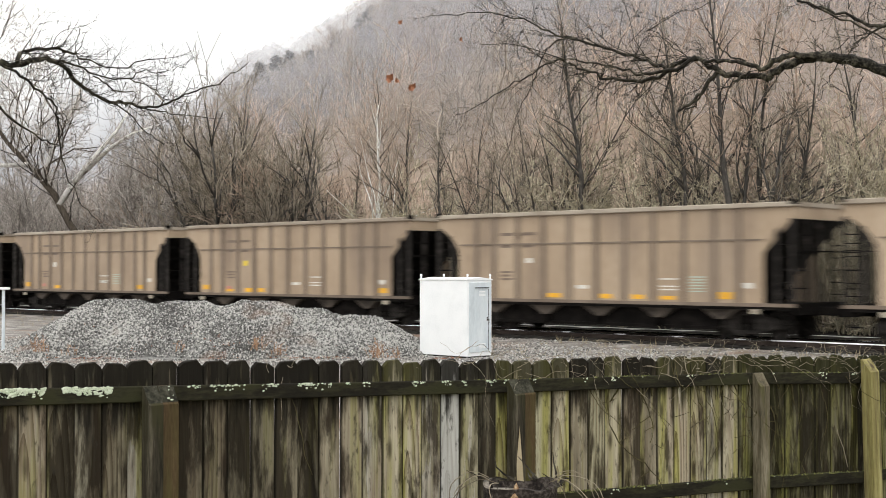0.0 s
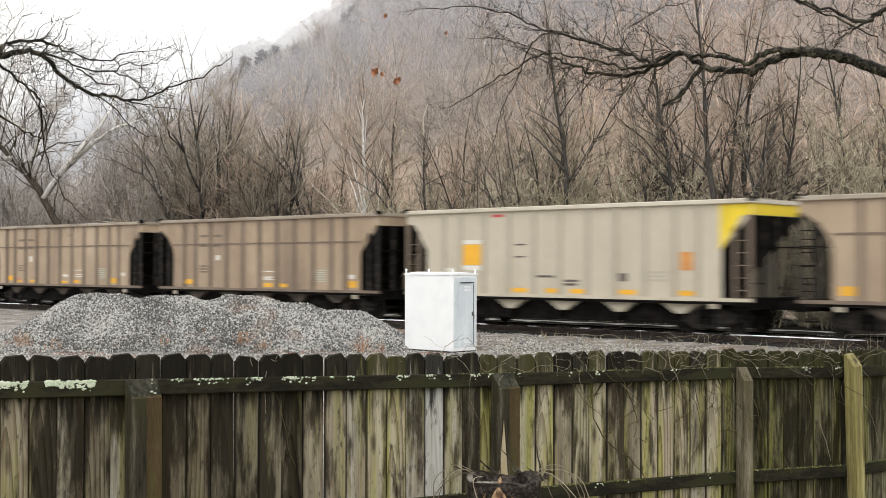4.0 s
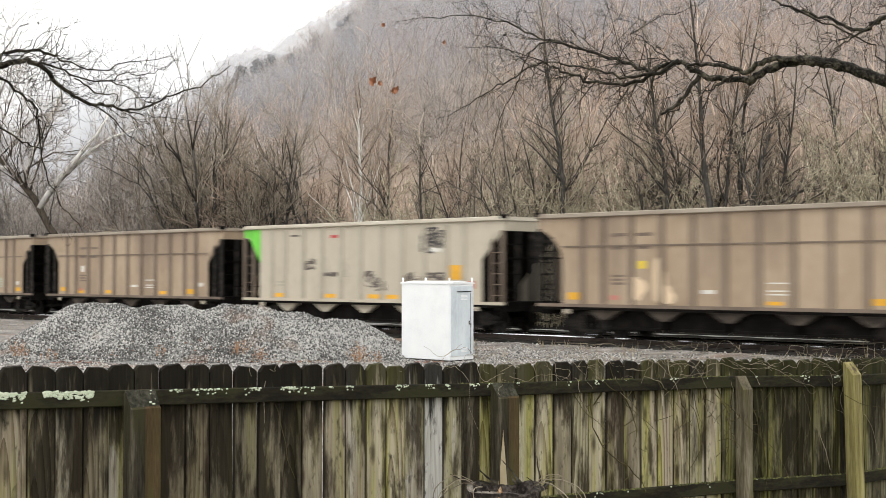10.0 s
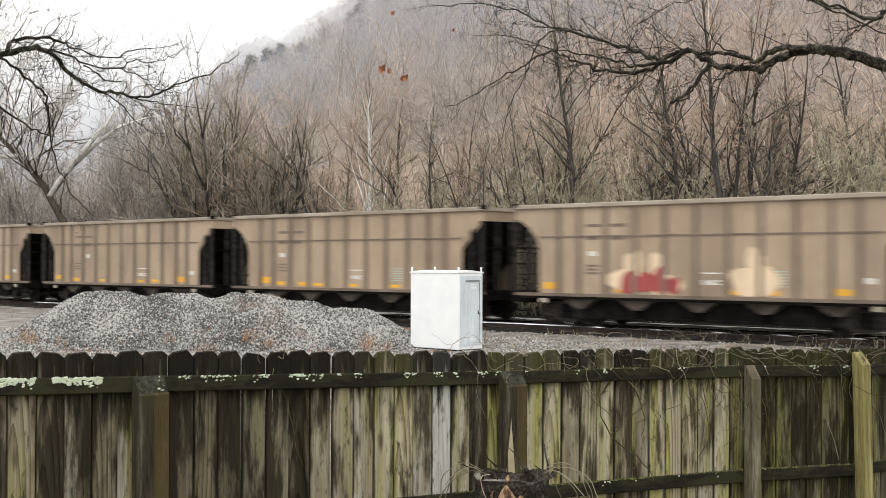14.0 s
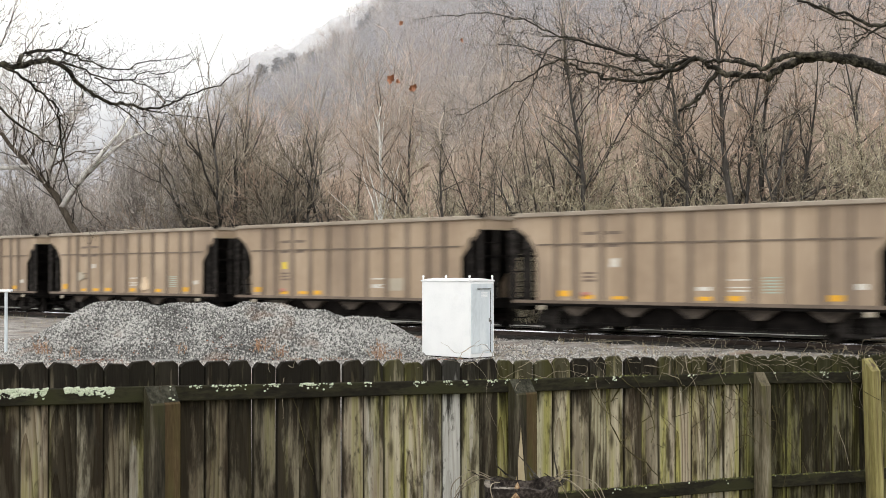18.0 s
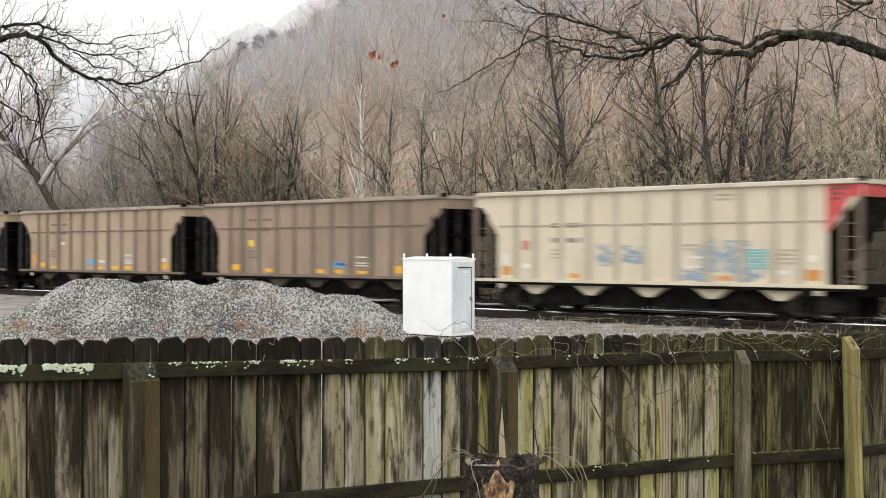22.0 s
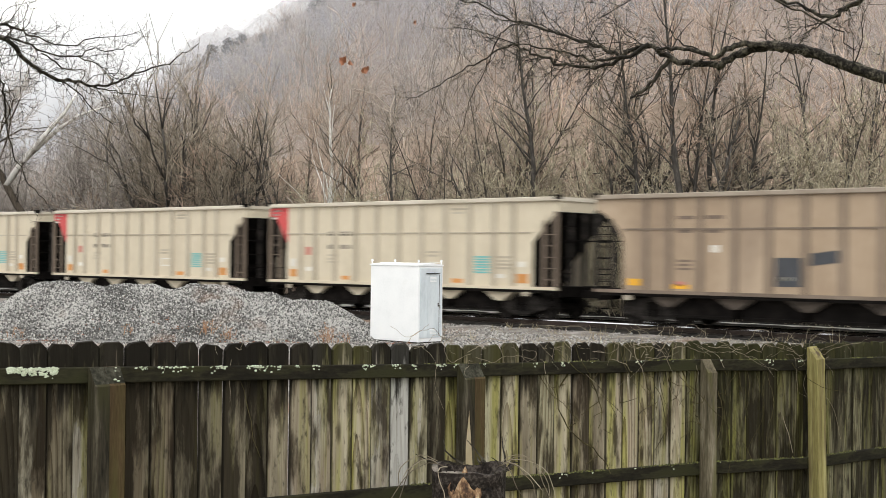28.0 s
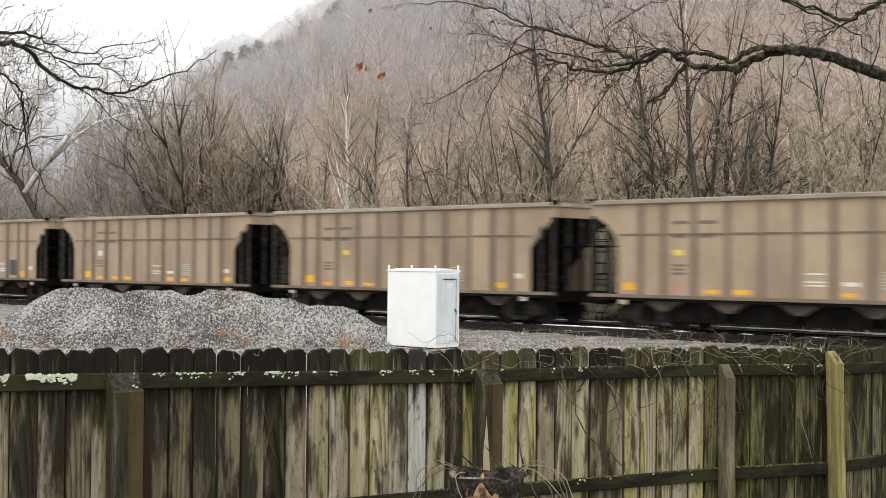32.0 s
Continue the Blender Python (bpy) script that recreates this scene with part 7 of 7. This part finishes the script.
def dress(k, car, style):
    """What sets single cars apart."""
    if style in ("brown", "dark"):
        brown_marks(car, k, style)
    if k == 3:
        tagged(car, "grey-beige hopper car with an orange panel and yellow end")
        corner(car, 1, LEMON, "bright yellow corner", True)
        mark(car, "orange_panel", -4.2, -3.22, 0.95, 1.65, YELLOW, "orange panel")
        mark(car, "white_band", -4.2, -3.22, 1.67, 1.8, WHITEP, "white band")
        mark(car, "white_band", -4.2, -3.22, 0.77, 0.93, WHITEP, "white band")
        mark(car, "orange_mark", 4.5, 4.95, 0.8, 1.35, ORANGE)
        mark(car, "white_label", -5.0, -4.65, 0.62, 0.85, WHITEP)
        mark(car, "dark_stencil", 2.3, 2.6, 0.45, 0.7, FAINT)
        stencils(car, -1.9, -1.4, 1.6, 2, FAINT, 0.05, 0.35)
        stencils(car, -0.95, -0.25, 0.55, 1, FAINT)
        stencils(car, 0.15, 0.75, 0.42, 2, FAINT)
        stencils(car, 3.4, 4.1, 0.7, 3, GREYRIB)
        mark(car, "red_mark", -2.9, -2.4, 2.55, 2.64, REDP)
        for x in (-5.0, -2.0, -0.6, 0.4, 2.3, 4.45):
            mark(car, "yellow_reflector", x, x + 0.62, 0.05, 0.2, YELLOW, "yellow reflective patch")
    elif k == 7:
        tagged(car, "grey-beige hopper car with a green corner and black graffiti")
        corner(car, -1, GREENP, "bright green corner")
        for n, (x, z, w, h) in enumerate(((-2.9, 1.35, 0.3, 0.22), (-2.0, 1.25, 0.25, 0.3), (-0.9, 1.2, 0.2, 0.35), (-1.7, 0.95, 0.35, 0.06), (0.55, 0.75, 0.36, 0.28), (1.0, 0.55, 0.3, 0.2), (2.7, 0.7, 0.4, 0.3), (3.7, 0.85, 0.5, 0.12))):
            scribble(car, "graffiti", x, z, w, h, GREYRIB if n in (1, 2) else FAINT, "smeared dark graffiti", n, 11)
        for n, (x, z, w, h) in enumerate(((3.5, 2.3, 0.36, 0.25), (3.35, 2.0, 0.3, 0.3), (3.9, 2.15, 0.25, 0.3))):
            scribble(car, "graffiti", x, z, w, h, BLACKP, "black graffiti", n + 10, 16)
        mark(car, "white_smear", 3.25, 4.05, 1.72, 1.86, WHITEP)
        mark(car, "orange_panel", 4.45, 4.98, 0.75, 1.25, YELLOW, "orange panel")
        mark(car, "white_label", 3.8, 4.15, 0.35, 0.55, WHITEP)
        mark(car, "white_label", 2.4, 2.9, 0.26, 0.32, WHITEP)
        mark(car, "pink_label", 5.25, 5.6, 0.45, 0.7, PINK)
        mark(car, "red_mark", -1.7, -1.3, 2.3, 2.42, REDP)
        mark(car, "dark_stencil", -4.0, -3.5, 2.4, 2.46, FAINT)
        stencils(car, -4.9, -4.3, 0.6, 2, GREYRIB)
        for x in (-4.95, -2.0, 0.35, 1.3, 2.35):
            mark(car, "yellow_reflector", x, x + 0.6, 0.05, 0.2, YELLOW, "yellow reflective patch")
        mark(car, "yellow_reflector", 4.42, 5.3, 0.05, 0.2, YELLOW, "yellow reflective patch")
    elif k == 8:
        tagged(car, "tan-brown hopper car with peach graffiti near the sill")
        x = -3.0
        for n, (dx, z, w, h) in enumerate(((0, 0.5, 0.26, 0.34), (0.75, 0.75, 0.24, 0.6), (0.95, 0.3, 0.34, 0.28))):
            blob(car, "graffiti", x + dx, z, w, h, PEACH, "peach spray paint", n + 20)
    elif k == 11:
        tagged(car, "tan-brown hopper car with red and peach graffiti")
        for n, (x, z, w, h) in enumerate(((-2.75, 0.45, 0.4, 0.32), (-2.2, 0.8, 0.3, 0.6), (-1.35, 0.7, 0.24, 0.65), (-0.85, 0.3, 0.4, 0.3))):
            blob(car, "graffiti", x, z, w, h, PEACH, "peach spray paint", n + 30)
        for n, (x, z, w, h) in enumerate(((-2.25, 0.35, 0.45, 0.34), (-1.75, 0.36, 0.4, 0.3), (-1.25, 0.42, 0.3, 0.42), (-0.8, 0.3, 0.3, 0.25))):
            blob(car, "graffiti", x, z, w, h, ROSE, "dark red spray paint", n + 40)
        for n, (x, z, w, h) in enumerate(((1.55, 0.5, 0.36, 0.38), (2.0, 0.9, 0.26, 0.55), (2.4, 0.45, 0.34, 0.42), (2.0, 0.25, 0.55, 0.25))):
            blob(car, "graffiti", x, z, w, h, PEACH, "peach spray paint", n + 50)
    elif k == 12:
        tagged(car, "tan-brown hopper car with small pale paint patches")
        blob(car, "graffiti", -4.0, 0.75, 0.3, 0.2, RIBCREAM, "pale paint patch", 71)
        blob(car, "graffiti", 1.5, 0.4, 0.3, 0.3, PEACH, "peach spray paint", 72)
    elif k == 13:
        tagged(car, "tan-brown hopper car with a whitewashed patch")
        mark(car, "white_patch", 2.3, 3.0, 0.25, 0.7, RIBCREAM, "whitewashed patch")
    elif k in (15, 16):
        tagged(car, "tan-brown hopper car with a pale blue patch")
        mark(car, "blue_patch", -0.7 if k == 15 else 1.2, -0.1 if k == 15 else 1.8, 0.26, 0.52, BLUEP, "pale blue paint patch")
        if k == 15:
            mark(car, "orange_patch", -5.75, -5.3, 0.2, 0.75, ORANGE)
    elif k == 17:
        tagged(car, "cream ribbed hopper car with a red corner and blue graffiti")
        corner(car, 1, REDP, "faded red corner", True)
        for n, (x, z, w, h) in enumerate(((-1.5, 0.8, 0.3, 0.34), (-0.5, 0.8, 0.36, 0.26), (2.1, 0.8, 0.35, 0.45), (2.5, 0.55, 0.5, 0.5), (3.0, 0.75, 0.5, 0.45), (1.7, 0.2, 0.4, 0.14), (3.5, 0.5, 0.4, 0.45))):
            scribble(car, "graffiti", x, z, w, h, GREYBLUE, "thin blue-grey graffiti", n + 60, 14)
    elif k in (19, 20, 21):
        tagged(car, "cream ribbed hopper car with a faded red corner")
        corner(car, -1, REDP, "faded red corner")
    elif k == 22:
        tagged(car, "tan-brown hopper car with slate-dark painted-over patches")
        mark(car, "slate_patch", -0.9, -0.12, 0.2, 1.0, SLATE, "slate-grey painted-over patch")
        mark(car, "slate_patch", 0.15, 0.95, 0.78, 1.12, SLATE, "slate-grey painted-over patch", 0.12)
        mark(car, "slate_patch", 3.45, 4.1, 0.15, 0.9, SLATE, "slate-grey painted-over patch")


STYLES = {3: "grey", 7: "grey", 17: "cream", 19: "cream", 20: "cream", 21: "cream", 15: "brown", 16: "dark", 18: "dark"}
TRAIN = []


def build_train():
    made = {}
    for k in range(-4, 28):
        style = STYLES.get(k, "brown")
        m = TRACK @ Matrix.Translation((travelled(0) + (k + 0.5) * CAR, 0, 0))
        if style not in made:
            made[style] = car_template(style)
        TRAIN.append((k, style, m))
    first = dict(made)
    cars = []
    for k, style, m in TRAIN:
        if style in first and k not in (3, 7, 8, 11, 12, 13, 15, 16, 17, 19, 20, 21, 22):
            car = first.pop(style)
            car.matrix_basis = m
        else:
            car = copy_thing(made[style], m)
        cars.append((k, car))
    for style, spare in first.items():
        for o in (*spare.children_recursive, spare):
            bpy.data.objects.remove(o)
    TRAIN[:] = cars
    for k, car in TRAIN:
        dress(k, car, STYLES.get(k, "brown"))


build_train()

build_growth()
build_gravel()
build_pile()


def build_weeds():
    """Dry russet weeds at the foot of the gravel pile."""
    rnd = random.Random(8)
    for x, y, n, h in ((-4.9, 33.75, 16, 0.42), (-4.3, 33.6, 9, 0.3), (-1.75, 33.8, 18, 0.5), (-1.3, 33.7, 8, 0.3), (-10.6, 33.9, 14, 0.4), (-9.8, 33.6, 8, 0.28), (-6.9, 33.6, 7, 0.25)):
        w = Mesh()
        for k in range(n):
            a = wander(rnd, (rnd.gauss(0, 0.12), rnd.gauss(0, 0.08), -0.03), (rnd.gauss(0, 0.3), rnd.gauss(0, 0.3), 1), h * rnd.uniform(0.5, 1.2), 4, 0.2)
            w.tube(a, [0.008, 0.008, 0.007, 0.006, 0.004], 3)
            for b in range(3):
                q = a[rnd.randrange(2, 5)]
                w.tube([q, q + Vector((rnd.gauss(0, 0.05), rnd.gauss(0, 0.04), rnd.uniform(0.0, 0.06)))], [0.008, 0.004], 3)
        tagged(part("dry_weed", w, RUSSET, m=pose(x, y, max(0.0, pile_z(x, y)) + ground_z(x, y))), "clump of dry russet weeds beside the gravel pile", "weeds", "dry weeds by the pile")


RUSSET = material("dry_russet_stalks", [(0.22, 0.11, 0.055), (0.36, 0.20, 0.11), (0.48, 0.31, 0.19)], 3, 0.9, bump=0, fine=10, island=0.5)
build_weeds()
build_track()


def motions():
    for k, car in TRAIN:
        walk(car, [(t, TRACK @ Matrix.Translation((travelled(t) + (k + 0.5) * CAR, 0, 0))) for t in range(33)])
        for truck in car.children:
            if not truck.name.startswith("truck"):
                continue
            for wheels in truck.children:
                if not wheels.name.startswith("wheelset"):
                    continue
                x = wheels.matrix_basis.translation.x
                # the wheels roll while their car is anywhere near the view
                ends = [t / 30 for t in range(0, 961) if -48 < travelled(t / 30) + (k + 0.5) * CAR < 27]
                if not ends:
                    continue
                turn = {t: math.degrees(travelled(t) / 0.42) for t in ends}
                rows = [(t, pose(x, 0, 0.42, 0, turn[t], 0)) for t in ends]
                if ends[0] > 0:
                    rows.insert(0, (0, rows[0][1]))
                if ends[-1] < 32:
                    rows.append((32, rows[-1][1]))
                walk(wheels, rows)


motions()
